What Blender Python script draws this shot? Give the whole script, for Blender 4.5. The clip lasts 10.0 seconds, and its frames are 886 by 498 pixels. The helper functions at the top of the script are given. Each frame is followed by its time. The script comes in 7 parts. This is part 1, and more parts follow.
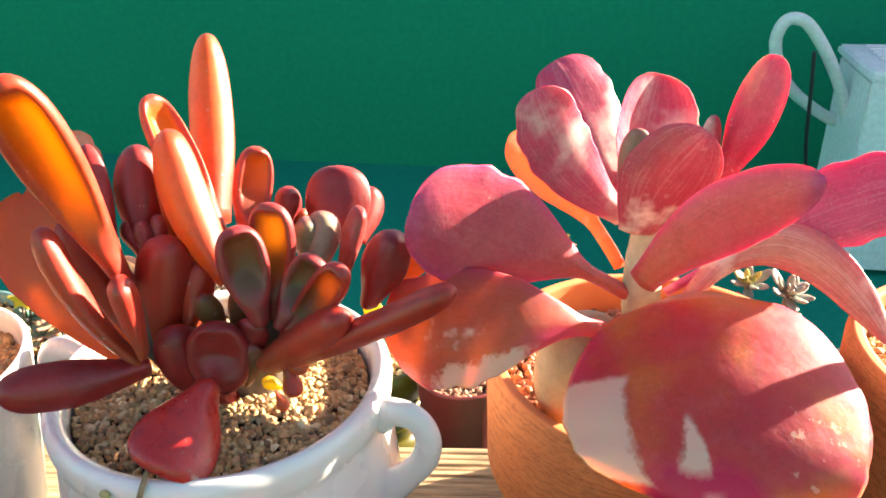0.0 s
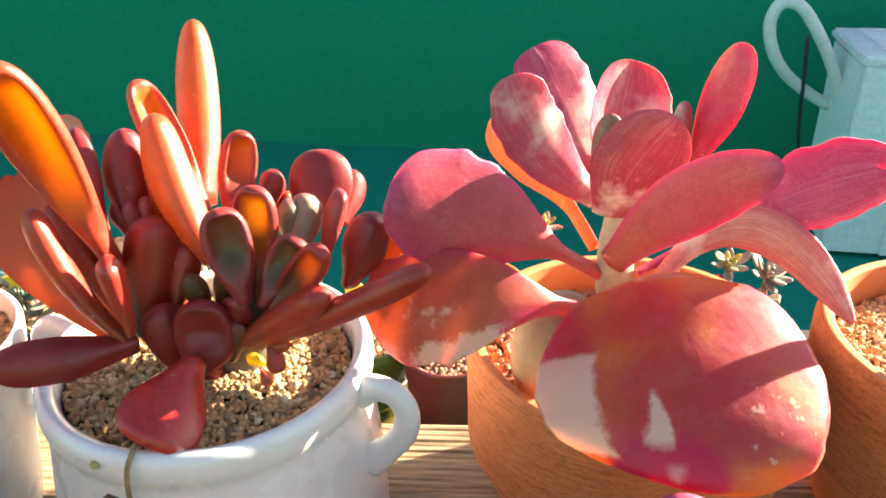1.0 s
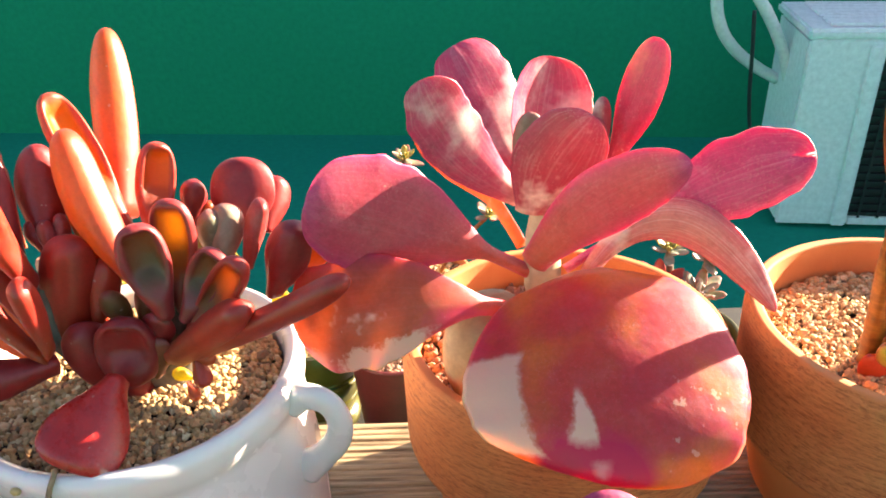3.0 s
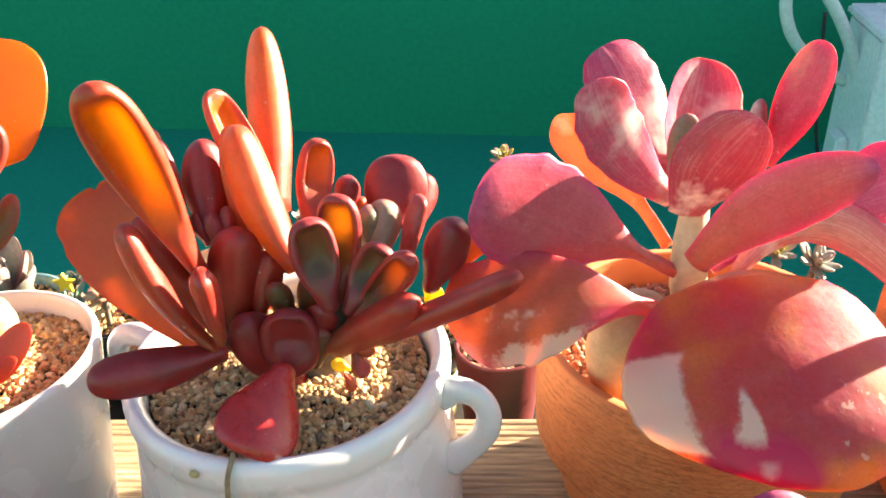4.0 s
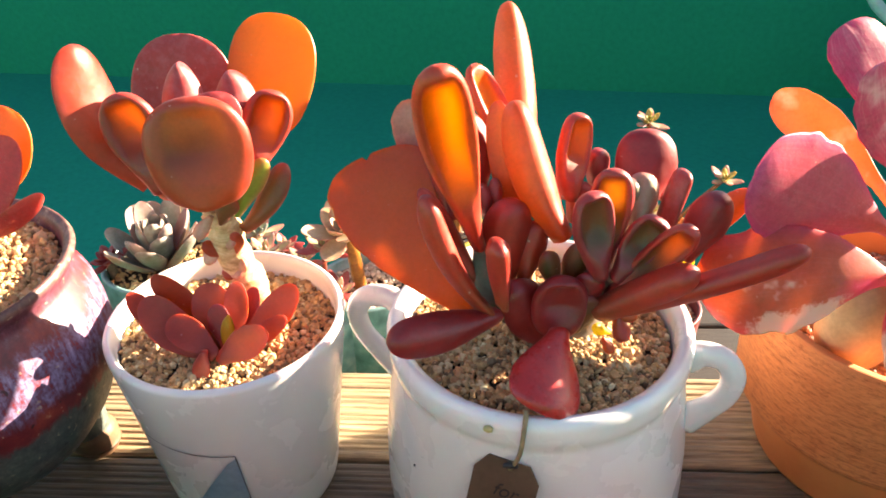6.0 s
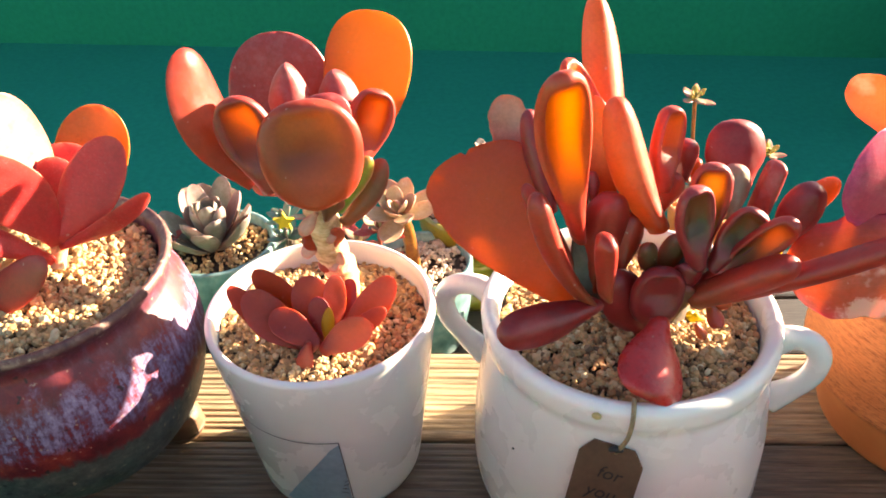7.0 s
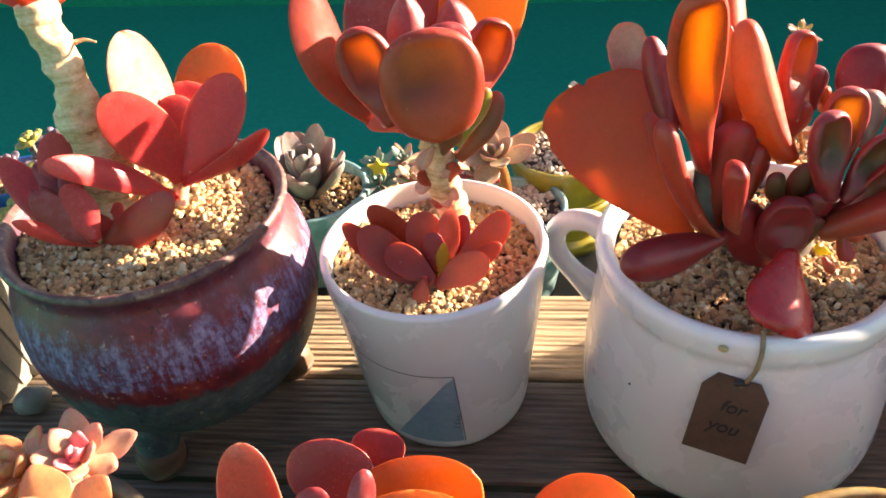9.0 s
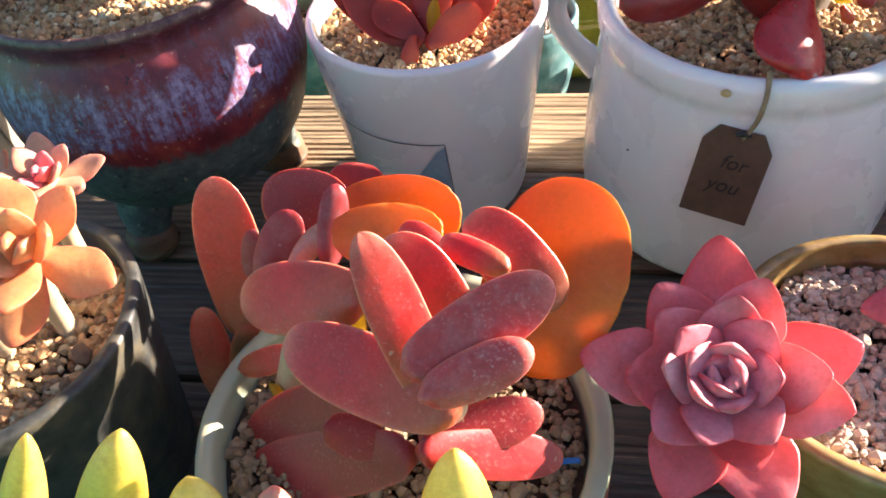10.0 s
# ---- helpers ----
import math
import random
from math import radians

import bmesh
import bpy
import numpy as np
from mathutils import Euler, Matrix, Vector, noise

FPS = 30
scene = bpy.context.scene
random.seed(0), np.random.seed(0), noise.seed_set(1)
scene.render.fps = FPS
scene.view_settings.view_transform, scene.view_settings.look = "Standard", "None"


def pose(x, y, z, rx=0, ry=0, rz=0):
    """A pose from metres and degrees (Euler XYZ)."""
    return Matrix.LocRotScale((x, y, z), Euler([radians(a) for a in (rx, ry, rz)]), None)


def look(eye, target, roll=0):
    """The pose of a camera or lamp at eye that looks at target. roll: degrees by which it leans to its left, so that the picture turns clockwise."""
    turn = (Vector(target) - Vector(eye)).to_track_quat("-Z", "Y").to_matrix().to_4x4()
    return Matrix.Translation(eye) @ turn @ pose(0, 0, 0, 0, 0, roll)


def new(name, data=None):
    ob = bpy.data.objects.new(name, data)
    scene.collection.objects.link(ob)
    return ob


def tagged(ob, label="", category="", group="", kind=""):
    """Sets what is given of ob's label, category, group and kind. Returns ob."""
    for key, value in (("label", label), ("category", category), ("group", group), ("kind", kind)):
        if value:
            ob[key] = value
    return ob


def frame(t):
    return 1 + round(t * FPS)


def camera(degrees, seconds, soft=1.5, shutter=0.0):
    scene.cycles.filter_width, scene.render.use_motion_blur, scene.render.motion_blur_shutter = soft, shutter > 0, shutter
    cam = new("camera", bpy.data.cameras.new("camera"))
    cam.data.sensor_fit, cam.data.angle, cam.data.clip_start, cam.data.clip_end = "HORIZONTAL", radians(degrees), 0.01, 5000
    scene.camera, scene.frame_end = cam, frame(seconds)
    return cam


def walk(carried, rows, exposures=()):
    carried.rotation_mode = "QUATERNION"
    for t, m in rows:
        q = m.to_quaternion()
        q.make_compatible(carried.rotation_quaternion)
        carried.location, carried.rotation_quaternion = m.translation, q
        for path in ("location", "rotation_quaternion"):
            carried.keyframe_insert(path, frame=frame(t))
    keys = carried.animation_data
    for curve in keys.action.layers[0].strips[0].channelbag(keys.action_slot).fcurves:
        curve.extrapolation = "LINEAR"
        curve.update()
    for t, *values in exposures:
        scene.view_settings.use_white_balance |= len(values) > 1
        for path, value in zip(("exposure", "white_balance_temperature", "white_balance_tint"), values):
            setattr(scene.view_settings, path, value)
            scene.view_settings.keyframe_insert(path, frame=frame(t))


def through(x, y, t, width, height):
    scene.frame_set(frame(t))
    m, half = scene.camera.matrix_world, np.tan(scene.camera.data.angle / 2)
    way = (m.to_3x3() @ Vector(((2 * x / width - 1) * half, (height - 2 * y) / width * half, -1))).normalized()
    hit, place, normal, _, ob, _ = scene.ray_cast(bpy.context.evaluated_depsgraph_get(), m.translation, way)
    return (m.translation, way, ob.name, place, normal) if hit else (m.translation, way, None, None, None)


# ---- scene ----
# the camera and its way: seconds, eye, turns
cam = camera(56.9, 10.0, 1.8)
PATH_ROWS = [
    (0.0, 0.0043, 0.0018, 0.3379, 63.07, 0.48, 0.42),
    (0.5, -0.0014, -0.0023, 0.3411, 62.75, 0.40, 0.56),
    (1.0, 0.0129, -0.0087, 0.3428, 61.84, 0.29, 0.35),
    (1.5, 0.0532, -0.0071, 0.3361, 61.30, 0.11, -0.79),
    (2.0, 0.0841, -0.0050, 0.3438, 60.97, 0.49, -1.52),
    (2.5, 0.0854, -0.0063, 0.3444, 61.01, 0.85, -2.65),
    (3.0, 0.0320, -0.0033, 0.3497, 60.60, 1.28, -2.78),
    (3.2, 0.0133, -0.0041, 0.3533, 60.37, 1.46, -2.55),
    (4.3, -0.0375, -0.0085, 0.3531, 60.67, 1.50, 0.60),
    (4.5, -0.0543, -0.0096, 0.3588, 60.34, 1.40, 0.64),
    (5.0, -0.0817, -0.0150, 0.3641, 58.76, 1.08, 0.84),
    (5.5, -0.1150, -0.0188, 0.3693, 57.80, 1.33, 1.50),
    (5.7, -0.1244, -0.0217, 0.3697, 57.89, 1.49, 1.74),
    (6.8, -0.1584, -0.0184, 0.3907, 54.26, 2.10, 0.66),
    (7.0, -0.1816, -0.0223, 0.3937, 54.45, 2.03, 0.60),
    (7.5, -0.2234, -0.0158, 0.4119, 54.10, 3.35, 2.13),
    (8.0, -0.2525, -0.0094, 0.4158, 54.65, 4.44, 3.03),
    (8.5, -0.2526, -0.0109, 0.4144, 54.17, 5.05, 4.07),
    (9.0, -0.2075, -0.0296, 0.3838, 51.89, 4.94, 4.04),
    (9.5, -0.2017, -0.0458, 0.3354, 47.25, 5.44, 5.09),
    (10.0, -0.1949, -0.0566, 0.3261, 44.15, 5.60, 5.48),
]
walk(cam, [(t, pose(*p)) for t, *p in PATH_ROWS], [(0.0, 3.05, 6750, 12), (5.5, 3.08, 6900, 14), (7.0, 3.08, 7100, 16), (8.0, 2.72, 7050, 18), (8.5, 2.64, 6950, 18), (9.0, 2.74, 6650, 18), (9.5, 2.84, 6250, 18), (10.0, 2.70, 6000, 18)])

# ---- light ----
SUN_TURN, SUN_HEIGHT = radians(25), radians(17)
to_sun = Vector((math.cos(SUN_HEIGHT) * math.cos(SUN_TURN), math.cos(SUN_HEIGHT) * math.sin(SUN_TURN), math.sin(SUN_HEIGHT)))
world = bpy.data.worlds.new("sky")
scene.world = world
world.use_nodes = True
sky = world.node_tree.nodes.new("ShaderNodeTexSky")
sky.sky_type, sky.sun_disc = "NISHITA", False
sky.sun_elevation, sky.sun_rotation = SUN_HEIGHT, math.pi / 2 - SUN_TURN
world.node_tree.links.new(sky.outputs[0], world.node_tree.nodes["Background"].inputs[0])
world.node_tree.nodes["Background"].inputs[1].default_value = 0.043
sun_data = bpy.data.lights.new("sun", "SUN")
sun_data.energy, sun_data.angle, sun_data.color = 5.0, radians(0.53), (1.0, 0.84, 0.64)
sun = new("sun", sun_data)
sun.matrix_world = look(to_sun * 6, (0, 0, 0))


# ---- materials ----
def material(name):
    m = bpy.data.materials.new(name)
    m.use_nodes = True
    return m, m.node_tree, m.node_tree.nodes["Principled BSDF"]


def node(tree, kind, **values):
    n = tree.nodes.new("ShaderNode" + kind)
    for key, v in values.items():
        if key in n.inputs:
            n.inputs[key].default_value = v
    return n


def coords(tree, stretch=(1, 1, 1), kind="Object"):
    c = tree.nodes.new("ShaderNodeTexCoord")
    mp = tree.nodes.new("ShaderNodeMapping")
    mp.inputs["Scale"].default_value = stretch
    tree.links.new(c.outputs[kind], mp.inputs[0])
    return mp.outputs[0]


def noise_of(tree, where, scale, detail=4, rough=0.55):
    n = node(tree, "TexNoise", Scale=scale, Detail=detail, Roughness=rough)
    tree.links.new(where, n.inputs["Vector"])
    return n.outputs[0]


def ramp(tree, value, stops):
    r = tree.nodes.new("ShaderNodeValToRGB")
    e = r.color_ramp.elements
    while len(e) < len(stops):
        e.new(0.5)
    for k, (p, c) in enumerate(stops):
        e[k].position = p
        e[k].color = (*c, 1) if len(c) == 3 else c
    tree.links.new(value, r.inputs[0])
    return r.outputs[0]


def mixed(tree, factor, a, b, way="MIX"):
    m = tree.nodes.new("ShaderNodeMix")
    m.data_type, m.blend_type = "RGBA", way
    for v, k in ((factor, 0), (a, 6), (b, 7)):
        if isinstance(v, bpy.types.NodeSocket):
            tree.links.new(v, m.inputs[k])
        elif isinstance(v, tuple):
            m.inputs[k].default_value = (*v, 1)
        else:
            m.inputs[k].default_value = v
    return m.outputs[2]


def sums(tree, way, a, b):
    m = tree.nodes.new("ShaderNodeMath")
    m.operation = way
    for k, v in enumerate((a, b)):
        if isinstance(v, bpy.types.NodeSocket):
            tree.links.new(v, m.inputs[k])
        elif v is not None:
            m.inputs[k].default_value = v
    return m.outputs[0]


def bump(tree, shader, height, strength, distance=0.001):
    b = node(tree, "Bump", Strength=strength, Distance=distance)
    tree.links.new(height, b.inputs["Height"])
    tree.links.new(b.outputs[0], shader.inputs["Normal"])


def rand(tree):
    return tree.nodes.new("ShaderNodeObjectInfo").outputs["Random"]


def uneven(name, a, b, scale, rough=0.6, relief=0.2, fine=300, c=None, metal=0.0, coat=0.0, shine=0.5):
    """A plain stuff in two tones, with grain."""
    m, t, s = material(name)
    at = coords(t)
    col = ramp(t, noise_of(t, at, scale), ((0.3, a), (0.7, b)) if c is None else ((0.25, a), (0.5, b), (0.75, c)))
    grain = noise_of(t, at, fine, 3)
    t.links.new(mixed(t, 0.25, col, ramp(t, grain, ((0.3, (0.3, 0.3, 0.3)), (0.7, (1, 1, 1)))), "MULTIPLY"), s.inputs["Base Color"])
    s.inputs["Roughness"].default_value, s.inputs["Metallic"].default_value, s.inputs["Coat Weight"].default_value = rough, metal, coat
    s.inputs["Coat Roughness"].default_value, s.inputs["Specular IOR Level"].default_value = 0.1, shine
    bump(t, s, grain, relief, 0.0006)
    return m


def ceramic(name, a, b, rough=0.22):
    m, t, s = material(name)
    at = coords(t)
    col = ramp(t, noise_of(t, at, 14, 5), ((0.3, a), (0.65, b)))
    spots = ramp(t, noise_of(t, at, 90, 2), ((0.74, (1, 1, 1)), (0.80, (0.88, 0.84, 0.76))))
    t.links.new(mixed(t, 0.6, col, spots, "MULTIPLY"), s.inputs["Base Color"])
    t.links.new(ramp(t, noise_of(t, at, 30), ((0.3, (rough,) * 3), (0.7, (rough * 1.45,) * 3))), s.inputs["Roughness"])
    s.inputs["Coat Weight"].default_value, s.inputs["Coat Roughness"].default_value = 0.3, 0.12
    s.inputs["Subsurface Weight"].default_value, s.inputs["Subsurface Scale"].default_value = 0.1, 0.002
    bump(t, s, noise_of(t, at, 60, 2), 0.12, 0.001)
    return m


def terracotta(name, lined, a=(0.56, 0.165, 0.045), b=(0.68, 0.25, 0.080)):
    """Fired clay, smooth or with the turning lines of a combed band."""
    m, t, s = material(name)
    at = coords(t)
    col = ramp(t, noise_of(t, at, 22, 6), ((0.3, a), (0.7, b)))
    fine = noise_of(t, at, 500, 3)
    if lined:
        lines = noise_of(t, coords(t, (0.02, 0.02, 1)), 1150, 4, 0.65)
        combed = ramp(t, lines, ((0.45, (0, 0, 0)), (0.60, (1, 1, 1))))
        dots = ramp(t, noise_of(t, coords(t, (0.24, 0.24, 1)), 900, 4, 0.75), ((0.50, (0, 0, 0)), (0.56, (1, 1, 1))))
        marks = sums(t, "MAXIMUM", sums(t, "MULTIPLY", combed, 0.32), sums(t, "MULTIPLY", dots, sums(t, "ADD", sums(t, "MULTIPLY", combed, 0.5), 0.4)))
        col = mixed(t, sums(t, "MULTIPLY", marks, 0.9), col, (0.26, 0.058, 0.016))
        height = sums(t, "SUBTRACT", sums(t, "MULTIPLY", fine, 0.5), marks)
        bump(t, s, height, 0.6, 0.0006)
    else:
        bump(t, s, fine, 0.25, 0.0005)
    t.links.new(col, s.inputs["Base Color"])
    s.inputs["Roughness"].default_value = 0.75
    return m


def timber(name, a, b, rough=0.6, scuffed=0.7):
    """Weathered decking: grain along x, pale scuffs."""
    m, t, s = material(name)
    at = coords(t, (1, 14, 14))
    grain = noise_of(t, at, 26, 7, 0.65)
    col = ramp(t, grain, ((0.30, a), (0.68, b)))
    scuff = ramp(t, noise_of(t, coords(t, (0.6, 30, 5)), 30, 4, 0.7), ((0.60, (0, 0, 0)), (0.72, (1, 1, 1))))
    worn = ramp(t, noise_of(t, coords(t), 18, 4), ((0.45, (0, 0, 0)), (0.7, (1, 1, 1))))
    col = mixed(t, sums(t, "MULTIPLY", sums(t, "MULTIPLY", scuff, worn), scuffed), col, (0.42, 0.36, 0.29))
    shade = ramp(t, rand(t), ((0, (0.8, 0.8, 0.8)), (1, (1.15, 1.1, 1.05))))
    t.links.new(mixed(t, 1.0, col, shade, "MULTIPLY"), s.inputs["Base Color"])
    s.inputs["Roughness"].default_value = rough
    bump(t, s, grain, 0.5, 0.0008)
    return m


def glazed_purple():
    """Run glaze: brown lip, violet streaks over oxblood, grey-green foot."""
    m, t, s = material("run glaze")
    at = coords(t)
    c = t.nodes.new("ShaderNodeTexCoord")
    xyz = t.nodes.new("ShaderNodeSeparateXYZ")
    t.links.new(c.outputs["Object"], xyz.inputs[0])
    edge = sums(t, "ADD", xyz.outputs[2], sums(t, "MULTIPLY", sums(t, "SUBTRACT", noise_of(t, coords(t, (1, 1, 0.35)), 85, 6, 0.65), 0.5), 0.034))
    level = sums(t, "DIVIDE", edge, 0.154)
    flat = sums(t, "DIVIDE", xyz.outputs[2], 0.154)
    streak = noise_of(t, coords(t, (1, 1, 0.18)), 210, 6, 0.75)
    grain = noise_of(t, at, 330, 4, 0.7)
    red = ramp(t, noise_of(t, at, 60, 5, 0.7), ((0.3, (0.065, 0.008, 0.012)), (0.52, (0.155, 0.013, 0.018)), (0.66, (0.25, 0.034, 0.022)), (0.76, (0.42, 0.20, 0.09))))
    blotch = sums(t, "ADD", sums(t, "MULTIPLY", streak, 0.6), sums(t, "MULTIPLY", grain, 0.4))
    violet = ramp(t, blotch, ((0.42, (0.17, 0.014, 0.022)), (0.48, (0.12, 0.060, 0.110)), (0.55, (0.20, 0.160, 0.275)), (0.70, (0.36, 0.33, 0.46))))
    green = ramp(t, noise_of(t, at, 130, 6, 0.75), ((0.30, (0.026, 0.036, 0.034)), (0.52, (0.075, 0.095, 0.086)), (0.64, (0.13, 0.145, 0.125)), (0.76, (0.34, 0.30, 0.21))))
    lip = ramp(t, noise_of(t, at, 120, 6, 0.75), ((0.32, (0.050, 0.016, 0.022)), (0.52, (0.12, 0.055, 0.045)), (0.70, (0.30, 0.21, 0.16))))
    col = mixed(t, ramp(t, level, ((0.545, (0, 0, 0)), (0.575, (1, 1, 1)))), green, red)
    col = mixed(t, ramp(t, level, ((0.625, (0, 0, 0)), (0.66, (1, 1, 1)), (0.79, (1, 1, 1)), (0.85, (0, 0, 0)))), col, violet)
    plum = ramp(t, blotch, ((0.40, (0.060, 0.010, 0.018)), (0.52, (0.105, 0.028, 0.048)), (0.66, (0.17, 0.09, 0.14))))
    col = mixed(t, ramp(t, level, ((0.86, (0, 0, 0)), (0.93, (1, 1, 1)))), col, plum)
    col = mixed(t, ramp(t, flat, ((0.960, (0, 0, 0)), (0.980, (1, 1, 1)))), col, lip)
    speck = ramp(t, noise_of(t, at, 240, 2), ((0.67, (0, 0, 0)), (0.71, (1, 1, 1))))
    col = mixed(t, sums(t, "MULTIPLY", speck, 0.55), col, (0.42, 0.35, 0.25))
    pits = ramp(t, noise_of(t, at, 190, 1), ((0.25, (1, 1, 1)), (0.29, (0, 0, 0))))
    col = mixed(t, sums(t, "MULTIPLY", pits, 0.8), col, (0.012, 0.010, 0.012))
    t.links.new(col, s.inputs["Base Color"])
    s.inputs["Roughness"].default_value, s.inputs["Coat Weight"].default_value, s.inputs["Coat Roughness"].default_value = 0.50, 0.08, 0.16
    bump(t, s, streak, 0.25, 0.001)
    return m


def foliage(name, face, other, rim, glow=0.5, deep=0.010, patch=None, patch_at=(0.6, 0.66), low=None, rough=0.36, through=(1.0, 0.34, 0.12), bloom=0.05, thin=0.07, thin_tint=(1.0, 0.26, 0.025), heart=None, heart_low=None, heart_thin=0.3, lip=5.0, veins=0.0, freckle=0.0):
    """A fleshy leaf: two tones, a darker rim, dull bloom, light passing through; heart is the thinner, paler middle of a spoon-shaped leaf; freckle: pale specks, or red ones where negative."""
    m, t, s = material(name)
    at = coords(t)
    uv = t.nodes.new("ShaderNodeUVMap")
    uv.uv_map = "leafmap"
    xyz = t.nodes.new("ShaderNodeSeparateXYZ")
    t.links.new(uv.outputs[0], xyz.inputs[0])
    side = sums(t, "ABSOLUTE", sums(t, "SUBTRACT", sums(t, "MULTIPLY", xyz.outputs[0], 2.0), 1.0), None)
    tipward = xyz.outputs[1]
    r = rand(t)
    shift = t.nodes.new("ShaderNodeVectorMath")
    shift.operation = "ADD"
    t.links.new(at, shift.inputs[0])
    t.links.new(r, shift.inputs[1])
    broad = noise_of(t, shift.outputs[0], 38, 5)
    col = ramp(t, sums(t, "ADD", sums(t, "MULTIPLY", broad, 0.75), sums(t, "MULTIPLY", r, 0.25)), ((0.32, face), (0.68, other)))
    if low is not None:
        col = mixed(t, ramp(t, sums(t, "ADD", tipward, sums(t, "MULTIPLY", broad, 0.3)), ((0.25, (1, 1, 1)), (0.65, (0, 0, 0)))), col, low)
    amount = min(0.7, thin * 1.5)
    if heart is not None:
        inner = ramp(t, sums(t, "ADD", side, sums(t, "MULTIPLY", sums(t, "SUBTRACT", broad, 0.5), 0.25)), ((0.54, (1, 1, 1)), (0.70, (0, 0, 0))))
        inner = sums(t, "MULTIPLY", inner, ramp(t, tipward, ((0.26, (0, 0, 0)), (0.44, (1, 1, 1)), (0.88, (1, 1, 1)), (0.94, (0, 0, 0)))))
        mid = heart if heart_low is None else mixed(t, ramp(t, sums(t, "ADD", tipward, sums(t, "MULTIPLY", broad, 0.3)), ((0.62, (1, 1, 1)), (0.90, (0, 0, 0)))), heart, heart_low)
        col = mixed(t, sums(t, "MULTIPLY", inner, 0.92), col, mid)
        amount = sums(t, "ADD", sums(t, "MULTIPLY", inner, heart_thin * 1.4), thin)
    edge = sums(t, "MAXIMUM", sums(t, "POWER", side, lip), sums(t, "POWER", tipward, 14.0))
    col = mixed(t, sums(t, "MULTIPLY", edge, 0.8), col, rim)
    if patch is not None:
        pale = ramp(t, noise_of(t, shift.outputs[0], 26, 4), ((patch_at[0], (0, 0, 0)), (patch_at[1], (1, 1, 1))))
        col = mixed(t, pale, col, patch)
    if veins:
        along = t.nodes.new("ShaderNodeMapping")
        along.inputs["Scale"].default_value = (26, 1.6, 1)
        t.links.new(uv.outputs[0], along.inputs[0])
        streak = ramp(t, noise_of(t, along.outputs[0], 1.0, 5, 0.65), ((0.50, (0, 0, 0)), (0.72, (1, 1, 1))))
        col = mixed(t, sums(t, "MULTIPLY", streak, veins), col, patch or (0.74, 0.50, 0.42))
    dust = noise_of(t, at, 160, 5, 0.7)
    col = mixed(t, sums(t, "MULTIPLY", ramp(t, dust, ((0.45, (0, 0, 0)), (0.75, (1, 1, 1)))), bloom), col, (0.62, 0.52, 0.50))
    mottle = noise_of(t, shift.outputs[0], 520, 3, 0.6)
    blot = noise_of(t, shift.outputs[0], 105, 6, 0.72)
    col = mixed(t, 1.0, col, ramp(t, blot, ((0.34, (0.80, 0.72, 0.72)), (0.47, (0.98, 0.97, 0.97)), (0.66, (1, 1, 1)))), "MULTIPLY")
    col = mixed(t, 0.5, col, ramp(t, mottle, ((0.3, (0.66, 0.62, 0.62)), (0.62, (1, 1, 1)))), "MULTIPLY")
    if freckle:
        speck = sums(t, "MULTIPLY", ramp(t, noise_of(t, shift.outputs[0], 950, 2), ((0.58, (0, 0, 0)), (0.66, (1, 1, 1)))), ramp(t, noise_of(t, shift.outputs[0], 75, 3), ((0.40, (0.15, 0.15, 0.15)), (0.62, (1, 1, 1)))))
        col = mixed(t, sums(t, "MULTIPLY", speck, abs(freckle)), col, (0.74, 0.40, 0.33) if freckle > 0 else (0.60, 0.05, 0.06))
    scar = ramp(t, noise_of(t, shift.outputs[0], 330, 1), ((0.775, (0, 0, 0)), (0.80, (1, 1, 1))))
    col = mixed(t, sums(t, "MULTIPLY", scar, 0.6), col, (0.55, 0.42, 0.30))
    t.links.new(col, s.inputs["Base Color"])
    t.links.new(ramp(t, dust, ((0.3, (rough,) * 3), (0.7, (rough + 0.2,) * 3))), s.inputs["Roughness"])
    s.inputs["Subsurface Weight"].default_value, s.inputs["Subsurface Scale"].default_value = glow * 0.4, deep * 0.45
    s.inputs["Subsurface Radius"].default_value = through
    s.inputs["Coat Weight"].default_value, s.inputs["Coat Roughness"].default_value = 0.20, 0.36
    s.inputs["Specular IOR Level"].default_value = 0.5
    s.inputs["Sheen Weight"].default_value, s.inputs["Sheen Roughness"].default_value = 0.03, 0.35
    s.inputs["Sheen Tint"].default_value = (1.0, 0.88, 0.82, 1)
    bump(t, s, sums(t, "ADD", sums(t, "ADD", dust, sums(t, "MULTIPLY", mottle, 0.4)), sums(t, "MULTIPLY", broad, 4.0)), 0.20, 0.0008)
    tr = t.nodes.new("ShaderNodeBsdfTranslucent")
    t.links.new(mixed(t, 0.85, col, tuple(c ** 0.8 for c in thin_tint)), tr.inputs[0])
    mx = t.nodes.new("ShaderNodeMixShader")
    if isinstance(amount, bpy.types.NodeSocket):
        t.links.new(amount, mx.inputs[0])
    else:
        mx.inputs[0].default_value = amount
    t.links.new(s.outputs[0], mx.inputs[1])
    t.links.new(tr.outputs[0], mx.inputs[2])
    t.links.new(mx.outputs[0], t.nodes["Material Output"].inputs[0])
    return m


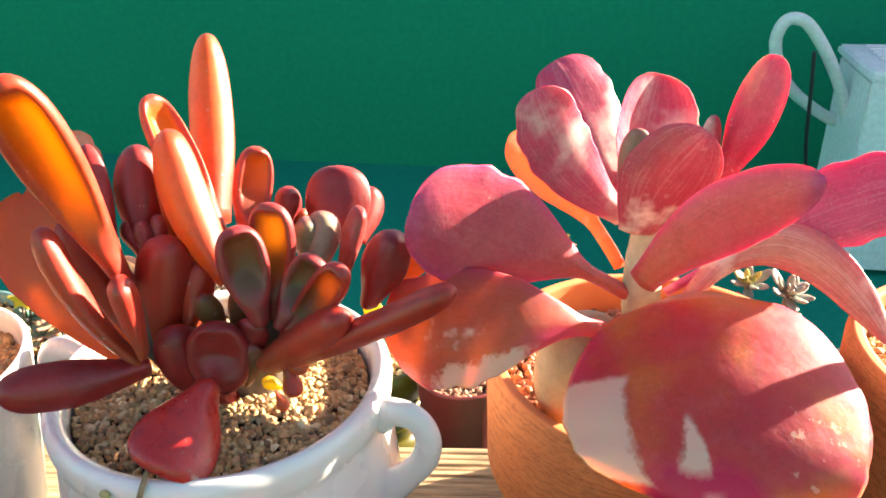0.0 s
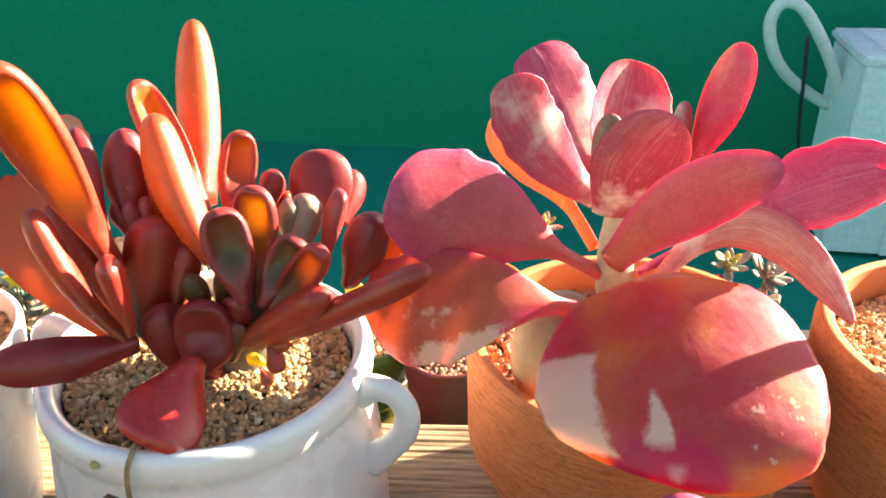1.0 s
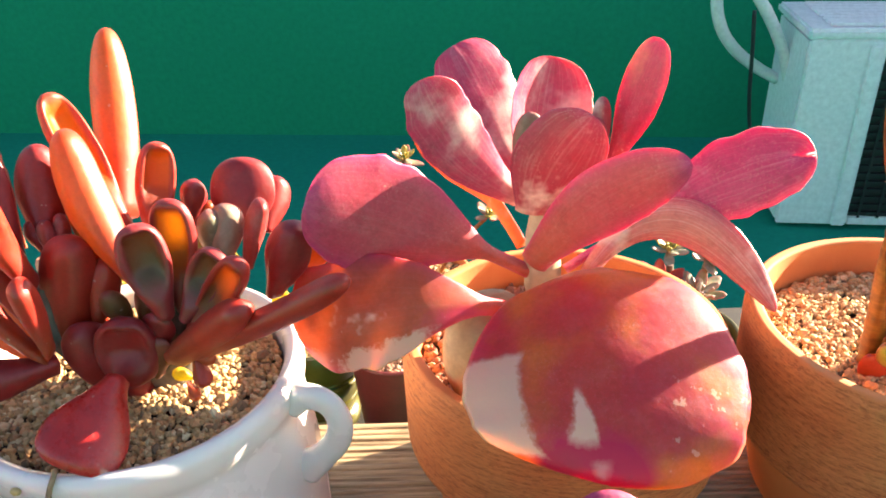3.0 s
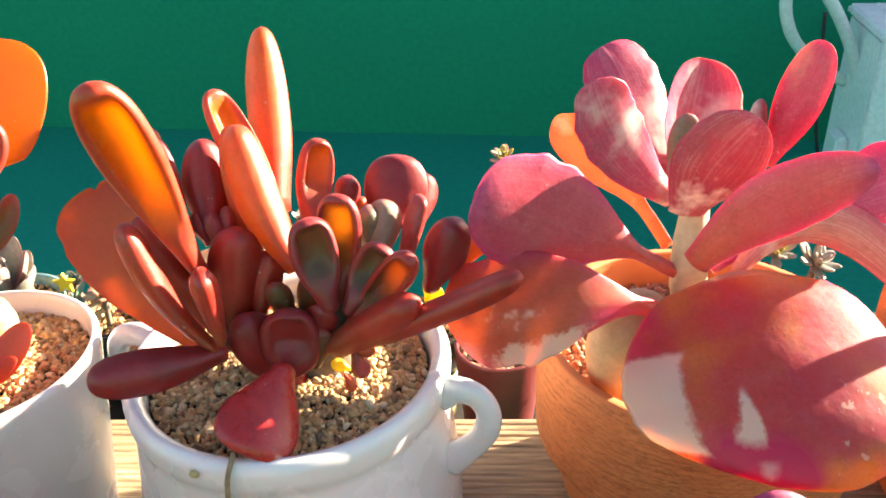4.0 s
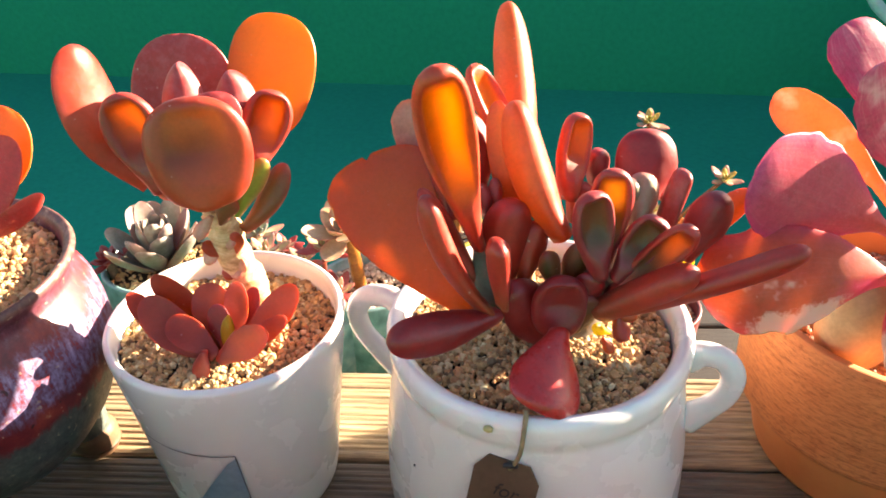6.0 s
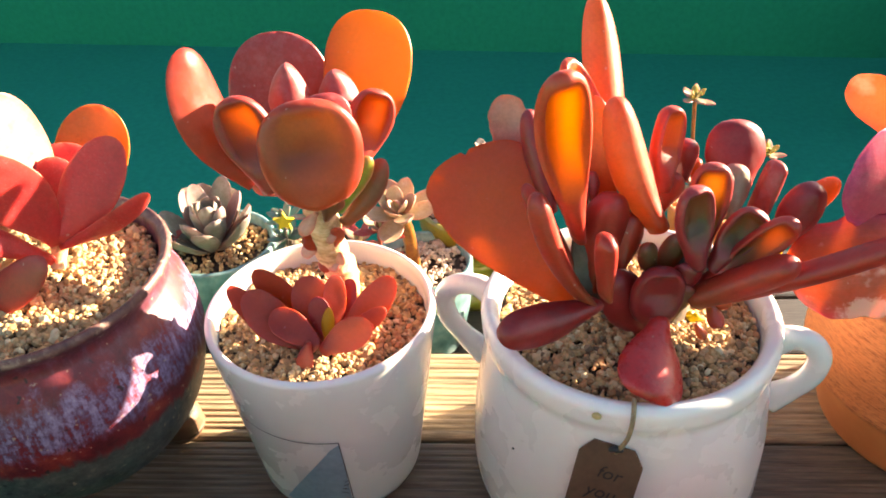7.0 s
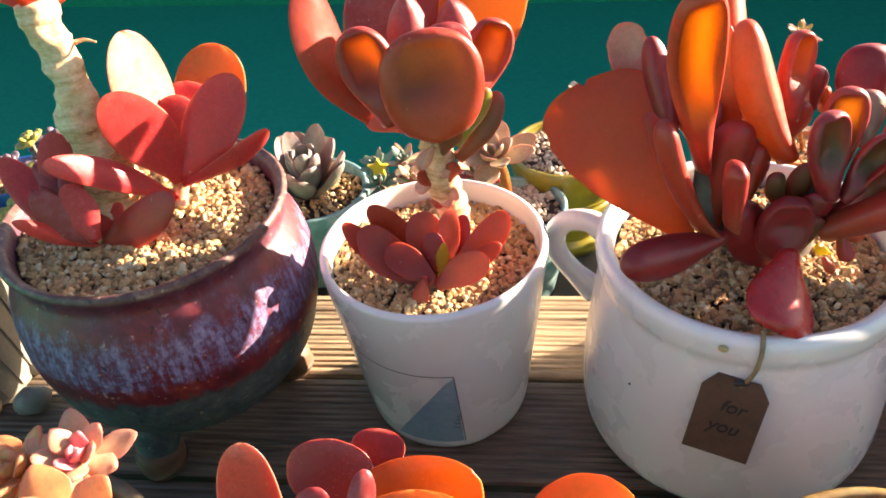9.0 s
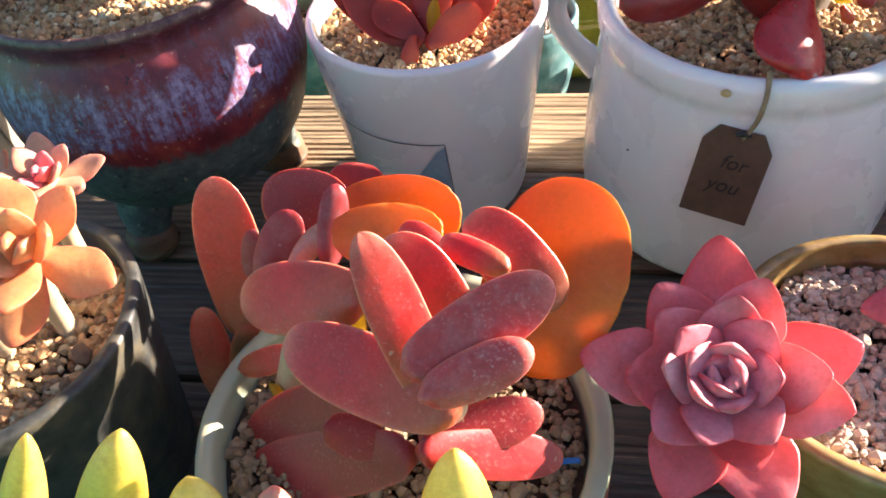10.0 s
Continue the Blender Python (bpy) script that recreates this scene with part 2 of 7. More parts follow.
def banded(name, stops, scale=160, rough=0.7, relief=0.8):
    """Bark in uneven rings round an upright stem."""
    m, t, s = material(name)
    rings = noise_of(t, coords(t, (0.22, 0.22, 1)), scale, 5, 0.7)
    flecks = noise_of(t, coords(t), 330, 4, 0.7)
    col = ramp(t, sums(t, "ADD", sums(t, "MULTIPLY", rings, 0.8), sums(t, "MULTIPLY", flecks, 0.2)), stops)
    t.links.new(mixed(t, 0.35, col, ramp(t, flecks, ((0.3, (0.5, 0.45, 0.40)), (0.65, (1, 1, 1)))), "MULTIPLY"), s.inputs["Base Color"])
    s.inputs["Roughness"].default_value = rough
    s.inputs["Subsurface Weight"].default_value, s.inputs["Subsurface Scale"].default_value = 0.25, 0.003
    bump(t, s, sums(t, "ADD", rings, sums(t, "MULTIPLY", flecks, 0.5)), relief, 0.0012)
    return m


def grit(name, tones):
    m, t, s = material(name)
    g = t.nodes.new("ShaderNodeNewGeometry")
    col = ramp(t, g.outputs["Random Per Island"], tuple((k / (len(tones) - 1), c) for k, c in enumerate(tones)))
    at = coords(t)
    fine = noise_of(t, at, 700, 3)
    t.links.new(mixed(t, 0.35, col, ramp(t, fine, ((0.3, (0.45, 0.42, 0.40)), (0.7, (1, 1, 1)))), "MULTIPLY"), s.inputs["Base Color"])
    s.inputs["Roughness"].default_value = 0.8
    bump(t, s, fine, 0.5, 0.0005)
    return m


WHITE = ceramic("white glaze", (0.70, 0.69, 0.67), (0.80, 0.79, 0.77))
CLAY = terracotta("smooth terracotta", False)
COMBED = terracotta("combed terracotta", True)
RUN_GLAZE = glazed_purple()
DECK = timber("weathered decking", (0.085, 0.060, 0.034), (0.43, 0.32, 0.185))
# darker copies of the decking: the pots' shade is put into the colour
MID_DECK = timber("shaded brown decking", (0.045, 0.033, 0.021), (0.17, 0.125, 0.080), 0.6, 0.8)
SHADE_DECK = timber("deep shaded brown decking", (0.024, 0.018, 0.013), (0.095, 0.072, 0.050), 0.6, 0.8)
# dark boards, made near black because the shade down there is painted in
DARK_DECK = timber("dark decking deepened for shade", (0.009, 0.008, 0.007), (0.030, 0.025, 0.020), 0.6, 0.1)
GREEN_WALL = uneven("green wall paint", (0.001, 0.245, 0.130), (0.001, 0.270, 0.145), 1.2, 0.8, 0.15, 60, shine=0.08)
GREEN_FLOOR = uneven("green floor coating", (0.001, 0.245, 0.160), (0.001, 0.270, 0.180), 1.5, 0.8, 0.15, 60, shine=0.08)
PANEL_WHITE = uneven("painted steel", (0.86, 0.85, 0.87), (0.89, 0.88, 0.90), 3, 0.4, 0.03, 80)
PIPE_WHITE = uneven("wrapped pipe", (0.70, 0.71, 0.69), (0.78, 0.78, 0.76), 20, 0.6, 0.3, 120)
BLACK = uneven("black plastic", (0.012, 0.012, 0.013), (0.022, 0.022, 0.024), 20, 0.5, 0.1)
SOIL = uneven("damp soil", (0.03, 0.018, 0.012), (0.10, 0.06, 0.04), 150, 0.95, 0.8, 400)
SAND_GRIT = grit("tan grit", ((0.142, 0.073, 0.036), (0.637, 0.390, 0.162), (0.425, 0.220, 0.090), (0.755, 0.525, 0.246), (0.543, 0.268, 0.112), (0.800, 0.683, 0.403), (0.472, 0.317, 0.146), (0.684, 0.427, 0.179), (0.201, 0.122, 0.067), (0.614, 0.415, 0.190)))
RED_GRIT = grit("reddish grit", ((0.13, 0.055, 0.036), (0.46, 0.225, 0.13), (0.34, 0.15, 0.085), (0.52, 0.31, 0.19), (0.25, 0.115, 0.07), (0.54, 0.38, 0.27)))
GREY_GRIT = grit("grey tan grit", ((0.180, 0.132, 0.096), (0.660, 0.527, 0.400), (0.450, 0.295, 0.208), (0.690, 0.574, 0.448), (0.390, 0.279, 0.192), (0.750, 0.651, 0.528)))
BUFF_GRIT = grit("buff grit", ((0.12, 0.07, 0.04), (0.34, 0.24, 0.13), (0.24, 0.15, 0.08), (0.42, 0.32, 0.20), (0.30, 0.19, 0.10)))

RED_FLESH = foliage("red fleshy leaf", (0.38, 0.015, 0.010), (0.51, 0.040, 0.014), (0.36, 0.020, 0.012), 0.7, 0.009, low=(0.34, 0.05, 0.014), through=(1.0, 0.24, 0.06), thin=0.06, bloom=0.03)
WINE_FLESH = foliage("wine red leaf", (0.20, 0.007, 0.009), (0.32, 0.014, 0.012), (0.24, 0.009, 0.014), 0.6, 0.006, through=(1.0, 0.18, 0.06), thin=0.04, thin_tint=(1.0, 0.12, 0.02), bloom=0.05)
AMBER_FLESH = foliage("amber leaf", (0.54, 0.070, 0.012), (0.60, 0.115, 0.018), (0.46, 0.034, 0.012), 0.9, 0.011, low=(0.44, 0.035, 0.012), through=(1.0, 0.34, 0.06), bloom=0.05, thin=0.14, thin_tint=(1.0, 0.34, 0.02))
AMBER_SPOON = foliage("amber spoon leaf with red rim", (0.48, 0.045, 0.012), (0.54, 0.075, 0.014), (0.46, 0.028, 0.012), 0.8, 0.010, through=(1.0, 0.34, 0.06), bloom=0.03, thin=0.10, thin_tint=(1.0, 0.34, 0.02), low=(0.36, 0.020, 0.012), heart=(0.70, 0.30, 0.014), heart_low=(0.58, 0.14, 0.010), heart_thin=0.45, lip=3.0)
RED_SPOON = foliage("red spoon leaf with olive middle", (0.34, 0.016, 0.012), (0.42, 0.030, 0.014), (0.36, 0.018, 0.014), 0.7, 0.008, through=(1.0, 0.24, 0.06), bloom=0.04, thin=0.05, heart=(0.30, 0.055, 0.012), heart_low=(0.10, 0.045, 0.014), heart_thin=0.22, lip=3.0, thin_tint=(1.0, 0.30, 0.02))
OLIVE_SPOON = foliage("olive spoon leaf with plum rim", (0.26, 0.018, 0.020), (0.32, 0.035, 0.028), (0.30, 0.022, 0.026), 0.6, 0.007, through=(1.0, 0.4, 0.12), bloom=0.03, thin=0.05, heart=(0.44, 0.15, 0.014), heart_low=(0.13, 0.095, 0.016), heart_thin=0.30, lip=3.0, thin_tint=(1.0, 0.42, 0.03))
DARK_SPOON = foliage("plum rimmed dark olive spoon leaf", (0.26, 0.016, 0.020), (0.32, 0.030, 0.026), (0.32, 0.022, 0.026), 0.6, 0.006, through=(1.0, 0.3, 0.12), bloom=0.04, thin=0.04, heart=(0.17, 0.055, 0.012), heart_low=(0.090, 0.060, 0.012), heart_thin=0.10, lip=3.0, thin_tint=(1.0, 0.42, 0.03))
FALLEN = foliage("scarred red leaf", (0.46, 0.014, 0.014), (0.56, 0.030, 0.020), (0.40, 0.016, 0.014), 0.6, 0.006, patch=(0.62, 0.36, 0.30), patch_at=(0.69, 0.71), rough=0.20, bloom=0.01, thin=0.03, freckle=0.08)
BROWN_DISC = foliage("russet disc leaf with a dusky middle", (0.36, 0.034, 0.011), (0.48, 0.080, 0.012), (0.28, 0.020, 0.012), 0.7, 0.008, through=(1.0, 0.28, 0.06), bloom=0.03, thin=0.16, heart=(0.46, 0.095, 0.010), heart_low=(0.085, 0.016, 0.010), heart_thin=0.09, lip=6.0, thin_tint=(1.0, 0.30, 0.02))
BROWN_SPOON = foliage("russet spoon leaf with amber middle", (0.32, 0.022, 0.012), (0.40, 0.042, 0.016), (0.36, 0.028, 0.018), 0.7, 0.008, through=(1.0, 0.28, 0.06), bloom=0.05, thin=0.06, heart=(0.50, 0.095, 0.010), heart_low=(0.24, 0.050, 0.014), heart_thin=0.32, lip=3.0, thin_tint=(1.0, 0.32, 0.02))
SHEET_FLESH = foliage("thin orange red leaf", (0.40, 0.040, 0.010), (0.52, 0.085, 0.014), (0.42, 0.026, 0.012), 0.8, 0.010, through=(1.0, 0.26, 0.05), bloom=0.06, thin=0.30, thin_tint=(1.0, 0.30, 0.015))
OLIVE_FLESH = foliage("olive leaf with red rim", (0.10, 0.075, 0.025), (0.24, 0.050, 0.022), (0.36, 0.022, 0.022), 0.6, 0.007, through=(1.0, 0.5, 0.12), thin=0.14, thin_tint=(0.9, 0.35, 0.03))
GREY_GREEN = foliage("grey green leaf", (0.17, 0.24, 0.13), (0.27, 0.26, 0.17), (0.40, 0.075, 0.095), 0.5, 0.005, through=(1.0, 0.7, 0.3), bloom=0.18, thin=0.06, lip=3.0)
YELLOW_GREEN = foliage("yellow green leaf", (0.36, 0.34, 0.02), (0.52, 0.42, 0.03), (0.46, 0.14, 0.02), 0.8, 0.009, through=(1.0, 0.8, 0.12), thin=0.4, thin_tint=(1.0, 0.75, 0.05))
AMBER_SHEET = foliage("thin amber leaf", (0.54, 0.105, 0.008), (0.62, 0.17, 0.012), (0.36, 0.026, 0.010), 0.8, 0.010, through=(1.0, 0.34, 0.06), bloom=0.03, lip=3.0, thin=0.30, thin_tint=(1.0, 0.40, 0.012))
# low: red of the leaf's shaded lower part, put into the colour
GOLD_SHEET = foliage("golden leaf shaded red at its base", (0.62, 0.205, 0.03), (0.68, 0.28, 0.06), (0.60, 0.09, 0.022), 0.8, 0.010, low=(0.54, 0.036, 0.014), through=(1.0, 0.40, 0.06), bloom=0.05, thin=0.24, thin_tint=(1.0, 0.30, 0.02))
BROWN_FLESH = foliage("russet leaf", (0.31, 0.022, 0.011), (0.42, 0.050, 0.015), (0.36, 0.030, 0.018), 0.7, 0.008, low=(0.24, 0.016, 0.012), through=(1.0, 0.30, 0.06), bloom=0.05, thin=0.14, thin_tint=(1.0, 0.28, 0.02))
PLUM_FLESH = foliage("plum leaf", (0.27, 0.026, 0.028), (0.36, 0.040, 0.032), (0.32, 0.022, 0.028), 0.6, 0.006, bloom=0.18, through=(1.0, 0.26, 0.12), thin=0.06)
# low: an orange glow of light through the leaf, painted at its base
PINK_FLESH = foliage("pink mottled leaf", (0.52, 0.022, 0.080), (0.60, 0.085, 0.110), (0.60, 0.020, 0.20), 0.7, 0.006, patch=(0.74, 0.44, 0.42), patch_at=(0.64, 0.69), low=(0.54, 0.085, 0.055), through=(1.0, 0.28, 0.20), bloom=0.08, thin=0.10, thin_tint=(1.0, 0.20, 0.06), veins=0.15, freckle=0.2)
PINK_UPPER = foliage("pink frosted leaf", (0.58, 0.030, 0.110), (0.66, 0.10, 0.17), (0.58, 0.014, 0.13), 0.7, 0.006, patch=(0.84, 0.62, 0.58), patch_at=(0.53, 0.66), through=(1.0, 0.26, 0.22), bloom=0.14, thin=0.12, thin_tint=(1.0, 0.14, 0.16), veins=0.35, lip=9.0, freckle=0.3)
CORAL_FLESH = foliage("coral leaf", (0.60, 0.020, 0.020), (0.66, 0.062, 0.036), (0.80, 0.32, 0.20), 0.7, 0.007, low=(0.40, 0.10, 0.035), bloom=0.05, through=(1.0, 0.22, 0.10), lip=20.0, thin=0.08, thin_tint=(1.0, 0.16, 0.03), freckle=0.22)
SCARLET_FLESH = foliage("scarlet leaf", (0.56, 0.022, 0.030), (0.66, 0.055, 0.040), (0.66, 0.12, 0.07), 0.7, 0.007, bloom=0.04, through=(1.0, 0.22, 0.10), thin=0.12, thin_tint=(1.0, 0.16, 0.03), lip=10.0, freckle=0.2)
# for pale bracts, and for leaves whose sunlit look is painted in
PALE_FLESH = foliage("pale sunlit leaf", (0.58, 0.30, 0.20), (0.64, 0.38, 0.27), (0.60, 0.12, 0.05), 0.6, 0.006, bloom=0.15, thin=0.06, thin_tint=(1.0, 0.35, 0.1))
ROSE_FLESH = foliage("rose pink rosette leaf", (0.80, 0.105, 0.120), (0.82, 0.20, 0.21), (0.70, 0.014, 0.018), 0.6, 0.006, patch=(0.82, 0.34, 0.38), patch_at=(0.44, 0.64), veins=0.25, bloom=0.02, through=(1.0, 0.32, 0.22), lip=7.0, thin=0.16, thin_tint=(1.0, 0.34, 0.22), freckle=-0.5)
LILAC_FLESH = foliage("lilac inner leaf", (0.82, 0.23, 0.28), (0.84, 0.38, 0.42), (0.72, 0.018, 0.026), 0.6, 0.005, patch=(0.80, 0.50, 0.52), patch_at=(0.54, 0.70), veins=0.3, bloom=0.03, through=(1.0, 0.4, 0.3), lip=6.0, thin=0.08, freckle=-0.4)
APRICOT_FLESH = foliage("apricot leaf", (0.66, 0.28, 0.10), (0.72, 0.40, 0.17), (0.68, 0.15, 0.09), 0.8, 0.008, bloom=0.06, through=(1.0, 0.5, 0.2), thin=0.20, thin_tint=(1.0, 0.46, 0.14), freckle=0.2)
BARK = banded("leaf scarred stem", ((0.30, (0.070, 0.022, 0.006)), (0.48, (0.19, 0.065, 0.010)), (0.62, (0.30, 0.125, 0.020)), (0.74, (0.38, 0.18, 0.045))), 120, 0.34, 0.25)
SCAR = uneven("pale leaf scar", (0.44, 0.24, 0.12), (0.60, 0.40, 0.24), 200, 0.7, 0.3)
PALE_BARK = banded("pale papery bark", ((0.36, (0.26, 0.12, 0.05)), (0.44, (0.58, 0.36, 0.17)), (0.54, (0.76, 0.54, 0.32)), (0.68, (0.84, 0.68, 0.47))), 150)
GREY_BARK = uneven("grey stem", (0.11, 0.085, 0.055), (0.22, 0.18, 0.13), 90, 0.8, 0.6, 350)
STONE = uneven("river stone", (0.36, 0.215, 0.105), (0.47, 0.30, 0.155), 45, 0.55, 0.25, 420, c=(0.54, 0.37, 0.21))

PINK_RED = foliage("red pink mottled leaf", (0.43, 0.045, 0.022), (0.54, 0.135, 0.045), (0.60, 0.016, 0.11), 0.8, 0.007, patch=(0.74, 0.50, 0.38), patch_at=(0.62, 0.65), low=(0.56, 0.06, 0.085), through=(1.0, 0.32, 0.08), bloom=0.08, thin=0.20, thin_tint=(1.0, 0.30, 0.03), veins=0.10)
# cream patches: variegation, with sun dapples painted in as well
PINK_DEEP = foliage("deep pink leaf", (0.40, 0.024, 0.060), (0.50, 0.075, 0.095), (0.50, 0.022, 0.10), 0.6, 0.005, patch=(0.82, 0.62, 0.50), patch_at=(0.53, 0.59), bloom=0.10, through=(1.0, 0.3, 0.2), thin=0.06, thin_tint=(1.0, 0.2, 0.1), veins=0.3, freckle=0.3)
SHEET_PINK = foliage("bright pink leaf", (0.46, 0.014, 0.075), (0.56, 0.045, 0.10), (0.52, 0.014, 0.14), 0.85, 0.008, through=(1.0, 0.2, 0.14), bloom=0.14, thin=0.06, thin_tint=(1.0, 0.09, 0.05), veins=0.35, patch=(0.70, 0.22, 0.16), patch_at=(0.56, 0.68), freckle=0.3)
# pale patches and veins put sunlit streaks into the colour
PINK_GLOW = foliage("magenta backlit leaf", (0.56, 0.018, 0.135), (0.64, 0.085, 0.19), (0.60, 0.012, 0.18), 0.8, 0.007, patch=(0.82, 0.56, 0.56), patch_at=(0.58, 0.70), through=(1.0, 0.24, 0.20), bloom=0.10, thin=0.08, thin_tint=(1.0, 0.12, 0.24), veins=0.3, freckle=0.3)
AMBER_PINK = foliage("orange pink leaf", (0.62, 0.11, 0.035), (0.66, 0.22, 0.11), (0.60, 0.03, 0.09), 0.85, 0.008, patch=(0.76, 0.54, 0.46), patch_at=(0.58, 0.66), through=(1.0, 0.36, 0.12), thin=0.28, thin_tint=(1.0, 0.26, 0.02))
PALE_PINK = foliage("pale pink leaf", (0.66, 0.25, 0.20), (0.60, 0.14, 0.15), (0.58, 0.02, 0.11), 0.7, 0.006, patch=(0.84, 0.66, 0.54), patch_at=(0.54, 0.62), thin=0.10, veins=0.9, lip=3.0)
FROST_CORAL = foliage("frosted coral leaf", (0.54, 0.034, 0.034), (0.62, 0.090, 0.062), (0.72, 0.25, 0.17), 0.7, 0.007, patch=(0.62, 0.26, 0.21), patch_at=(0.52, 0.72), bloom=0.22, through=(1.0, 0.22, 0.10), lip=18.0, thin=0.06, thin_tint=(1.0, 0.16, 0.03), freckle=0.5)
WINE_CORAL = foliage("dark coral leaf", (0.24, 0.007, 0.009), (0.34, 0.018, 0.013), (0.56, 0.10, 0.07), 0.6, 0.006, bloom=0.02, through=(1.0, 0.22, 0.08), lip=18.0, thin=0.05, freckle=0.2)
APRICOT_PALE = foliage("pale apricot leaf", (0.52, 0.29, 0.17), (0.56, 0.36, 0.21), (0.66, 0.16, 0.14), 0.8, 0.007, through=(1.0, 0.6, 0.3))
# the amber patch colour is the leaf's lit area, painted
ORANGE_DISC = foliage("orange disc leaf with lit amber patches", (0.50, 0.075, 0.008), (0.60, 0.125, 0.012), (0.40, 0.030, 0.016), 0.8, 0.010, patch=(0.66, 0.24, 0.03), patch_at=(0.48, 0.68), through=(1.0, 0.30, 0.05), bloom=0.06, lip=9.0, thin=0.26, thin_tint=(1.0, 0.32, 0.02), freckle=0.15)
PALE_GREEN = foliage("pale variegated leaf", (0.50, 0.50, 0.30), (0.62, 0.60, 0.42), (0.46, 0.40, 0.30), 0.6, 0.005, patch=(0.24, 0.34, 0.18), patch_at=(0.55, 0.6), through=(1.0, 0.9, 0.5))
JADE_PAD = foliage("yellow green pad with pink edge", (0.13, 0.27, 0.015), (0.24, 0.36, 0.025), (0.50, 0.07, 0.05), 0.7, 0.007, through=(1.0, 0.8, 0.12), thin=0.05, thin_tint=(1.0, 0.75, 0.05), lip=3.0)
LEMON_FLESH = foliage("lemon yellow leaf", (0.78, 0.68, 0.09), (0.82, 0.75, 0.20), (0.64, 0.46, 0.05), 0.7, 0.007, through=(1.0, 0.8, 0.2), thin=0.14, thin_tint=(1.0, 0.8, 0.1))
PALE_STEM = uneven("pale green stem", (0.44, 0.32, 0.18), (0.56, 0.46, 0.30), 60, 0.6, 0.3, 300)
WINE_STEM = uneven("red stem", (0.28, 0.05, 0.03), (0.38, 0.10, 0.05), 60, 0.5, 0.3, 300)


# the amber patch colour imitates sun passing through the leaf
PINK_FRONT_FLESH = foliage("rosy leaf with amber light patches", (0.46, 0.018, 0.050), (0.54, 0.065, 0.035), (0.56, 0.012, 0.12), 0.8, 0.007, patch=(0.60, 0.17, 0.025), patch_at=(0.50, 0.66), through=(1.0, 0.32, 0.08), bloom=0.10, thin=0.22, thin_tint=(1.0, 0.30, 0.02), veins=0.15, freckle=0.15)


def front_leaf():
    """The broad front leaf: cream flank, cream tongue, magenta foot and amber fields that paint light shining through.
    """
    m = PINK_FRONT_FLESH.copy()
    m.name = "cream flanked pink leaf"
    t = m.node_tree
    s = t.nodes["Principled BSDF"]
    old = s.inputs["Base Color"].links[0].from_socket
    uv = t.nodes.new("ShaderNodeUVMap")
    uv.uv_map = "leafmap"
    xyz = t.nodes.new("ShaderNodeSeparateXYZ")
    t.links.new(uv.outputs[0], xyz.inputs[0])
    at = coords(t)
    jag = sums(t, "MULTIPLY", sums(t, "SUBTRACT", noise_of(t, at, 70, 5, 0.65), 0.5), 0.13)
    u, v = sums(t, "ADD", sums(t, "SUBTRACT", 1.0, xyz.outputs[0]), jag), sums(t, "ADD", xyz.outputs[1], jag)
    hard = lambda x, a, b: ramp(t, x, ((a, (0, 0, 0)), (b, (1, 1, 1))))
    flank = sums(t, "MULTIPLY", sums(t, "SUBTRACT", 1.0, hard(u, 0.19, 0.22)), sums(t, "MULTIPLY", hard(v, 0.30, 0.34), sums(t, "SUBTRACT", 1.0, hard(v, 0.86, 0.90))))
    tongue = sums(t, "MULTIPLY", sums(t, "SUBTRACT", 1.0, hard(sums(t, "SUBTRACT", sums(t, "ABSOLUTE", sums(t, "SUBTRACT", sums(t, "ADD", sums(t, "SUBTRACT", 1.0, xyz.outputs[0]), sums(t, "MULTIPLY", jag, 0.75)), 0.40), None), sums(t, "MULTIPLY", sums(t, "SUBTRACT", v, 0.52), 0.20)), 0.0, 0.02)), sums(t, "MULTIPLY", hard(v, 0.50, 0.56), sums(t, "SUBTRACT", 1.0, hard(v, 0.74, 0.80))))
    foot = sums(t, "MULTIPLY", hard(v, 0.66, 0.78), sums(t, "SUBTRACT", 1.0, hard(sums(t, "SUBTRACT", sums(t, "ABSOLUTE", sums(t, "SUBTRACT", u, 0.44), None), sums(t, "MULTIPLY", sums(t, "SUBTRACT", v, 0.66), 1.1)), 0.0, 0.10)))
    col = mixed(t, foot, old, (0.62, 0.012, 0.075))
    col = mixed(t, sums(t, "MAXIMUM", flank, tongue), col, (0.80, 0.53, 0.40))
    spot = sums(t, "MULTIPLY", sums(t, "SUBTRACT", 1.0, hard(sums(t, "ABSOLUTE", sums(t, "SUBTRACT", u, 0.46), None), 0.01, 0.07)), sums(t, "MULTIPLY", hard(v, 0.84, 0.88), sums(t, "SUBTRACT", 1.0, hard(v, 0.94, 0.97))))
    col = mixed(t, sums(t, "MULTIPLY", spot, 0.55), col, (0.76, 0.50, 0.42))
    torn = ramp(t, noise_of(t, coords(t, (1, 1, 0.45)), 210, 3, 0.6), ((0.63, (0, 0, 0)), (0.66, (1, 1, 1))))
    worn = sums(t, "MULTIPLY", hard(u, 0.66, 0.74), sums(t, "MULTIPLY", hard(v, 0.42, 0.50), sums(t, "SUBTRACT", 1.0, hard(v, 0.80, 0.88))))
    col = mixed(t, sums(t, "MULTIPLY", sums(t, "MULTIPLY", torn, worn), 0.8), col, (0.70, 0.44, 0.30))
    t.links.new(col, s.inputs["Base Color"])
    clear = next(n for n in t.nodes if n.type == "BSDF_TRANSLUCENT")
    t.links.new(mixed(t, sums(t, "MAXIMUM", sums(t, "MAXIMUM", flank, tongue), foot), clear.inputs[0].links[0].from_socket, col), clear.inputs[0])
    return m


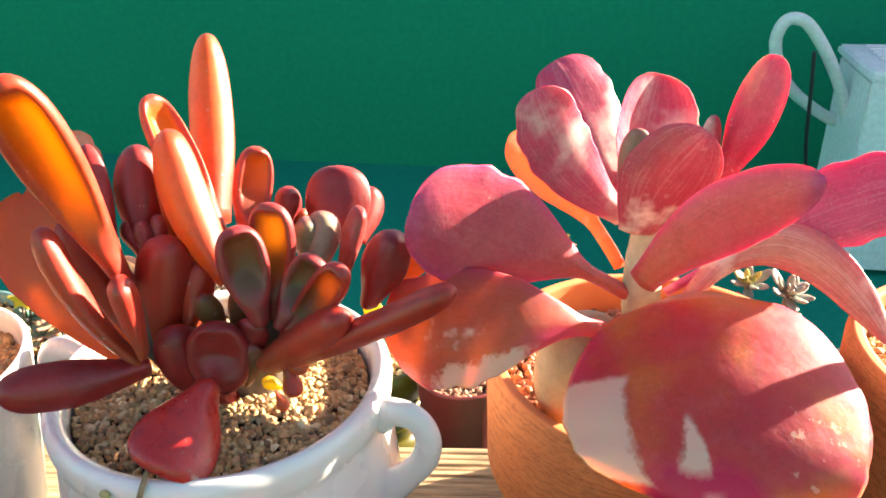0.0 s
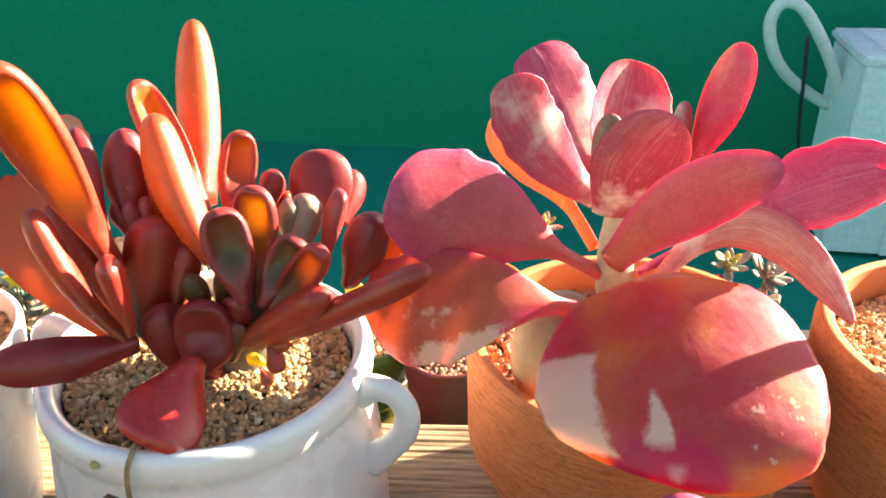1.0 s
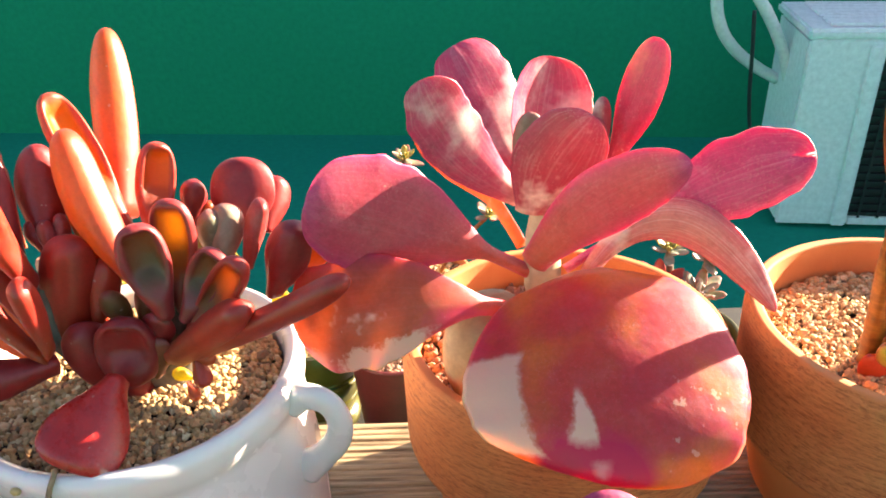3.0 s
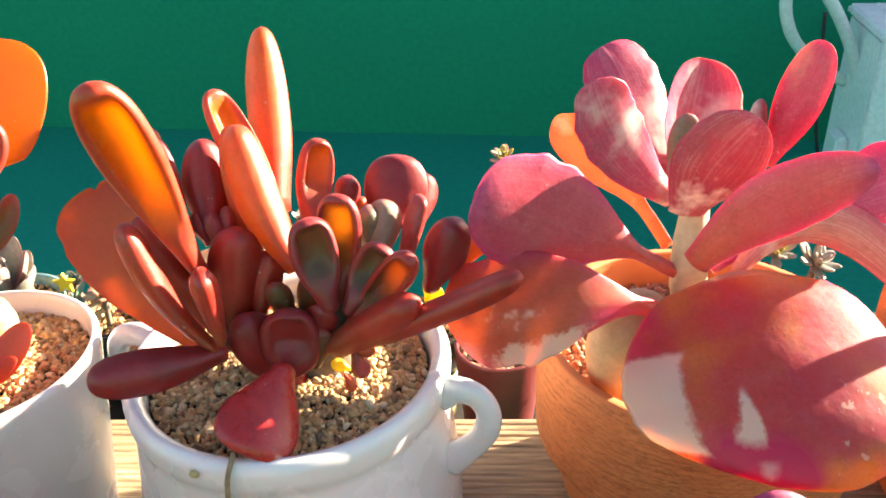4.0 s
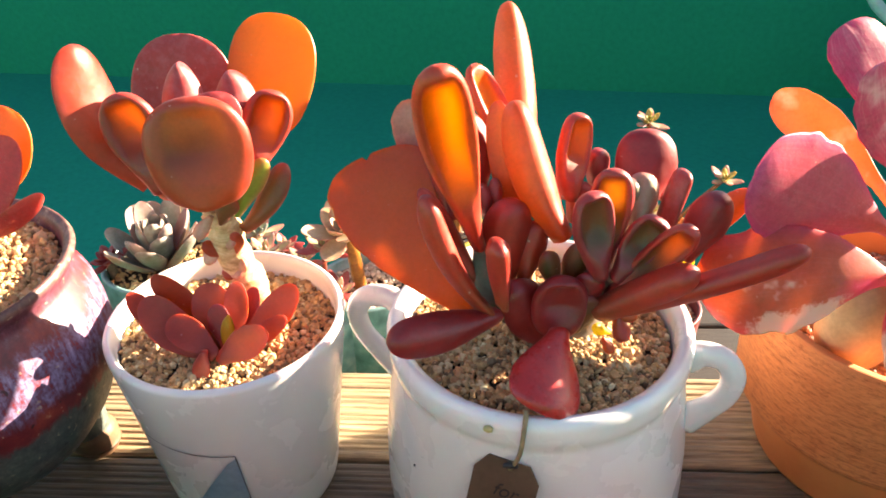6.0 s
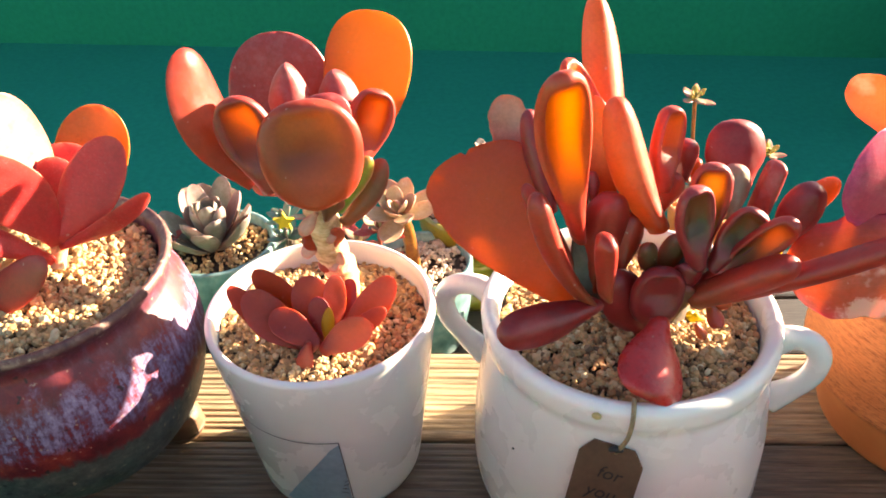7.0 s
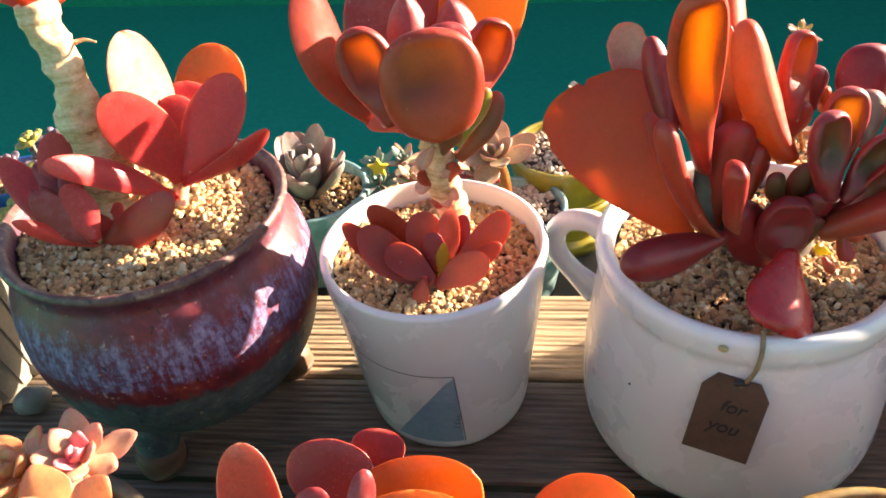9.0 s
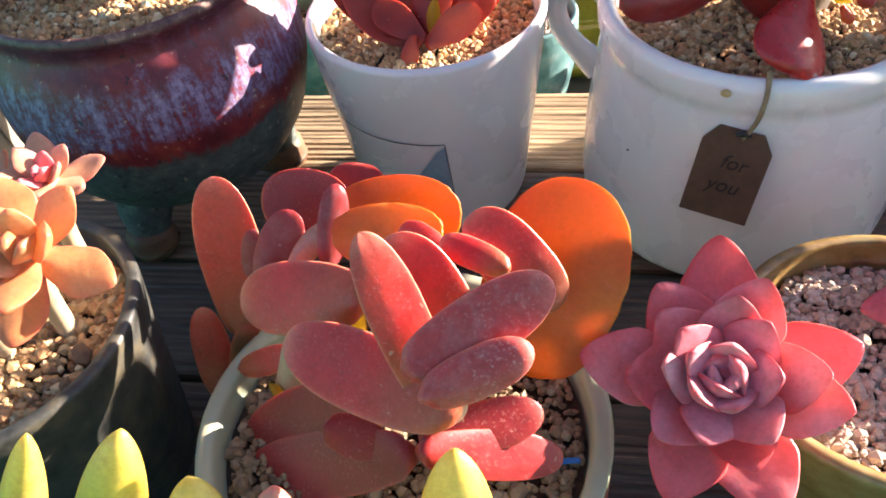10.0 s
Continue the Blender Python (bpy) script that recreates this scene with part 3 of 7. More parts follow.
PINK_FRONT = front_leaf()


def edged_leaf():
    """The low side leaf: orange red, with cream along its lower margin and a magenta neck."""
    m = PINK_RED.copy()
    m.name = "cream edged red leaf"
    t = m.node_tree
    s = t.nodes["Principled BSDF"]
    old = s.inputs["Base Color"].links[0].from_socket
    uv = t.nodes.new("ShaderNodeUVMap")
    uv.uv_map = "leafmap"
    xyz = t.nodes.new("ShaderNodeSeparateXYZ")
    t.links.new(uv.outputs[0], xyz.inputs[0])
    jag = sums(t, "MULTIPLY", sums(t, "SUBTRACT", noise_of(t, coords(t), 90, 6, 0.7), 0.5), 0.42)
    u, v = sums(t, "ADD", xyz.outputs[0], jag), sums(t, "ADD", xyz.outputs[1], jag)
    hard = lambda x, a, b: ramp(t, x, ((a, (0, 0, 0)), (b, (1, 1, 1))))
    low_edge = sums(t, "MULTIPLY", sums(t, "SUBTRACT", 1.0, hard(u, 0.16, 0.20)), sums(t, "MULTIPLY", hard(v, 0.42, 0.48), sums(t, "SUBTRACT", 1.0, hard(v, 0.84, 0.90))))
    neck = sums(t, "MULTIPLY", sums(t, "SUBTRACT", 1.0, hard(u, 0.30, 0.50)), sums(t, "SUBTRACT", 1.0, hard(v, 0.40, 0.52)))
    col = mixed(t, sums(t, "MULTIPLY", neck, 0.7), old, (0.56, 0.02, 0.13))
    col = mixed(t, low_edge, col, (0.70, 0.50, 0.40))
    t.links.new(col, s.inputs["Base Color"])
    return m


PINK_EDGED = edged_leaf()


# ---- building helpers ----
ORIGIN = {}


def thing(name, at, label, category, group="", kind=""):
    ob = new(name)
    ob.location = at
    ob.empty_display_size = 0.02
    ORIGIN[ob] = Vector(at)
    return tagged(ob, label, category, group, kind)


def mesh_of(name, verts, faces, stuff, smooth=True):
    me = bpy.data.meshes.new(name)
    me.from_pydata([tuple(map(float, v)) for v in verts], [], faces)
    me.materials.append(stuff)
    if smooth:
        me.polygons.foreach_set("use_smooth", [True] * len(me.polygons))
    return me


def part_of(name, me, parent, label=""):
    """Hang a mesh, given in the world's metres, under a thing or a part."""
    ob = new(name, me)
    ob.parent = parent
    ORIGIN[ob] = ORIGIN[parent]
    o = ORIGIN[parent]
    me.transform(Matrix.Translation(-o))
    return tagged(ob, label)


def alone(name, me, label, category, kind="", group=""):
    """A thing of one mesh; its origin goes to its own foot."""
    co = np.empty(len(me.vertices) * 3)
    me.vertices.foreach_get("co", co)
    co = co.reshape(-1, 3)
    o = Vector((*((co.min(0) + co.max(0)) / 2)[:2], co[:, 2].min()))
    me.transform(Matrix.Translation(-o))
    ob = new(name, me)
    ob.location = o
    ORIGIN[ob] = o
    return tagged(ob, label, category, group, kind)


def part(name, bm, stuff, parent, label="", smooth=False):
    me = bpy.data.meshes.new(name)
    bm.to_mesh(me)
    bm.free()
    me.materials.append(stuff)
    if smooth:
        me.polygons.foreach_set("use_smooth", [True] * len(me.polygons))
    return part_of(name, me, parent, label)


def box(x0, x1, y0, y1, z0, z1, edge=0.0):
    bm = bmesh.new()
    bmesh.ops.create_cube(bm, size=1)
    bmesh.ops.transform(bm, matrix=Matrix.Translation(((x0 + x1) / 2, (y0 + y1) / 2, (z0 + z1) / 2)) @ Matrix.Diagonal((x1 - x0, y1 - y0, z1 - z0, 1)), verts=bm.verts)
    if edge:
        bmesh.ops.bevel(bm, geom=bm.edges[:], offset=edge, segments=2, affect="EDGES")
    return bm


def lathe(profile, at, n=72, wobble=0.0, seed=0, oval=1.0, turn=0.0):
    """Verts and faces of a turned form; profile of (radius, height), first and last closed by a fan if the radius is 0."""
    v, f = [], []
    for r, z in profile:
        for k in range(n):
            a = 2 * math.pi * k / n
            w = 1 + wobble * noise.noise((math.cos(a) * 1.3 + seed, math.sin(a) * 1.3, z * 14))
            x, y = r * w * math.cos(a), r * w * math.sin(a) * oval
            v.append((at[0] + x * math.cos(turn) - y * math.sin(turn), at[1] + x * math.sin(turn) + y * math.cos(turn), at[2] + z + wobble * 0.02 * noise.noise((math.cos(a), math.sin(a), seed + 4))))
    for j in range(len(profile) - 1):
        for k in range(n):
            q = (k + 1) % n
            f.append((j * n + k, j * n + q, (j + 1) * n + q, (j + 1) * n + k))
    f.append(tuple(reversed(range(n))))
    f.append(tuple((len(profile) - 1) * n + k for k in range(n)))
    return v, f


def rounded(points, r, steps=4):
    """Round the corners of a profile."""
    out = [points[0]]
    for a, b, c in zip(points, points[1:], points[2:]):
        a, b, c = Vector(a), Vector(b), Vector(c)
        d1, d2 = (a - b), (c - b)
        k = min(r, d1.length * 0.45, d2.length * 0.45)
        p, q = b + d1.normalized() * k, b + d2.normalized() * k
        for i in range(steps + 1):
            u = i / steps
            w = p * (1 - u) ** 2 + b * 2 * u * (1 - u) + q * u * u
            out.append((w.x, w.y))
    out.append(points[-1])
    return out


def curve3(points, steps=10):
    """A smooth line through points."""
    p = [Vector(q) for q in points]
    p = [p[0] * 2 - p[1]] + p + [p[-1] * 2 - p[-2]]
    out = []
    for i in range(1, len(p) - 2):
        for s in range(steps):
            u = s / steps
            out.append(0.5 * ((2 * p[i]) + (p[i + 1] - p[i - 1]) * u + (2 * p[i - 1] - 5 * p[i] + 4 * p[i + 1] - p[i + 2]) * u * u + (3 * p[i] - p[i - 1] - 3 * p[i + 1] + p[i + 2]) * u ** 3))
    out.append(p[-2])
    return out


def tube(points, radii, n=14, flat=1.0, up=(0, 0, 1), steps=10, rough=0.0, rings=0.0, ring_step=0.012, seed=0.0):
    """Verts and faces of a tapering tube along a smooth line; flat squeezes it across 'up'; rings are raised leaf scars."""
    line = curve3(points, steps)
    m = len(line)
    rs = np.interp(np.linspace(0, 1, m), np.linspace(0, 1, len(radii)), radii)
    v, f = [], []
    run = 0.0
    for i, c in enumerate(line):
        d = (line[min(i + 1, m - 1)] - line[max(i - 1, 0)]).normalized()
        if i:
            run += (c - line[i - 1]).length
        a = d.cross(Vector(up))
        a = a.normalized() if a.length > 1e-4 else Vector((1, 0, 0))
        b = a.cross(d).normalized()
        for k in range(n):
            t = 2 * math.pi * k / n
            r = rs[i] * (1 + rough * noise.noise((c.x * 90 + math.cos(t) + seed, c.y * 90 + math.sin(t), c.z * 90)))
            if rings:
                u = (run / ring_step + 0.25 * noise.noise((math.cos(t), math.sin(t), seed))) % 1.0
                r *= 1 + rings * math.exp(-((u - 0.5) / 0.12) ** 2)
            v.append(c + a * (r * math.cos(t)) + b * (r * flat * math.sin(t)))
    for i in range(m - 1):
        for k in range(n):
            q = (k + 1) % n
            f.append((i * n + k, i * n + q, (i + 1) * n + q, (i + 1) * n + k))
    f.append(tuple(reversed(range(n))))
    f.append(tuple((m - 1) * n + k for k in range(n)))
    return v, f


LEAF_SEED = [0]


def leaf(plant, stuff, base, tip, wide, thick, facing, bend=(0, 0, 0), root=0.35, peak=0.62, point=2.2, cup=0.0, curl=0.0, wavy=0.0, notch=0.0, plump=0.5, edge=0.35, hollow=0.0, neck=0.0, disc=False, name="leaf", label=""):
    """One fleshy leaf from base to tip. facing: where its upper face looks; bend: how far its middle is pushed out; root: its width at the base against the widest;
    peak: where it is widest; point: high for a blunt end; cup: edges raised towards the face; curl: tip bent to the face; wavy: uneven margin; notch: a bite in the tip; hollow: a dish sunk into the face inside a thick rim; neck: how much of it is a narrow stalk."""
    LEAF_SEED[0] += 1
    sd = LEAF_SEED[0] * 1.37
    na, nl = (28, 28) if hollow else (24, 40) if wavy else (20, 22)
    base, tip, face = Vector(base), Vector(tip), Vector(facing)
    mid = (base + tip) / 2 + Vector(bend) * 2
    length = (tip - base).length
    v, uv = [], []
    for i in range(nl + 1):
        s = 1 - (1 - i / nl) ** 1.5
        s = min(s, 0.9992)
        c = base * (1 - s) ** 2 + mid * (2 * s * (1 - s)) + tip * s * s
        d = (mid - base) * (1 - s) + (tip - mid) * s
        d.normalize()
        n = (face - d * face.dot(d)).normalized()
        a = d.cross(n)
        if s < peak:
            u = max(0.0, s - neck) / (peak - neck)
            w = root + (1 - root) * (u * u * (3 - 2 * u)) ** 0.8
            if disc:
                w = root + (1 - root) * (1 - (1 - u) ** 2.2) ** 0.5
        else:
            w = (1 - ((s - peak) / (1 - peak)) ** point) ** (1 / max(1.6, min(point, 2.4)))
        t = thick * (plump + (1 - plump) * (1 - s) ** 0.7) * (1 - max(0, (s - 0.86) / 0.14) ** 2.2) ** 0.5
        if root > 0.9:
            t *= min(1, 0.45 + s * 3)
        for k in range(na):
            q = 2 * math.pi * k / na
            x, z = math.cos(q), math.sin(q)
            ws = w * (1 + 0.03 * noise.noise((s * 3, x + sd, 0.5)))
            if wavy:
                ws *= 1 + wavy * (noise.noise((s * 11 + sd, 3.0 * (1 if x > 0 else -1), sd)) + 0.22 * math.sin(s * 46 + sd + 3 * noise.noise((s * 7, sd, 1.0)))) * min(1, max(0, s - 0.25) * 2)
            zz = z * t / 2 * (edge + (1 - edge) * (1 - abs(x) ** 3)) + cup * wide / 2 * ws * (x * x - 0.4) + curl * length * max(0, s - 0.35) ** 2
            zz += wavy * wide * 0.35 * abs(x) ** 2 * noise.noise((s * 5 + sd, x * 1.5, 2.2)) + 0.018 * wide * noise.noise((s * 4, x * 2, sd))
            if hollow and z > 0.02:
                zz -= hollow * wide * ws * max(0, 1 - (x / 0.76) ** 2) ** 0.6 * min(1, max(0, (s - 0.22) / 0.3)) * min(1, max(0, (0.955 - s) / 0.10)) ** 0.6
            back = notch * length * max(0, 1 - (x + 0.25) ** 2 * 9) * max(0, s - 0.55) * 2
            v.append(c - d * back + a * (x * wide / 2 * ws) + n * zz)
            uv.append((0.5 + x / 2, s))
    f = []
    for i in range(nl):
        for k in range(na):
            q = (k + 1) % na
            f.append((i * na + k, i * na + q, (i + 1) * na + q, (i + 1) * na + k))
    f.append(tuple(reversed(range(na))))
    f.append(tuple(nl * na + k for k in range(na)))
    me = mesh_of(name, v, f, stuff)
    lay = me.uv_layers.new(name="leafmap")
    idx = np.empty(len(me.loops), dtype=np.int32)
    me.loops.foreach_get("vertex_index", idx)
    lay.data.foreach_set("uv", np.array(uv)[idx].ravel())
    return part_of(name, me, plant, label)


def stem(plant, stuff, points, radii, name="stem", label="", **more):
    return part_of(name, mesh_of(name, *tube(points, radii, **more), stuff), plant, label)


PHI = (1 + 5 ** 0.5) / 2
ICO = np.array([(-1, PHI, 0), (1, PHI, 0), (-1, -PHI, 0), (1, -PHI, 0), (0, -1, PHI), (0, 1, PHI), (0, -1, -PHI), (0, 1, -PHI), (PHI, 0, -1), (PHI, 0, 1), (-PHI, 0, -1), (-PHI, 0, 1)]) / 1.9
ICO_F = [(0, 11, 5), (0, 5, 1), (0, 1, 7), (0, 7, 10), (0, 10, 11), (1, 5, 9), (5, 11, 4), (11, 10, 2), (10, 7, 6), (7, 1, 8), (3, 9, 4), (3, 4, 2), (3, 2, 6), (3, 6, 8), (3, 8, 9), (4, 9, 5), (2, 4, 11), (6, 2, 10), (8, 6, 7), (9, 8, 1)]


def gravel(at, radius, size, count, stuff, label, seed, oval=1.0, mound=0.004):
    """A bed of angular grains lying in a pot, with soil under it."""
    g = np.random.default_rng(seed)
    v, f = [], []
    for k in range(count):
        a, r = g.random() * 2 * math.pi, radius * math.sqrt(g.random())
        d = size * g.lognormal(0, 0.28) * 0.5
        shape = ICO * (1 + g.normal(0, 0.12, (12, 1))) * (g.uniform(0.75, 1.25, 3)) * d
        turn = np.array(Euler(tuple(g.random(3) * 6.28)).to_matrix())
        z = mound * (1 - (r / radius) ** 2) + g.uniform(-0.35, 0.30) * size
        shape = shape @ turn.T + np.array((at[0] + r * math.cos(a), at[1] + r * math.sin(a) * oval, at[2] + z))
        n = len(v)
        v += shape.tolist()
        f += [(p + n, q + n, w + n) for p, q, w in ICO_F]
    return alone("gravel", mesh_of("gravel", v, f, stuff, False), label, "gravel", "stuff")


def soil_bed(pot, at, r, n=40):
    v, f = lathe([(r * 0.98, -0.012), (r, 0.0)], at, n)
    return part_of("soil", mesh_of("soil", v, f, SOIL, False), pot, "dark soil filling")


# ---- the place: roof terrace, wall, bench and shelf ----
floor_z = -0.60
ground = thing("floor", (0, 0, floor_z), "green coated roof terrace floor", "floor", kind="structure")
part("floor_slab", box(-6, 6, -6, 3.3, floor_z - 0.1, floor_z), GREEN_FLOOR, ground)
rear = thing("wall_north", (0, 2.42, floor_z), "dark green painted parapet wall", "wall", kind="structure")
part("wall_face", box(-6.3, 6.3, 2.42, 2.6, floor_z - 0.1, 0.40), GREEN_WALL, rear)
rear.rotation_euler.z = radians(-7.0)
for nm, x0, x1, y0, y1 in (("wall_west", -6.2, -6, -6, 3.3), ("wall_east", 6, 6.2, -6, 3.3), ("wall_south", -6.2, 6.2, -6.2, -6)):
    w = thing(nm, ((x0 + x1) / 2, (y0 + y1) / 2, floor_z), "plain green painted parapet wall", "wall", kind="structure")
    part("wall_face", box(x0, x1, y0, y1, floor_z - 0.1, 0.55), GREEN_WALL, w)


def plank(x0, x1, y0, y1, top, deep, grooves, stuff, parent):
    """A decking board with rounded edges and fine grooves along it."""
    g = random.Random(int(y0 * 9000))
    prof = [(y0, top - deep), (y0, top - 0.003), (y0 + 0.001, top - 0.001), (y0 + 0.003, top)]
    wide = y1 - y0 - 0.008
    for k in range(grooves):
        p = y0 + 0.004 + wide * (k + 0.28 + g.uniform(-0.16, 0.16)) / grooves
        q, low = p + wide * g.uniform(0.22, 0.50) / grooves, top - 0.0009 * g.uniform(0.35, 1.2)
        prof += [(p - 0.0008, top), (p + 0.0004, low), (q - 0.0004, low), (q + 0.0008, top)]
    prof += [(y1 - 0.003, top), (y1 - 0.001, top - 0.001), (y1, top - 0.003), (y1, top - deep)]
    n, cuts = len(prof), 60
    v, f = [], []
    for i in range(cuts + 1):
        x = x0 + (x1 - x0) * i / cuts
        for y, z in prof:
            inside = 1 if y0 + 0.004 < y < y1 - 0.004 else 0
            v.append((x, y + 0.0011 * inside * noise.noise((x * 5, y * 30, 3.0)), z + 0.0006 * noise.noise((x * 6, y * 9, top)) * (1 if z > top - deep else 0)))
    for i in range(cuts):
        for k in range(n - 1):
            f.append((i * n + k, (i + 1) * n + k, (i + 1) * n + k + 1, i * n + k + 1))
        f.append((i * n + n - 1, (i + 1) * n + n - 1, (i + 1) * n, i * n))
    f.append(tuple(range(n)))
    f.append(tuple(cuts * n + k for k in reversed(range(n))))
    return part_of("plank", mesh_of("plank", v, f, stuff, False), parent)


bench = thing("wooden_bench", (-0.19, 0.4035, floor_z), "weathered wooden decking bench carrying the pots", "bench")
# boards darken in steps towards the front, painting the shade of the pots
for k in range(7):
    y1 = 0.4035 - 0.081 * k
    plank(-1.3, 1.3, y1 - (0.0785 if k % 2 == 0 else 0.0765), y1, 0.0, 0.024, 14, (DECK, MID_DECK)[k] if k < 2 else SHADE_DECK, bench)
bench.rotation_euler.z = radians(-1.7)
for x in (-1.1, -0.1, 0.9):
    part("crossbar", box(x - 0.03, x + 0.03, -0.16, 0.40, -0.075, -0.026), DARK_DECK, bench)
    for y in (-0.13, 0.36):
        part("leg", box(x - 0.03, x + 0.03, y - 0.03, y + 0.03, floor_z, -0.076), DARK_DECK, bench)
SHELF = -0.108
shelf = thing("low_shelf", (-0.1, 0.6, floor_z), "dark wooden plank shelf for small pots", "shelf")
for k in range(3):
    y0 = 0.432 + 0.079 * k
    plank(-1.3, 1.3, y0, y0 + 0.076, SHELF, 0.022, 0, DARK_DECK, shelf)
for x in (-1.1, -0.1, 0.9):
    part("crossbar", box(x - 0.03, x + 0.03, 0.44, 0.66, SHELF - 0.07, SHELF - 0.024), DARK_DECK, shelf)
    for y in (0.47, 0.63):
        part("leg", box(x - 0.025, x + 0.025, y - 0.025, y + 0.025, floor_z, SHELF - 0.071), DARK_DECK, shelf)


# ---- air conditioner on the terrace ----
def aircon():
    x0, y0, z0, z1 = 0.903, 1.718, floor_z + 0.012, floor_z + 0.478
    x1, y1 = x0 + 0.74, y0 + 0.255
    ac = thing("air_conditioner", (x0, y0, floor_z), "white outdoor air conditioner unit with black grille", "air conditioner")
    part("housing", box(x0, x1, y0 + 0.012, y1, z0, z1 - 0.02, 0.006), PANEL_WHITE, ac)
    lid = part("lid", box(x0 - 0.008, x1 + 0.008, y0 - 0.004, y1 + 0.008, z1 - 0.019, z1 + 0.004, 0.006), PANEL_WHITE, ac)
    for k in range(8):
        y = y0 + 0.02 + 0.028 * k
        part("lid_rib", box(x0 + 0.04, x1 - 0.04, y, y + 0.012, z1 + 0.005, z1 + 0.012, 0.002), PANEL_WHITE, lid)
    gx0, gx1, gz0, gz1 = x0 + 0.163, x1 - 0.05, z0 + 0.022, z1 - 0.045
    part("frame", box(x0, gx0, y0, y0 + 0.011, z0, z1 - 0.02, 0.003), PANEL_WHITE, ac)
    part("frame", box(gx1, x1, y0, y0 + 0.011, z0, z1 - 0.02, 0.003), PANEL_WHITE, ac)
    part("frame", box(gx0, gx1, y0, y0 + 0.011, z0, gz0, 0.003), PANEL_WHITE, ac)
    part("frame", box(gx0, gx1, y0, y0 + 0.011, gz1, z1 - 0.02, 0.003), PANEL_WHITE, ac)
    part("corner_ridge", box(x0 + 0.125, x0 + 0.158, y0 - 0.008, y0 - 0.0005, z0, z1 - 0.03, 0.003), PANEL_WHITE, ac)
    part("grille_back", box(gx0, gx1, y0 + 0.0085, y0 + 0.0115, gz0, gz1), BLACK, ac, "black recess behind the grille")
    for k in range(20):
        z = gz0 + (gz1 - gz0) * (k + 0.5) / 20
        part("grille_slat", box(gx0, gx1, y0 - 0.002, y0 + 0.008, z - 0.0035, z + 0.0035), BLACK, ac)
    for k in range(12):
        x = gx0 + (gx1 - gx0) * (k + 0.5) / 12
        part("grille_bar", box(x - 0.003, x + 0.003, y0 - 0.005, y0 - 0.0025, gz0, gz1), BLACK, ac)
    for y, z in ((0.05, 0.06), (0.14, 0.05), (0.09, 0.10)):
        bm = bmesh.new()
        bmesh.ops.create_cone(bm, cap_ends=True, segments=10, radius1=0.006, radius2=0.005, depth=0.004, matrix=pose(x0 - 0.002, y0 + y, z0 + z, 0, 90, 0))
        part("screw", bm, BLACK, ac)
    part("valve_cover", box(x0 - 0.03, x0 - 0.001, y0 + 0.07, y0 + 0.15, z0 + 0.12, z0 + 0.20, 0.008), PANEL_WHITE, ac)
    for x in (x0 + 0.08, x1 - 0.08):
        part("foot", box(x - 0.03, x + 0.03, y0 + 0.03, y1 - 0.03, floor_z, z0 + 0.004), BLACK, ac)
    turn = Matrix.Rotation(radians(8.5), 4, "Z")
    for name, stuff, radius, note, way in PIPEWORK:
        stem(ac, stuff, [Vector((x0, y0, 0)) + turn @ (Vector(p) + Vector((0.02 - x0, -y0, 0))) for p in way], [radius] * 2, name, note, rough=0.05)
    ac.rotation_euler.z = radians(-8.5)


PIPEWORK = (
    ("pipe", PIPE_WHITE, 0.0138, "white wrapped refrigerant pipe loop", ((0.922, 1.860, -0.292), (0.903, 1.860, -0.236), (0.868, 1.855, -0.167), (0.820, 1.850, -0.095), (0.773, 1.850, -0.042), (0.732, 1.855, -0.037), (0.716, 1.860, -0.082), (0.739, 1.870, -0.149), (0.783, 1.885, -0.204), (0.844, 1.900, -0.251), (0.911, 1.915, -0.291))),
    ("cable", BLACK, 0.0045, "black power cable", ((0.790, 1.820, -0.100), (0.800, 1.820, -0.189), (0.812, 1.820, -0.310), (0.832, 1.820, -0.410), (0.848, 1.820, -0.454), (0.873, 1.820, -0.461), (0.892, 1.820, -0.441), (0.909, 1.820, -0.390))),
    ("cable", BLACK, 0.006, "black cable joint", ((0.851, 1.830, -0.537), (0.873, 1.830, -0.532), (0.888, 1.830, -0.517), (0.909, 1.830, -0.505), (0.924, 1.830, -0.494))),
)
aircon()

# ---- pots on the bench ----
MUG = (-0.099, 0.304, 0.0)


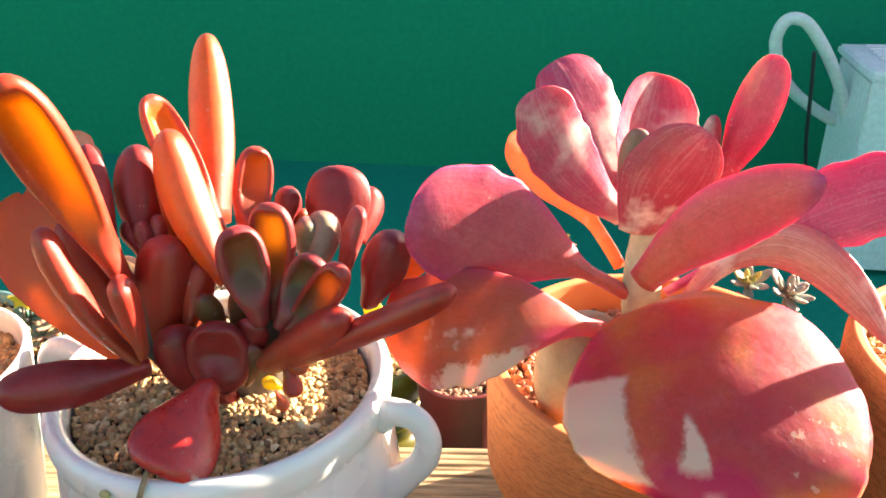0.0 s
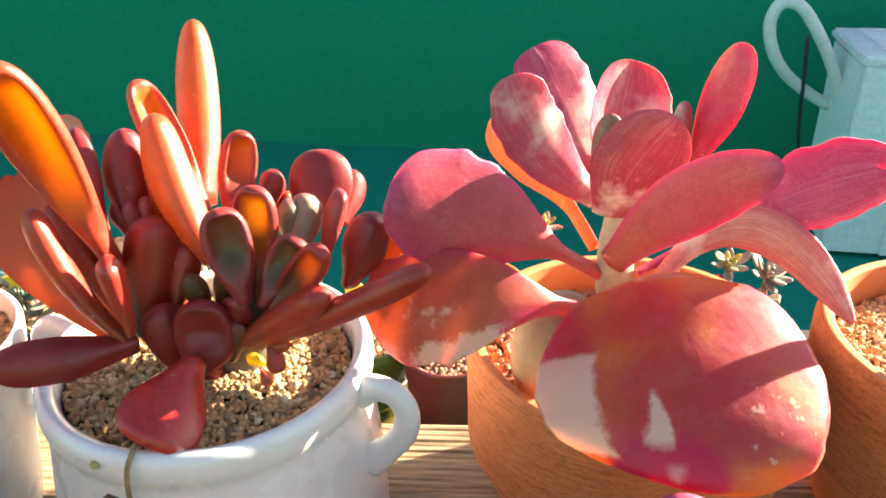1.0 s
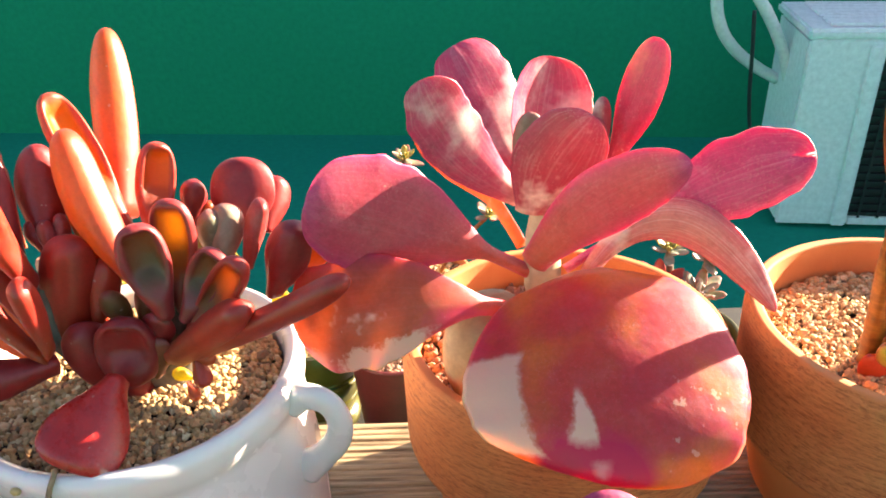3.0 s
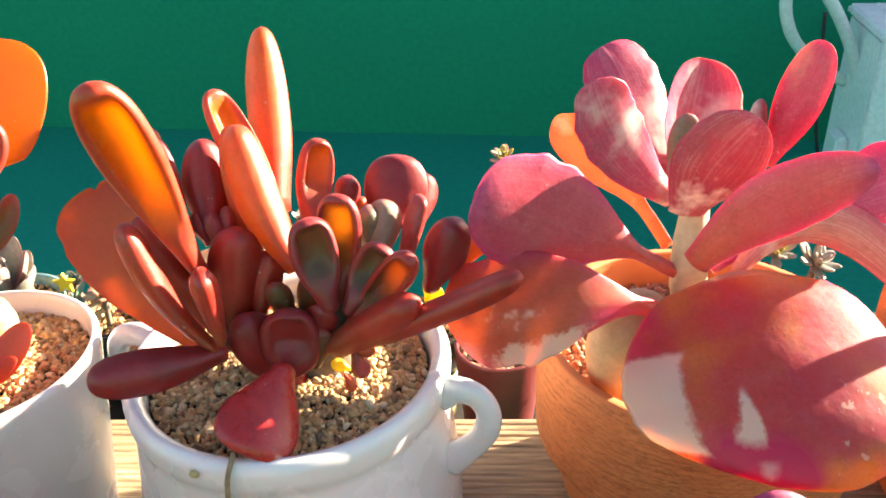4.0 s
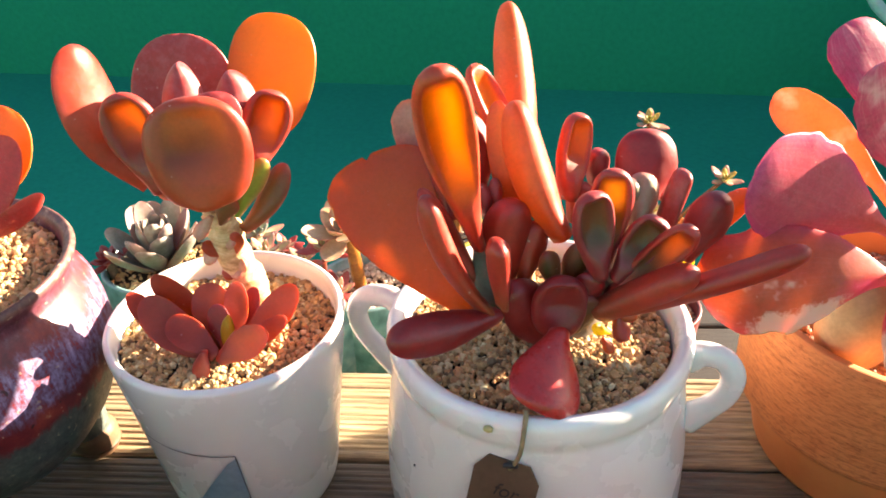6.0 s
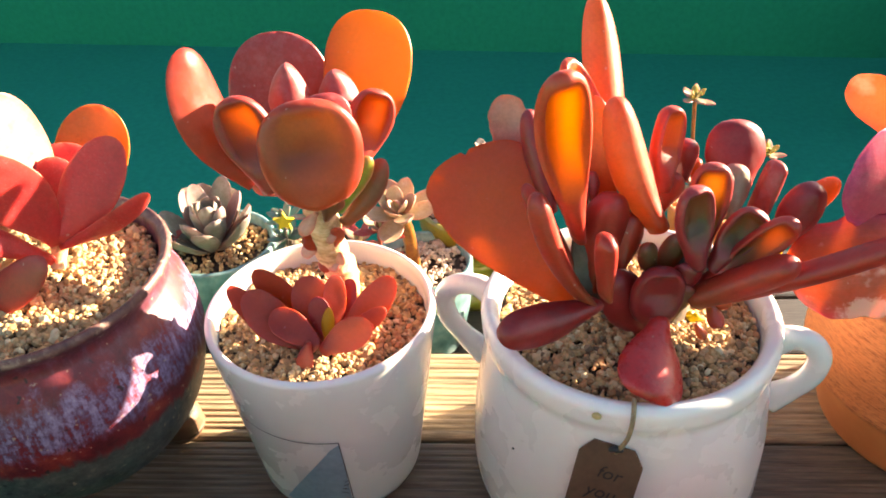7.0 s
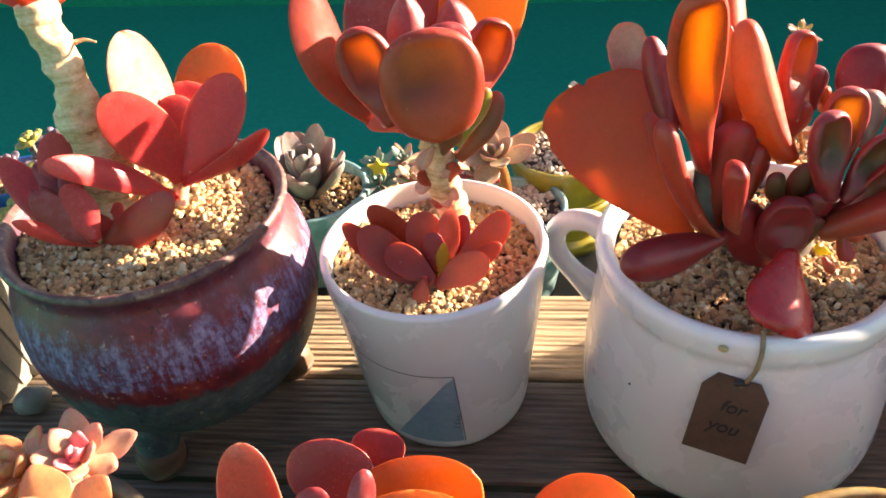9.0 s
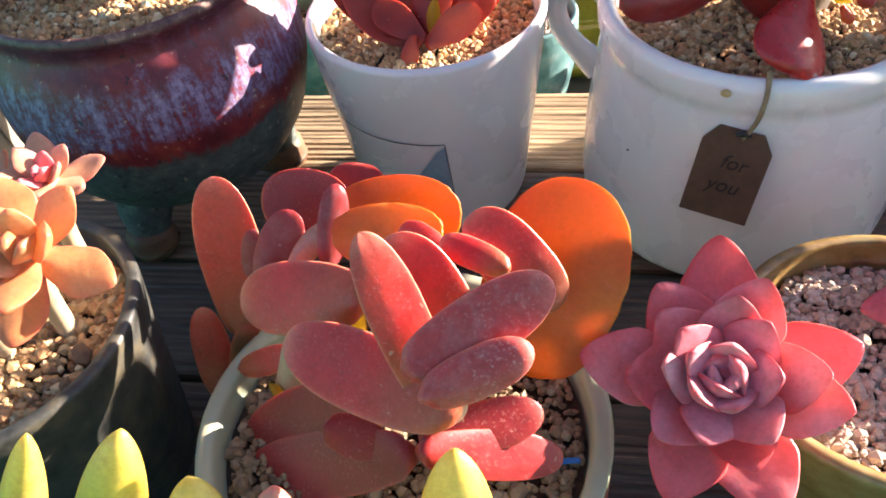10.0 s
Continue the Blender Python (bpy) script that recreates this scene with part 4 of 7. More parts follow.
def mug_pot():
    pot = thing("mug_planter", MUG, "large white glazed two-handled mug planter", "plant pot")
    prof = rounded([(0.0, 0.004), (0.066, 0.004), (0.070, 0.0), (0.0785, 0.006), (0.0805, 0.020), (0.0795, 0.055), (0.0735, 0.106), (0.0758, 0.112), (0.0762, 0.121), (0.0725, 0.1255), (0.067, 0.122), (0.0655, 0.106), (0.0655, 0.05)], 0.006)
    part_of("body", mesh_of("body", *lathe(prof[1:], MUG, 96, 0.006, 3), WHITE), pot)
    for turn, out, rise in ((-14, 0.80, 0.90), (162, 1.0, 1.0)):
        a = radians(turn)
        c, s = math.cos(a), math.sin(a)
        pts = [(MUG[0] + (0.076 + (r - 0.076) * out) * c, MUG[1] + (0.076 + (r - 0.076) * out) * s, 0.0925 + (z - 0.0925) * rise) for r, z in ((0.072, 0.1135), (0.082, 0.118), (0.094, 0.1155), (0.1005, 0.1055), (0.0985, 0.0925), (0.0895, 0.081), (0.076, 0.069))]
        stem(pot, WHITE, pts, [0.0085, 0.0068, 0.0062, 0.006, 0.0062, 0.0066, 0.009], "handle", "rounded white handle", flat=0.72, up=(-s, c, 0))
    spot = uneven("ochre glaze spot", (0.46, 0.36, 0.12), (0.56, 0.46, 0.20), 200, 0.4, 0.1)
    for turn, z, size in ((-110, 0.1190, 0.0022), (-142, 0.070, 0.0007), (-60, 0.052, 0.0006)):
        c, s, r = math.cos(radians(turn)), math.sin(radians(turn)), 0.0772 if z > 0.1 else 0.0782
        stem(pot, spot if z > 0.1 else BLACK, [(MUG[0] + r * c - size * k * s, MUG[1] + r * s + size * k * c, z) for k in (-1, -0.75, 0, 0.75, 1)], [size * 0.15, size * 0.55, size * 0.8, size * 0.55, size * 0.15], "glaze_spot", n=12, steps=6)
    soil_bed(pot, (MUG[0], MUG[1], 0.112), 0.0650)
    gravel((MUG[0], MUG[1], 0.113), 0.0642, 0.0029, 4600, SAND_GRIT, "tan and grey gravel topping in the white mug", 11)
    return pot


mug_pot()
CUP = (-0.2603, 0.3155, 0.0)


def cup_pot():
    pot = thing("cup_planter", CUP, "white glazed tapered cup planter with a pale blue label", "plant pot")
    prof = rounded([(0.0, 0.003), (0.0425, 0.003), (0.0445, 0.0), (0.0475, 0.006), (0.0615, 0.112), (0.0617, 0.1170), (0.0585, 0.1190), (0.0570, 0.1155), (0.0555, 0.095)], 0.003)
    part_of("body", mesh_of("body", *lathe(prof[1:], CUP, 96, 0.004, 8), WHITE), pot)
    blue = uneven("faded blue print", (0.20, 0.33, 0.44), (0.30, 0.42, 0.50), 50, 0.4, 0.1, 300)
    ink = uneven("grey print line", (0.05, 0.055, 0.06), (0.09, 0.09, 0.09), 60, 0.6, 0.1)

    def skin(name, corners, stuff, lift, note, under=None):
        v, f, n = [], [], 14
        for i in range(n + 1):
            for j in range(n + 1):
                u, w = i / n, j / n
                (a0, z0), (a1, z1), (a2, z2), (a3, z3) = corners
                a = (a0 * (1 - u) + a1 * u) * (1 - w) + (a3 * (1 - u) + a2 * u) * w
                z = (z0 * (1 - u) + z1 * u) * (1 - w) + (z3 * (1 - u) + z2 * u) * w
                r = 0.0475 + (z - 0.006) * 0.1321 + lift
                v.append((CUP[0] + r * math.cos(radians(a)), CUP[1] + r * math.sin(radians(a)), z))
        for i in range(n):
            for j in range(n):
                p = i * (n + 1) + j
                f.append((p, p + n + 1, p + n + 2, p + 1))
        return part_of(name, mesh_of(name, v, f, stuff), under or pot, note)

    sticker = skin("label_print", ((-122, 0.012), (-76, 0.010), (-79, 0.070), (-84, 0.066)), blue, 0.0006, "faded pale blue printed label")
    skin("label_line", ((-150, 0.0765), (-79, 0.0715), (-79, 0.0722), (-150, 0.0772)), ink, 0.0008, "thin dark printed line", sticker)
    skin("label_line", ((-79.4, 0.0715), (-75.4, 0.010), (-74.8, 0.010), (-78.8, 0.0715)), ink, 0.0009, "thin dark printed line", sticker)
    for k in range(4):
        skin("label_mark", ((-82 + k, 0.026 + 0.003 * k), (-78 + k * 0.4, 0.024 + 0.004 * k), (-78 + k * 0.4, 0.0247 + 0.004 * k), (-82 + k, 0.0267 + 0.003 * k)), ink, 0.0011, "small dark printed mark", sticker)
    soil_bed(pot, (CUP[0], CUP[1], 0.1045), 0.0560)
    gravel((CUP[0], CUP[1], 0.1055), 0.0553, 0.0028, 3800, SAND_GRIT, "tan gravel topping in the white cup", 12)


cup_pot()
BOWL = (-0.409, 0.307, 0.0)


def glazed_pot():
    pot = thing("glazed_planter", BOWL, "round purple and grey-green glazed planter on three feet", "plant pot")
    prof = rounded([(0.0, 0.030), (0.040, 0.030), (0.060, 0.041), (0.0745, 0.062), (0.0815, 0.090), (0.0815, 0.108), (0.0780, 0.126), (0.0705, 0.138), (0.0705, 0.143), (0.0755, 0.150), (0.0735, 0.154), (0.0690, 0.151), (0.0665, 0.142), (0.0690, 0.125)], 0.009, 5)
    part_of("body", mesh_of("body", *lathe(prof[1:], BOWL, 96, 0.012, 5), RUN_GLAZE), pot)
    for a in (-109, 33, 150):
        c, s = math.cos(radians(a)), math.sin(radians(a))
        foot = stem(pot, RUN_GLAZE, [(BOWL[0] + r * c, BOWL[1] + r * s, z) for r, z in ((0.040, 0.044), (0.047, 0.030), (0.050, 0.019), (0.051, 0.014))], [0.017, 0.0155, 0.0125, 0.0115], "foot", "stubby grey-green glazed foot")
        stem(foot, FOOT, [(BOWL[0] + r * c, BOWL[1] + r * s, z) for r, z in ((0.051, 0.0180), (0.0515, 0.014), (0.052, 0.006), (0.0515, 0.0))], [0.0118, 0.0140, 0.0145, 0.0115], "toe", "brown unglazed clay toe", rough=0.08)
    soil_bed(pot, (BOWL[0], BOWL[1], 0.142), 0.0662)
    gravel((BOWL[0], BOWL[1], 0.143), 0.0655, 0.0030, 4600, SAND_GRIT, "tan gravel topping in the glazed planter", 13)


FOOT = uneven("brown unglazed foot", (0.09, 0.042, 0.020), (0.20, 0.105, 0.050), 60, 0.6, 0.4)
glazed_pot()
POT_A, POT_B = (0.1060, 0.339, 0.0), (0.2835, 0.3245, 0.0)


def clay_pot(at, r, h, low, label, seed):
    pot = thing("terracotta_pot", at, label, "plant pot", "terracotta pots")
    band = rounded([(r - 0.012, h * low - 0.001), (r - 0.004, h * low), (r, h * low + 0.006), (r + 0.001, h - 0.006), (r - 0.001, h - 0.001)], 0.004)
    band_v, band_f = lathe(band, at, 96, 0.006, seed)
    part_of("collar", mesh_of("collar", band_v, band_f[:-2], COMBED), pot, "combed rough terracotta collar")
    lip_v, lip_f = lathe(rounded([(r - 0.0012, h - 0.0012), (r - 0.002, h), (r - 0.007, h), (r - 0.008, h - 0.03)], 0.002), at, 96, 0.006, seed)
    part_of("rim", mesh_of("rim", lip_v, lip_f[:-2], CLAY), pot, "smooth rounded terracotta rim")
    body = rounded([(0.0, 0.0), (r * 0.77, 0.0), (r * 0.80, 0.004), (r - 0.007, h * low + 0.004), (r - 0.009, h - 0.035)], 0.004)
    part_of("body", mesh_of("body", *lathe(body[1:], at, 96, 0.004, seed), CLAY), pot, "smooth pale terracotta body")
    soil_bed(pot, (at[0], at[1], h - 0.024), r - 0.0088)
    return pot


clay_pot(POT_A, 0.0832, 0.109, 0.36, "terracotta pot with a combed collar", 2)
gravel((POT_A[0], POT_A[1], 0.088), 0.0735, 0.0034, 4000, RED_GRIT, "reddish brown gravel in the terracotta pot", 14)
clay_pot(POT_B, 0.0835, 0.115, 0.38, "wider terracotta pot with a combed collar", 6)
gravel((POT_B[0], POT_B[1], 0.094), 0.0735, 0.0029, 6400, SAND_GRIT, "pale tan gravel in the wider terracotta pot", 15)

# ---- finger-leaved plant in the mug ----
jade = thing("finger_jade_plant", (-0.085, 0.305, 0.105), "red and orange finger-leaved succulent growing in the mug", "succulent")
stem(jade, GREY_BARK, [(-0.0880, 0.3089, 0.1003), (-0.0829, 0.3072, 0.1194), (-0.0750, 0.3035, 0.1473), (-0.0684, 0.3038, 0.1665)], [0.020, 0.015, 0.012, 0.006], "trunk", "grey woody trunk", rough=0.25, seed=2)
stem(jade, GREY_BARK, [(-0.0884, 0.3090, 0.1099), (-0.1051, 0.3013, 0.1270), (-0.1237, 0.2967, 0.1445), (-0.1275, 0.3004, 0.1681)], [0.012, 0.009, 0.007, 0.004], "trunk", "grey woody trunk", rough=0.25, seed=5)
leaf(jade, AMBER_FLESH, (-0.1054, 0.3482, 0.1761), (-0.1125, 0.3967, 0.2535), 0.0206, 0.0160, (0.12, -0.83, 0.55), root=0.62, peak=0.45, point=2.6, plump=0.85)
leaf(jade, AMBER_SPOON, (-0.1294, 0.2952, 0.1736), (-0.1457, 0.2673, 0.2699), 0.0248, 0.0150, (0.29, -0.94, -0.17), bend=(-0.0014, 0.0005, 0.0008), root=0.28, peak=0.68, curl=0.1, point=2.6, hollow=0.42, edge=0.9, plump=0.85)
leaf(jade, AMBER_SPOON, (-0.0995, 0.3310, 0.1760), (-0.1313, 0.3583, 0.2347), 0.0205, 0.0120, (0.64, -0.5, 0.58), root=0.4, peak=0.6, point=2.6, hollow=0.4, edge=0.9, plump=0.85)
leaf(jade, AMBER_FLESH, (-0.0895, 0.3033, 0.1708), (-0.1120, 0.3222, 0.2310), 0.0197, 0.0190, (0.18, -0.93, 0.32), bend=(-0.0035, -0.0009, -0.0017), root=0.55, peak=0.5, point=2.8, plump=0.9)
leaf(jade, BROWN_SPOON, (-0.0860, 0.3261, 0.1783), (-0.0802, 0.3388, 0.2173), 0.0175, 0.0150, (0.45, -0.88, 0.12), root=0.5, peak=0.55, point=2.6, hollow=0.36, edge=0.9, plump=0.85)
leaf(jade, WINE_FLESH, (-0.0473, 0.3313, 0.1747), (-0.0461, 0.3465, 0.2052), 0.0300, 0.0130, (-0.02, -0.9, 0.44), root=0.5, peak=0.5, point=2.5, plump=0.8)
leaf(jade, WINE_FLESH, (-0.0391, 0.3411, 0.1690), (-0.0333, 0.3562, 0.1910), 0.0172, 0.0120, (0.32, -0.82, 0.47), root=0.5, plump=0.8)
leaf(jade, WINE_FLESH, (-0.0706, 0.3405, 0.1764), (-0.0693, 0.3429, 0.1966), 0.0125, 0.0130, (0.04, -0.97, 0.25), root=0.5, plump=0.8)
leaf(jade, AMBER_FLESH, (-0.0638, 0.3406, 0.1730), (-0.0635, 0.3437, 0.1853), 0.0071, 0.0090, (0.02, -0.97, 0.23), root=0.5, plump=0.8)
leaf(jade, OLIVE_SPOON, (-0.0697, 0.2985, 0.1570), (-0.0686, 0.3014, 0.2068), 0.0197, 0.0120, (-0.11, -0.99, 0.1), root=0.35, peak=0.68, point=2.6, hollow=0.36, edge=0.9, plump=0.85)
leaf(jade, DARK_SPOON, (-0.0744, 0.2872, 0.1604), (-0.0804, 0.2877, 0.2026), 0.0205, 0.0130, (0.36, -0.93, 0.1), root=0.4, peak=0.62, point=2.6, hollow=0.38, edge=0.9, plump=0.85)
leaf(jade, GREY_GREEN, (-0.0544, 0.3122, 0.1692), (-0.0501, 0.3235, 0.1933), 0.0164, 0.0140, (-0.03, -0.94, 0.34), root=0.5, peak=0.58, point=2.4, plump=0.9)
leaf(jade, GREY_GREEN, (-0.0579, 0.3168, 0.1695), (-0.0575, 0.3170, 0.1932), 0.0124, 0.0120, (0.19, -0.96, 0.22), root=0.5, plump=0.9, cup=0.2)
leaf(jade, PLUM_FLESH, (-0.0424, 0.3095, 0.1705), (-0.0337, 0.3154, 0.1988), 0.0101, 0.0140, (0.38, -0.92, 0.09), root=0.5, plump=0.9)
leaf(jade, WINE_FLESH, (-0.0311, 0.3030, 0.1592), (-0.0178, 0.3061, 0.1916), 0.0202, 0.0150, (-0.18, -0.96, 0.21), root=0.4, peak=0.55, plump=0.9)
leaf(jade, AMBER_FLESH, (-0.0305, 0.3191, 0.1536), (0.0026, 0.3271, 0.1807), 0.0138, 0.0100, (-0.17, -0.88, 0.45), root=0.5)
leaf(jade, YELLOW_GREEN, (-0.0328, 0.3078, 0.1484), (-0.0285, 0.3096, 0.1564), 0.0105, 0.0060, (-0.19, -0.93, 0.32))
leaf(jade, DARK_SPOON, (-0.0655, 0.2892, 0.1573), (-0.0486, 0.2883, 0.1889), 0.0187, 0.0120, (-0.41, -0.91, 0.05), root=0.4, peak=0.62, point=2.6, hollow=0.38, edge=0.9, plump=0.85)
leaf(jade, RED_SPOON, (-0.0673, 0.2914, 0.1452), (-0.0369, 0.2764, 0.1910), 0.0158, 0.0120, (-0.41, -0.91, -0.06), root=0.45, peak=0.66, point=2.6, hollow=0.36, edge=0.9, plump=0.85)
leaf(jade, RED_FLESH, (-0.0701, 0.2848, 0.1426), (0.0057, 0.2609, 0.1900), 0.0117, 0.0130, (-0.53, -0.77, 0.34), bend=(0, -0.0012, -0.002), root=0.9, peak=0.75, point=3.4, plump=1.0)
leaf(jade, RED_FLESH, (-0.0721, 0.2857, 0.1410), (-0.0359, 0.2675, 0.1751), 0.0154, 0.0150, (-0.54, -0.79, 0.28), root=0.8, peak=0.6, point=3.2, plump=1.0)
leaf(jade, SHEET_FLESH, (-0.1316, 0.2919, 0.1333), (-0.1808, 0.3279, 0.2022), 0.0560, 0.0040, (-0.14, -0.92, 0.37), bend=(-0.0032, -0.0014, -0.0022), root=0.15, peak=0.76, point=3.6, cup=0.06, notch=0.03, wavy=0.05)
leaf(jade, RED_FLESH, (-0.1248, 0.2797, 0.1454), (-0.1513, 0.2795, 0.2068), 0.0119, 0.0140, (0.4, -0.88, 0.26), bend=(-0.0034, -0.0016, -0.0029), root=0.5, peak=0.75, point=3, plump=1.0)
leaf(jade, RED_FLESH, (-0.1267, 0.2968, 0.1394), (-0.1548, 0.3001, 0.1988), 0.0135, 0.0120, (0.64, -0.67, 0.38), root=0.5, peak=0.6)
leaf(jade, RED_FLESH, (-0.1220, 0.2972, 0.1360), (-0.1133, 0.3036, 0.1912), 0.0244, 0.0160, (0.12, -0.98, 0.16), root=0.4, peak=0.62, point=2.5, plump=0.9)
leaf(jade, RED_FLESH, (-0.1187, 0.2728, 0.1554), (-0.1209, 0.2692, 0.1903), 0.0112, 0.0140, (0.3, -0.95, 0.03), root=0.5, peak=0.7, point=3, plump=1.0)
leaf(jade, WINE_FLESH, (-0.0922, 0.2825, 0.1312), (-0.0910, 0.2809, 0.1630), 0.0265, 0.0130, (0.07, -0.99, -0.15), root=0.5, disc=True, peak=0.5, point=2.2, hollow=0.2, edge=0.9, plump=0.85)
leaf(jade, WINE_FLESH, (-0.1215, 0.2809, 0.1421), (-0.1683, 0.2514, 0.1505), 0.0195, 0.0150, (0.53, -0.62, 0.58), bend=(0, -0.0007, -0.0012), root=0.45, peak=0.6, point=2.8, plump=0.9)
leaf(jade, FALLEN, (-0.0925, 0.2680, 0.1425), (-0.1036, 0.2310, 0.1285), 0.0335, 0.0090, (0.25, -0.72, 0.65), root=0.30, peak=0.68, point=3.0, cup=-0.12, plump=0.9)
leaf(jade, WINE_FLESH, (-0.1305, 0.3215, 0.1790), (-0.1333, 0.3395, 0.2181), 0.0214, 0.0130, (0.21, -0.96, 0.17), root=0.5, peak=0.5, plump=0.8)
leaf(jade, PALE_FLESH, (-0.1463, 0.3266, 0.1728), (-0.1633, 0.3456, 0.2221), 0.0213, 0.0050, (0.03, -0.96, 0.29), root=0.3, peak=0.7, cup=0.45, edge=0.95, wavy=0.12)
leaf(jade, WINE_FLESH, (-0.1405, 0.3105, 0.1764), (-0.1513, 0.3306, 0.2216), 0.0136, 0.0120, (-0.03, -0.96, 0.29), root=0.5)
leaf(jade, WINE_FLESH, (-0.0938, 0.2939, 0.1162), (-0.1148, 0.2850, 0.1568), 0.0251, 0.0140, (0.51, -0.86, 0.09), root=0.5, peak=0.5, plump=0.8)
leaf(jade, PLUM_FLESH, (-0.1244, 0.3107, 0.1760), (-0.1274, 0.3150, 0.1929), 0.0081, 0.0090, (0.25, -0.95, 0.2))
leaf(jade, PLUM_FLESH, (-0.1199, 0.3140, 0.1770), (-0.1209, 0.3173, 0.1947), 0.0071, 0.0090, (0.21, -0.97, 0.11))
leaf(jade, PLUM_FLESH, (-0.1315, 0.3180, 0.1750), (-0.1364, 0.3236, 0.1897), 0.0103, 0.0090, (0.26, -0.91, 0.31))
leaf(jade, AMBER_FLESH, (-0.1101, 0.3161, 0.1634), (-0.1191, 0.3352, 0.2255), 0.0165, 0.0080, (-0.46, -0.88, 0.15), root=0.4, cup=0.45, edge=0.95)
leaf(jade, RED_FLESH, (-0.1081, 0.2977, 0.1478), (-0.1013, 0.3065, 0.1779), 0.0153, 0.0120, (0.09, -0.95, 0.3), plump=0.8)
leaf(jade, OLIVE_FLESH, (-0.0924, 0.2947, 0.1496), (-0.0985, 0.2895, 0.1710), 0.0112, 0.0090, (0.4, -0.92, -0.05))
leaf(jade, OLIVE_FLESH, (-0.0881, 0.2970, 0.1448), (-0.0808, 0.2960, 0.1722), 0.0126, 0.0100, (-0.06, -1, 0.01))
leaf(jade, WINE_FLESH, (-0.0826, 0.2895, 0.1410), (-0.0761, 0.2852, 0.1618), 0.0149, 0.0100, (-0.18, -0.97, -0.13))
leaf(jade, OLIVE_FLESH, (-0.0825, 0.2863, 0.1311), (-0.0790, 0.2826, 0.1519), 0.0150, 0.0090, (-0.08, -0.98, -0.17))
leaf(jade, RED_FLESH, (-0.0837, 0.3259, 0.1661), (-0.0762, 0.3310, 0.1845), 0.0133, 0.0120, (-0.02, -0.96, 0.27), plump=0.9)
leaf(jade, RED_FLESH, (-0.0643, 0.2847, 0.1378), (-0.0611, 0.2775, 0.1285), 0.0085, 0.0080, (0.03, -0.81, 0.59), plump=0.9, root=0.6)
leaf(jade, AMBER_FLESH, (-0.0667, 0.2847, 0.1394), (-0.0556, 0.2815, 0.1405), 0.0065, 0.0060, (-0.25, -0.75, 0.61))
leaf(jade, YELLOW_GREEN, (-0.0680, 0.2866, 0.1271), (-0.0753, 0.2826, 0.1337), 0.0061, 0.0060, (0.63, -0.71, 0.31))
leaf(jade, AMBER_FLESH, (-0.0702, 0.2844, 0.1259), (-0.0659, 0.2788, 0.1207), 0.0056, 0.0060, (0.03, -0.75, 0.66))

# ---- paddle-leaved plant in the cup ----
paddle = thing("paddle_plant", (-0.252, 0.333, 0.095), "russet round-leaved succulent on a thin stem in the cup", "succulent")
stem(paddle, PALE_BARK, [(-0.2503, 0.3384, 0.0851), (-0.2491, 0.3354, 0.1145), (-0.2520, 0.3244, 0.1455), (-0.2539, 0.3179, 0.1736), (-0.2524, 0.3188, 0.1984)], [0.0085, 0.0075, 0.0085, 0.0075, 0.010], rough=0.3, rings=0.12, ring_step=0.009)
leaf(paddle, BROWN_DISC, (-0.2491, 0.2932, 0.1949), (-0.2498, 0.2994, 0.2444), 0.0463, 0.0140, (0.14, -0.94, -0.31), root=0.3, disc=True, peak=0.54, point=2.3, hollow=0.07, edge=0.9, plump=0.85)
leaf(paddle, PLUM_FLESH, (-0.2729, 0.3448, 0.1879), (-0.2732, 0.3656, 0.2502), 0.0520, 0.0090, (0.08, -0.92, 0.38), root=0.3, disc=True, peak=0.5, point=2.3, cup=0.1)
leaf(paddle, AMBER_SHEET, (-0.2330, 0.3433, 0.2064), (-0.2249, 0.3701, 0.2578), 0.0433, 0.0070, (-0.03, -0.92, 0.39), root=0.3, disc=True, peak=0.55, point=2.4)
leaf(paddle, BROWN_FLESH, (-0.2822, 0.3167, 0.1965), (-0.3042, 0.3194, 0.2611), 0.0310, 0.0110, (0.86, -0.46, 0.2), bend=(-0.0062, -0.0028, -0.0039), root=0.5, peak=0.6, point=2.2, plump=0.8)
leaf(paddle, BROWN_SPOON, (-0.2706, 0.3004, 0.1996), (-0.2833, 0.3030, 0.2447), 0.0260, 0.0120, (0.05, -0.98, 0.18), root=0.4, peak=0.62, hollow=0.28, edge=0.9, plump=0.85)
leaf(paddle, PLUM_FLESH, (-0.2612, 0.3191, 0.2223), (-0.2620, 0.3289, 0.2492), 0.0195, 0.0160, (0.06, -0.92, 0.38), root=0.7, peak=0.4, point=1.5, plump=0.8)
leaf(paddle, PLUM_FLESH, (-0.2384, 0.3244, 0.2170), (-0.2417, 0.3368, 0.2420), 0.0204, 0.0180, (0.03, -0.93, 0.36), root=0.7, peak=0.45, point=1.7, plump=0.8)
leaf(paddle, PLUM_FLESH, (-0.2407, 0.3047, 0.2163), (-0.2468, 0.3100, 0.2416), 0.0262, 0.0090, (0.11, -0.98, 0.18), root=0.5)
leaf(paddle, BROWN_SPOON, (-0.2335, 0.3180, 0.1985), (-0.2203, 0.3262, 0.2360), 0.0227, 0.0120, (0.25, -0.96, 0.1), root=0.35, peak=0.66, hollow=0.38, edge=0.9, plump=0.85)
leaf(paddle, OLIVE_FLESH, (-0.2434, 0.3193, 0.1670), (-0.2223, 0.3325, 0.1963), 0.0129, 0.0080, (-0.03, -0.85, 0.52), bend=(0.0023, -0.0013, -0.002), root=0.5)
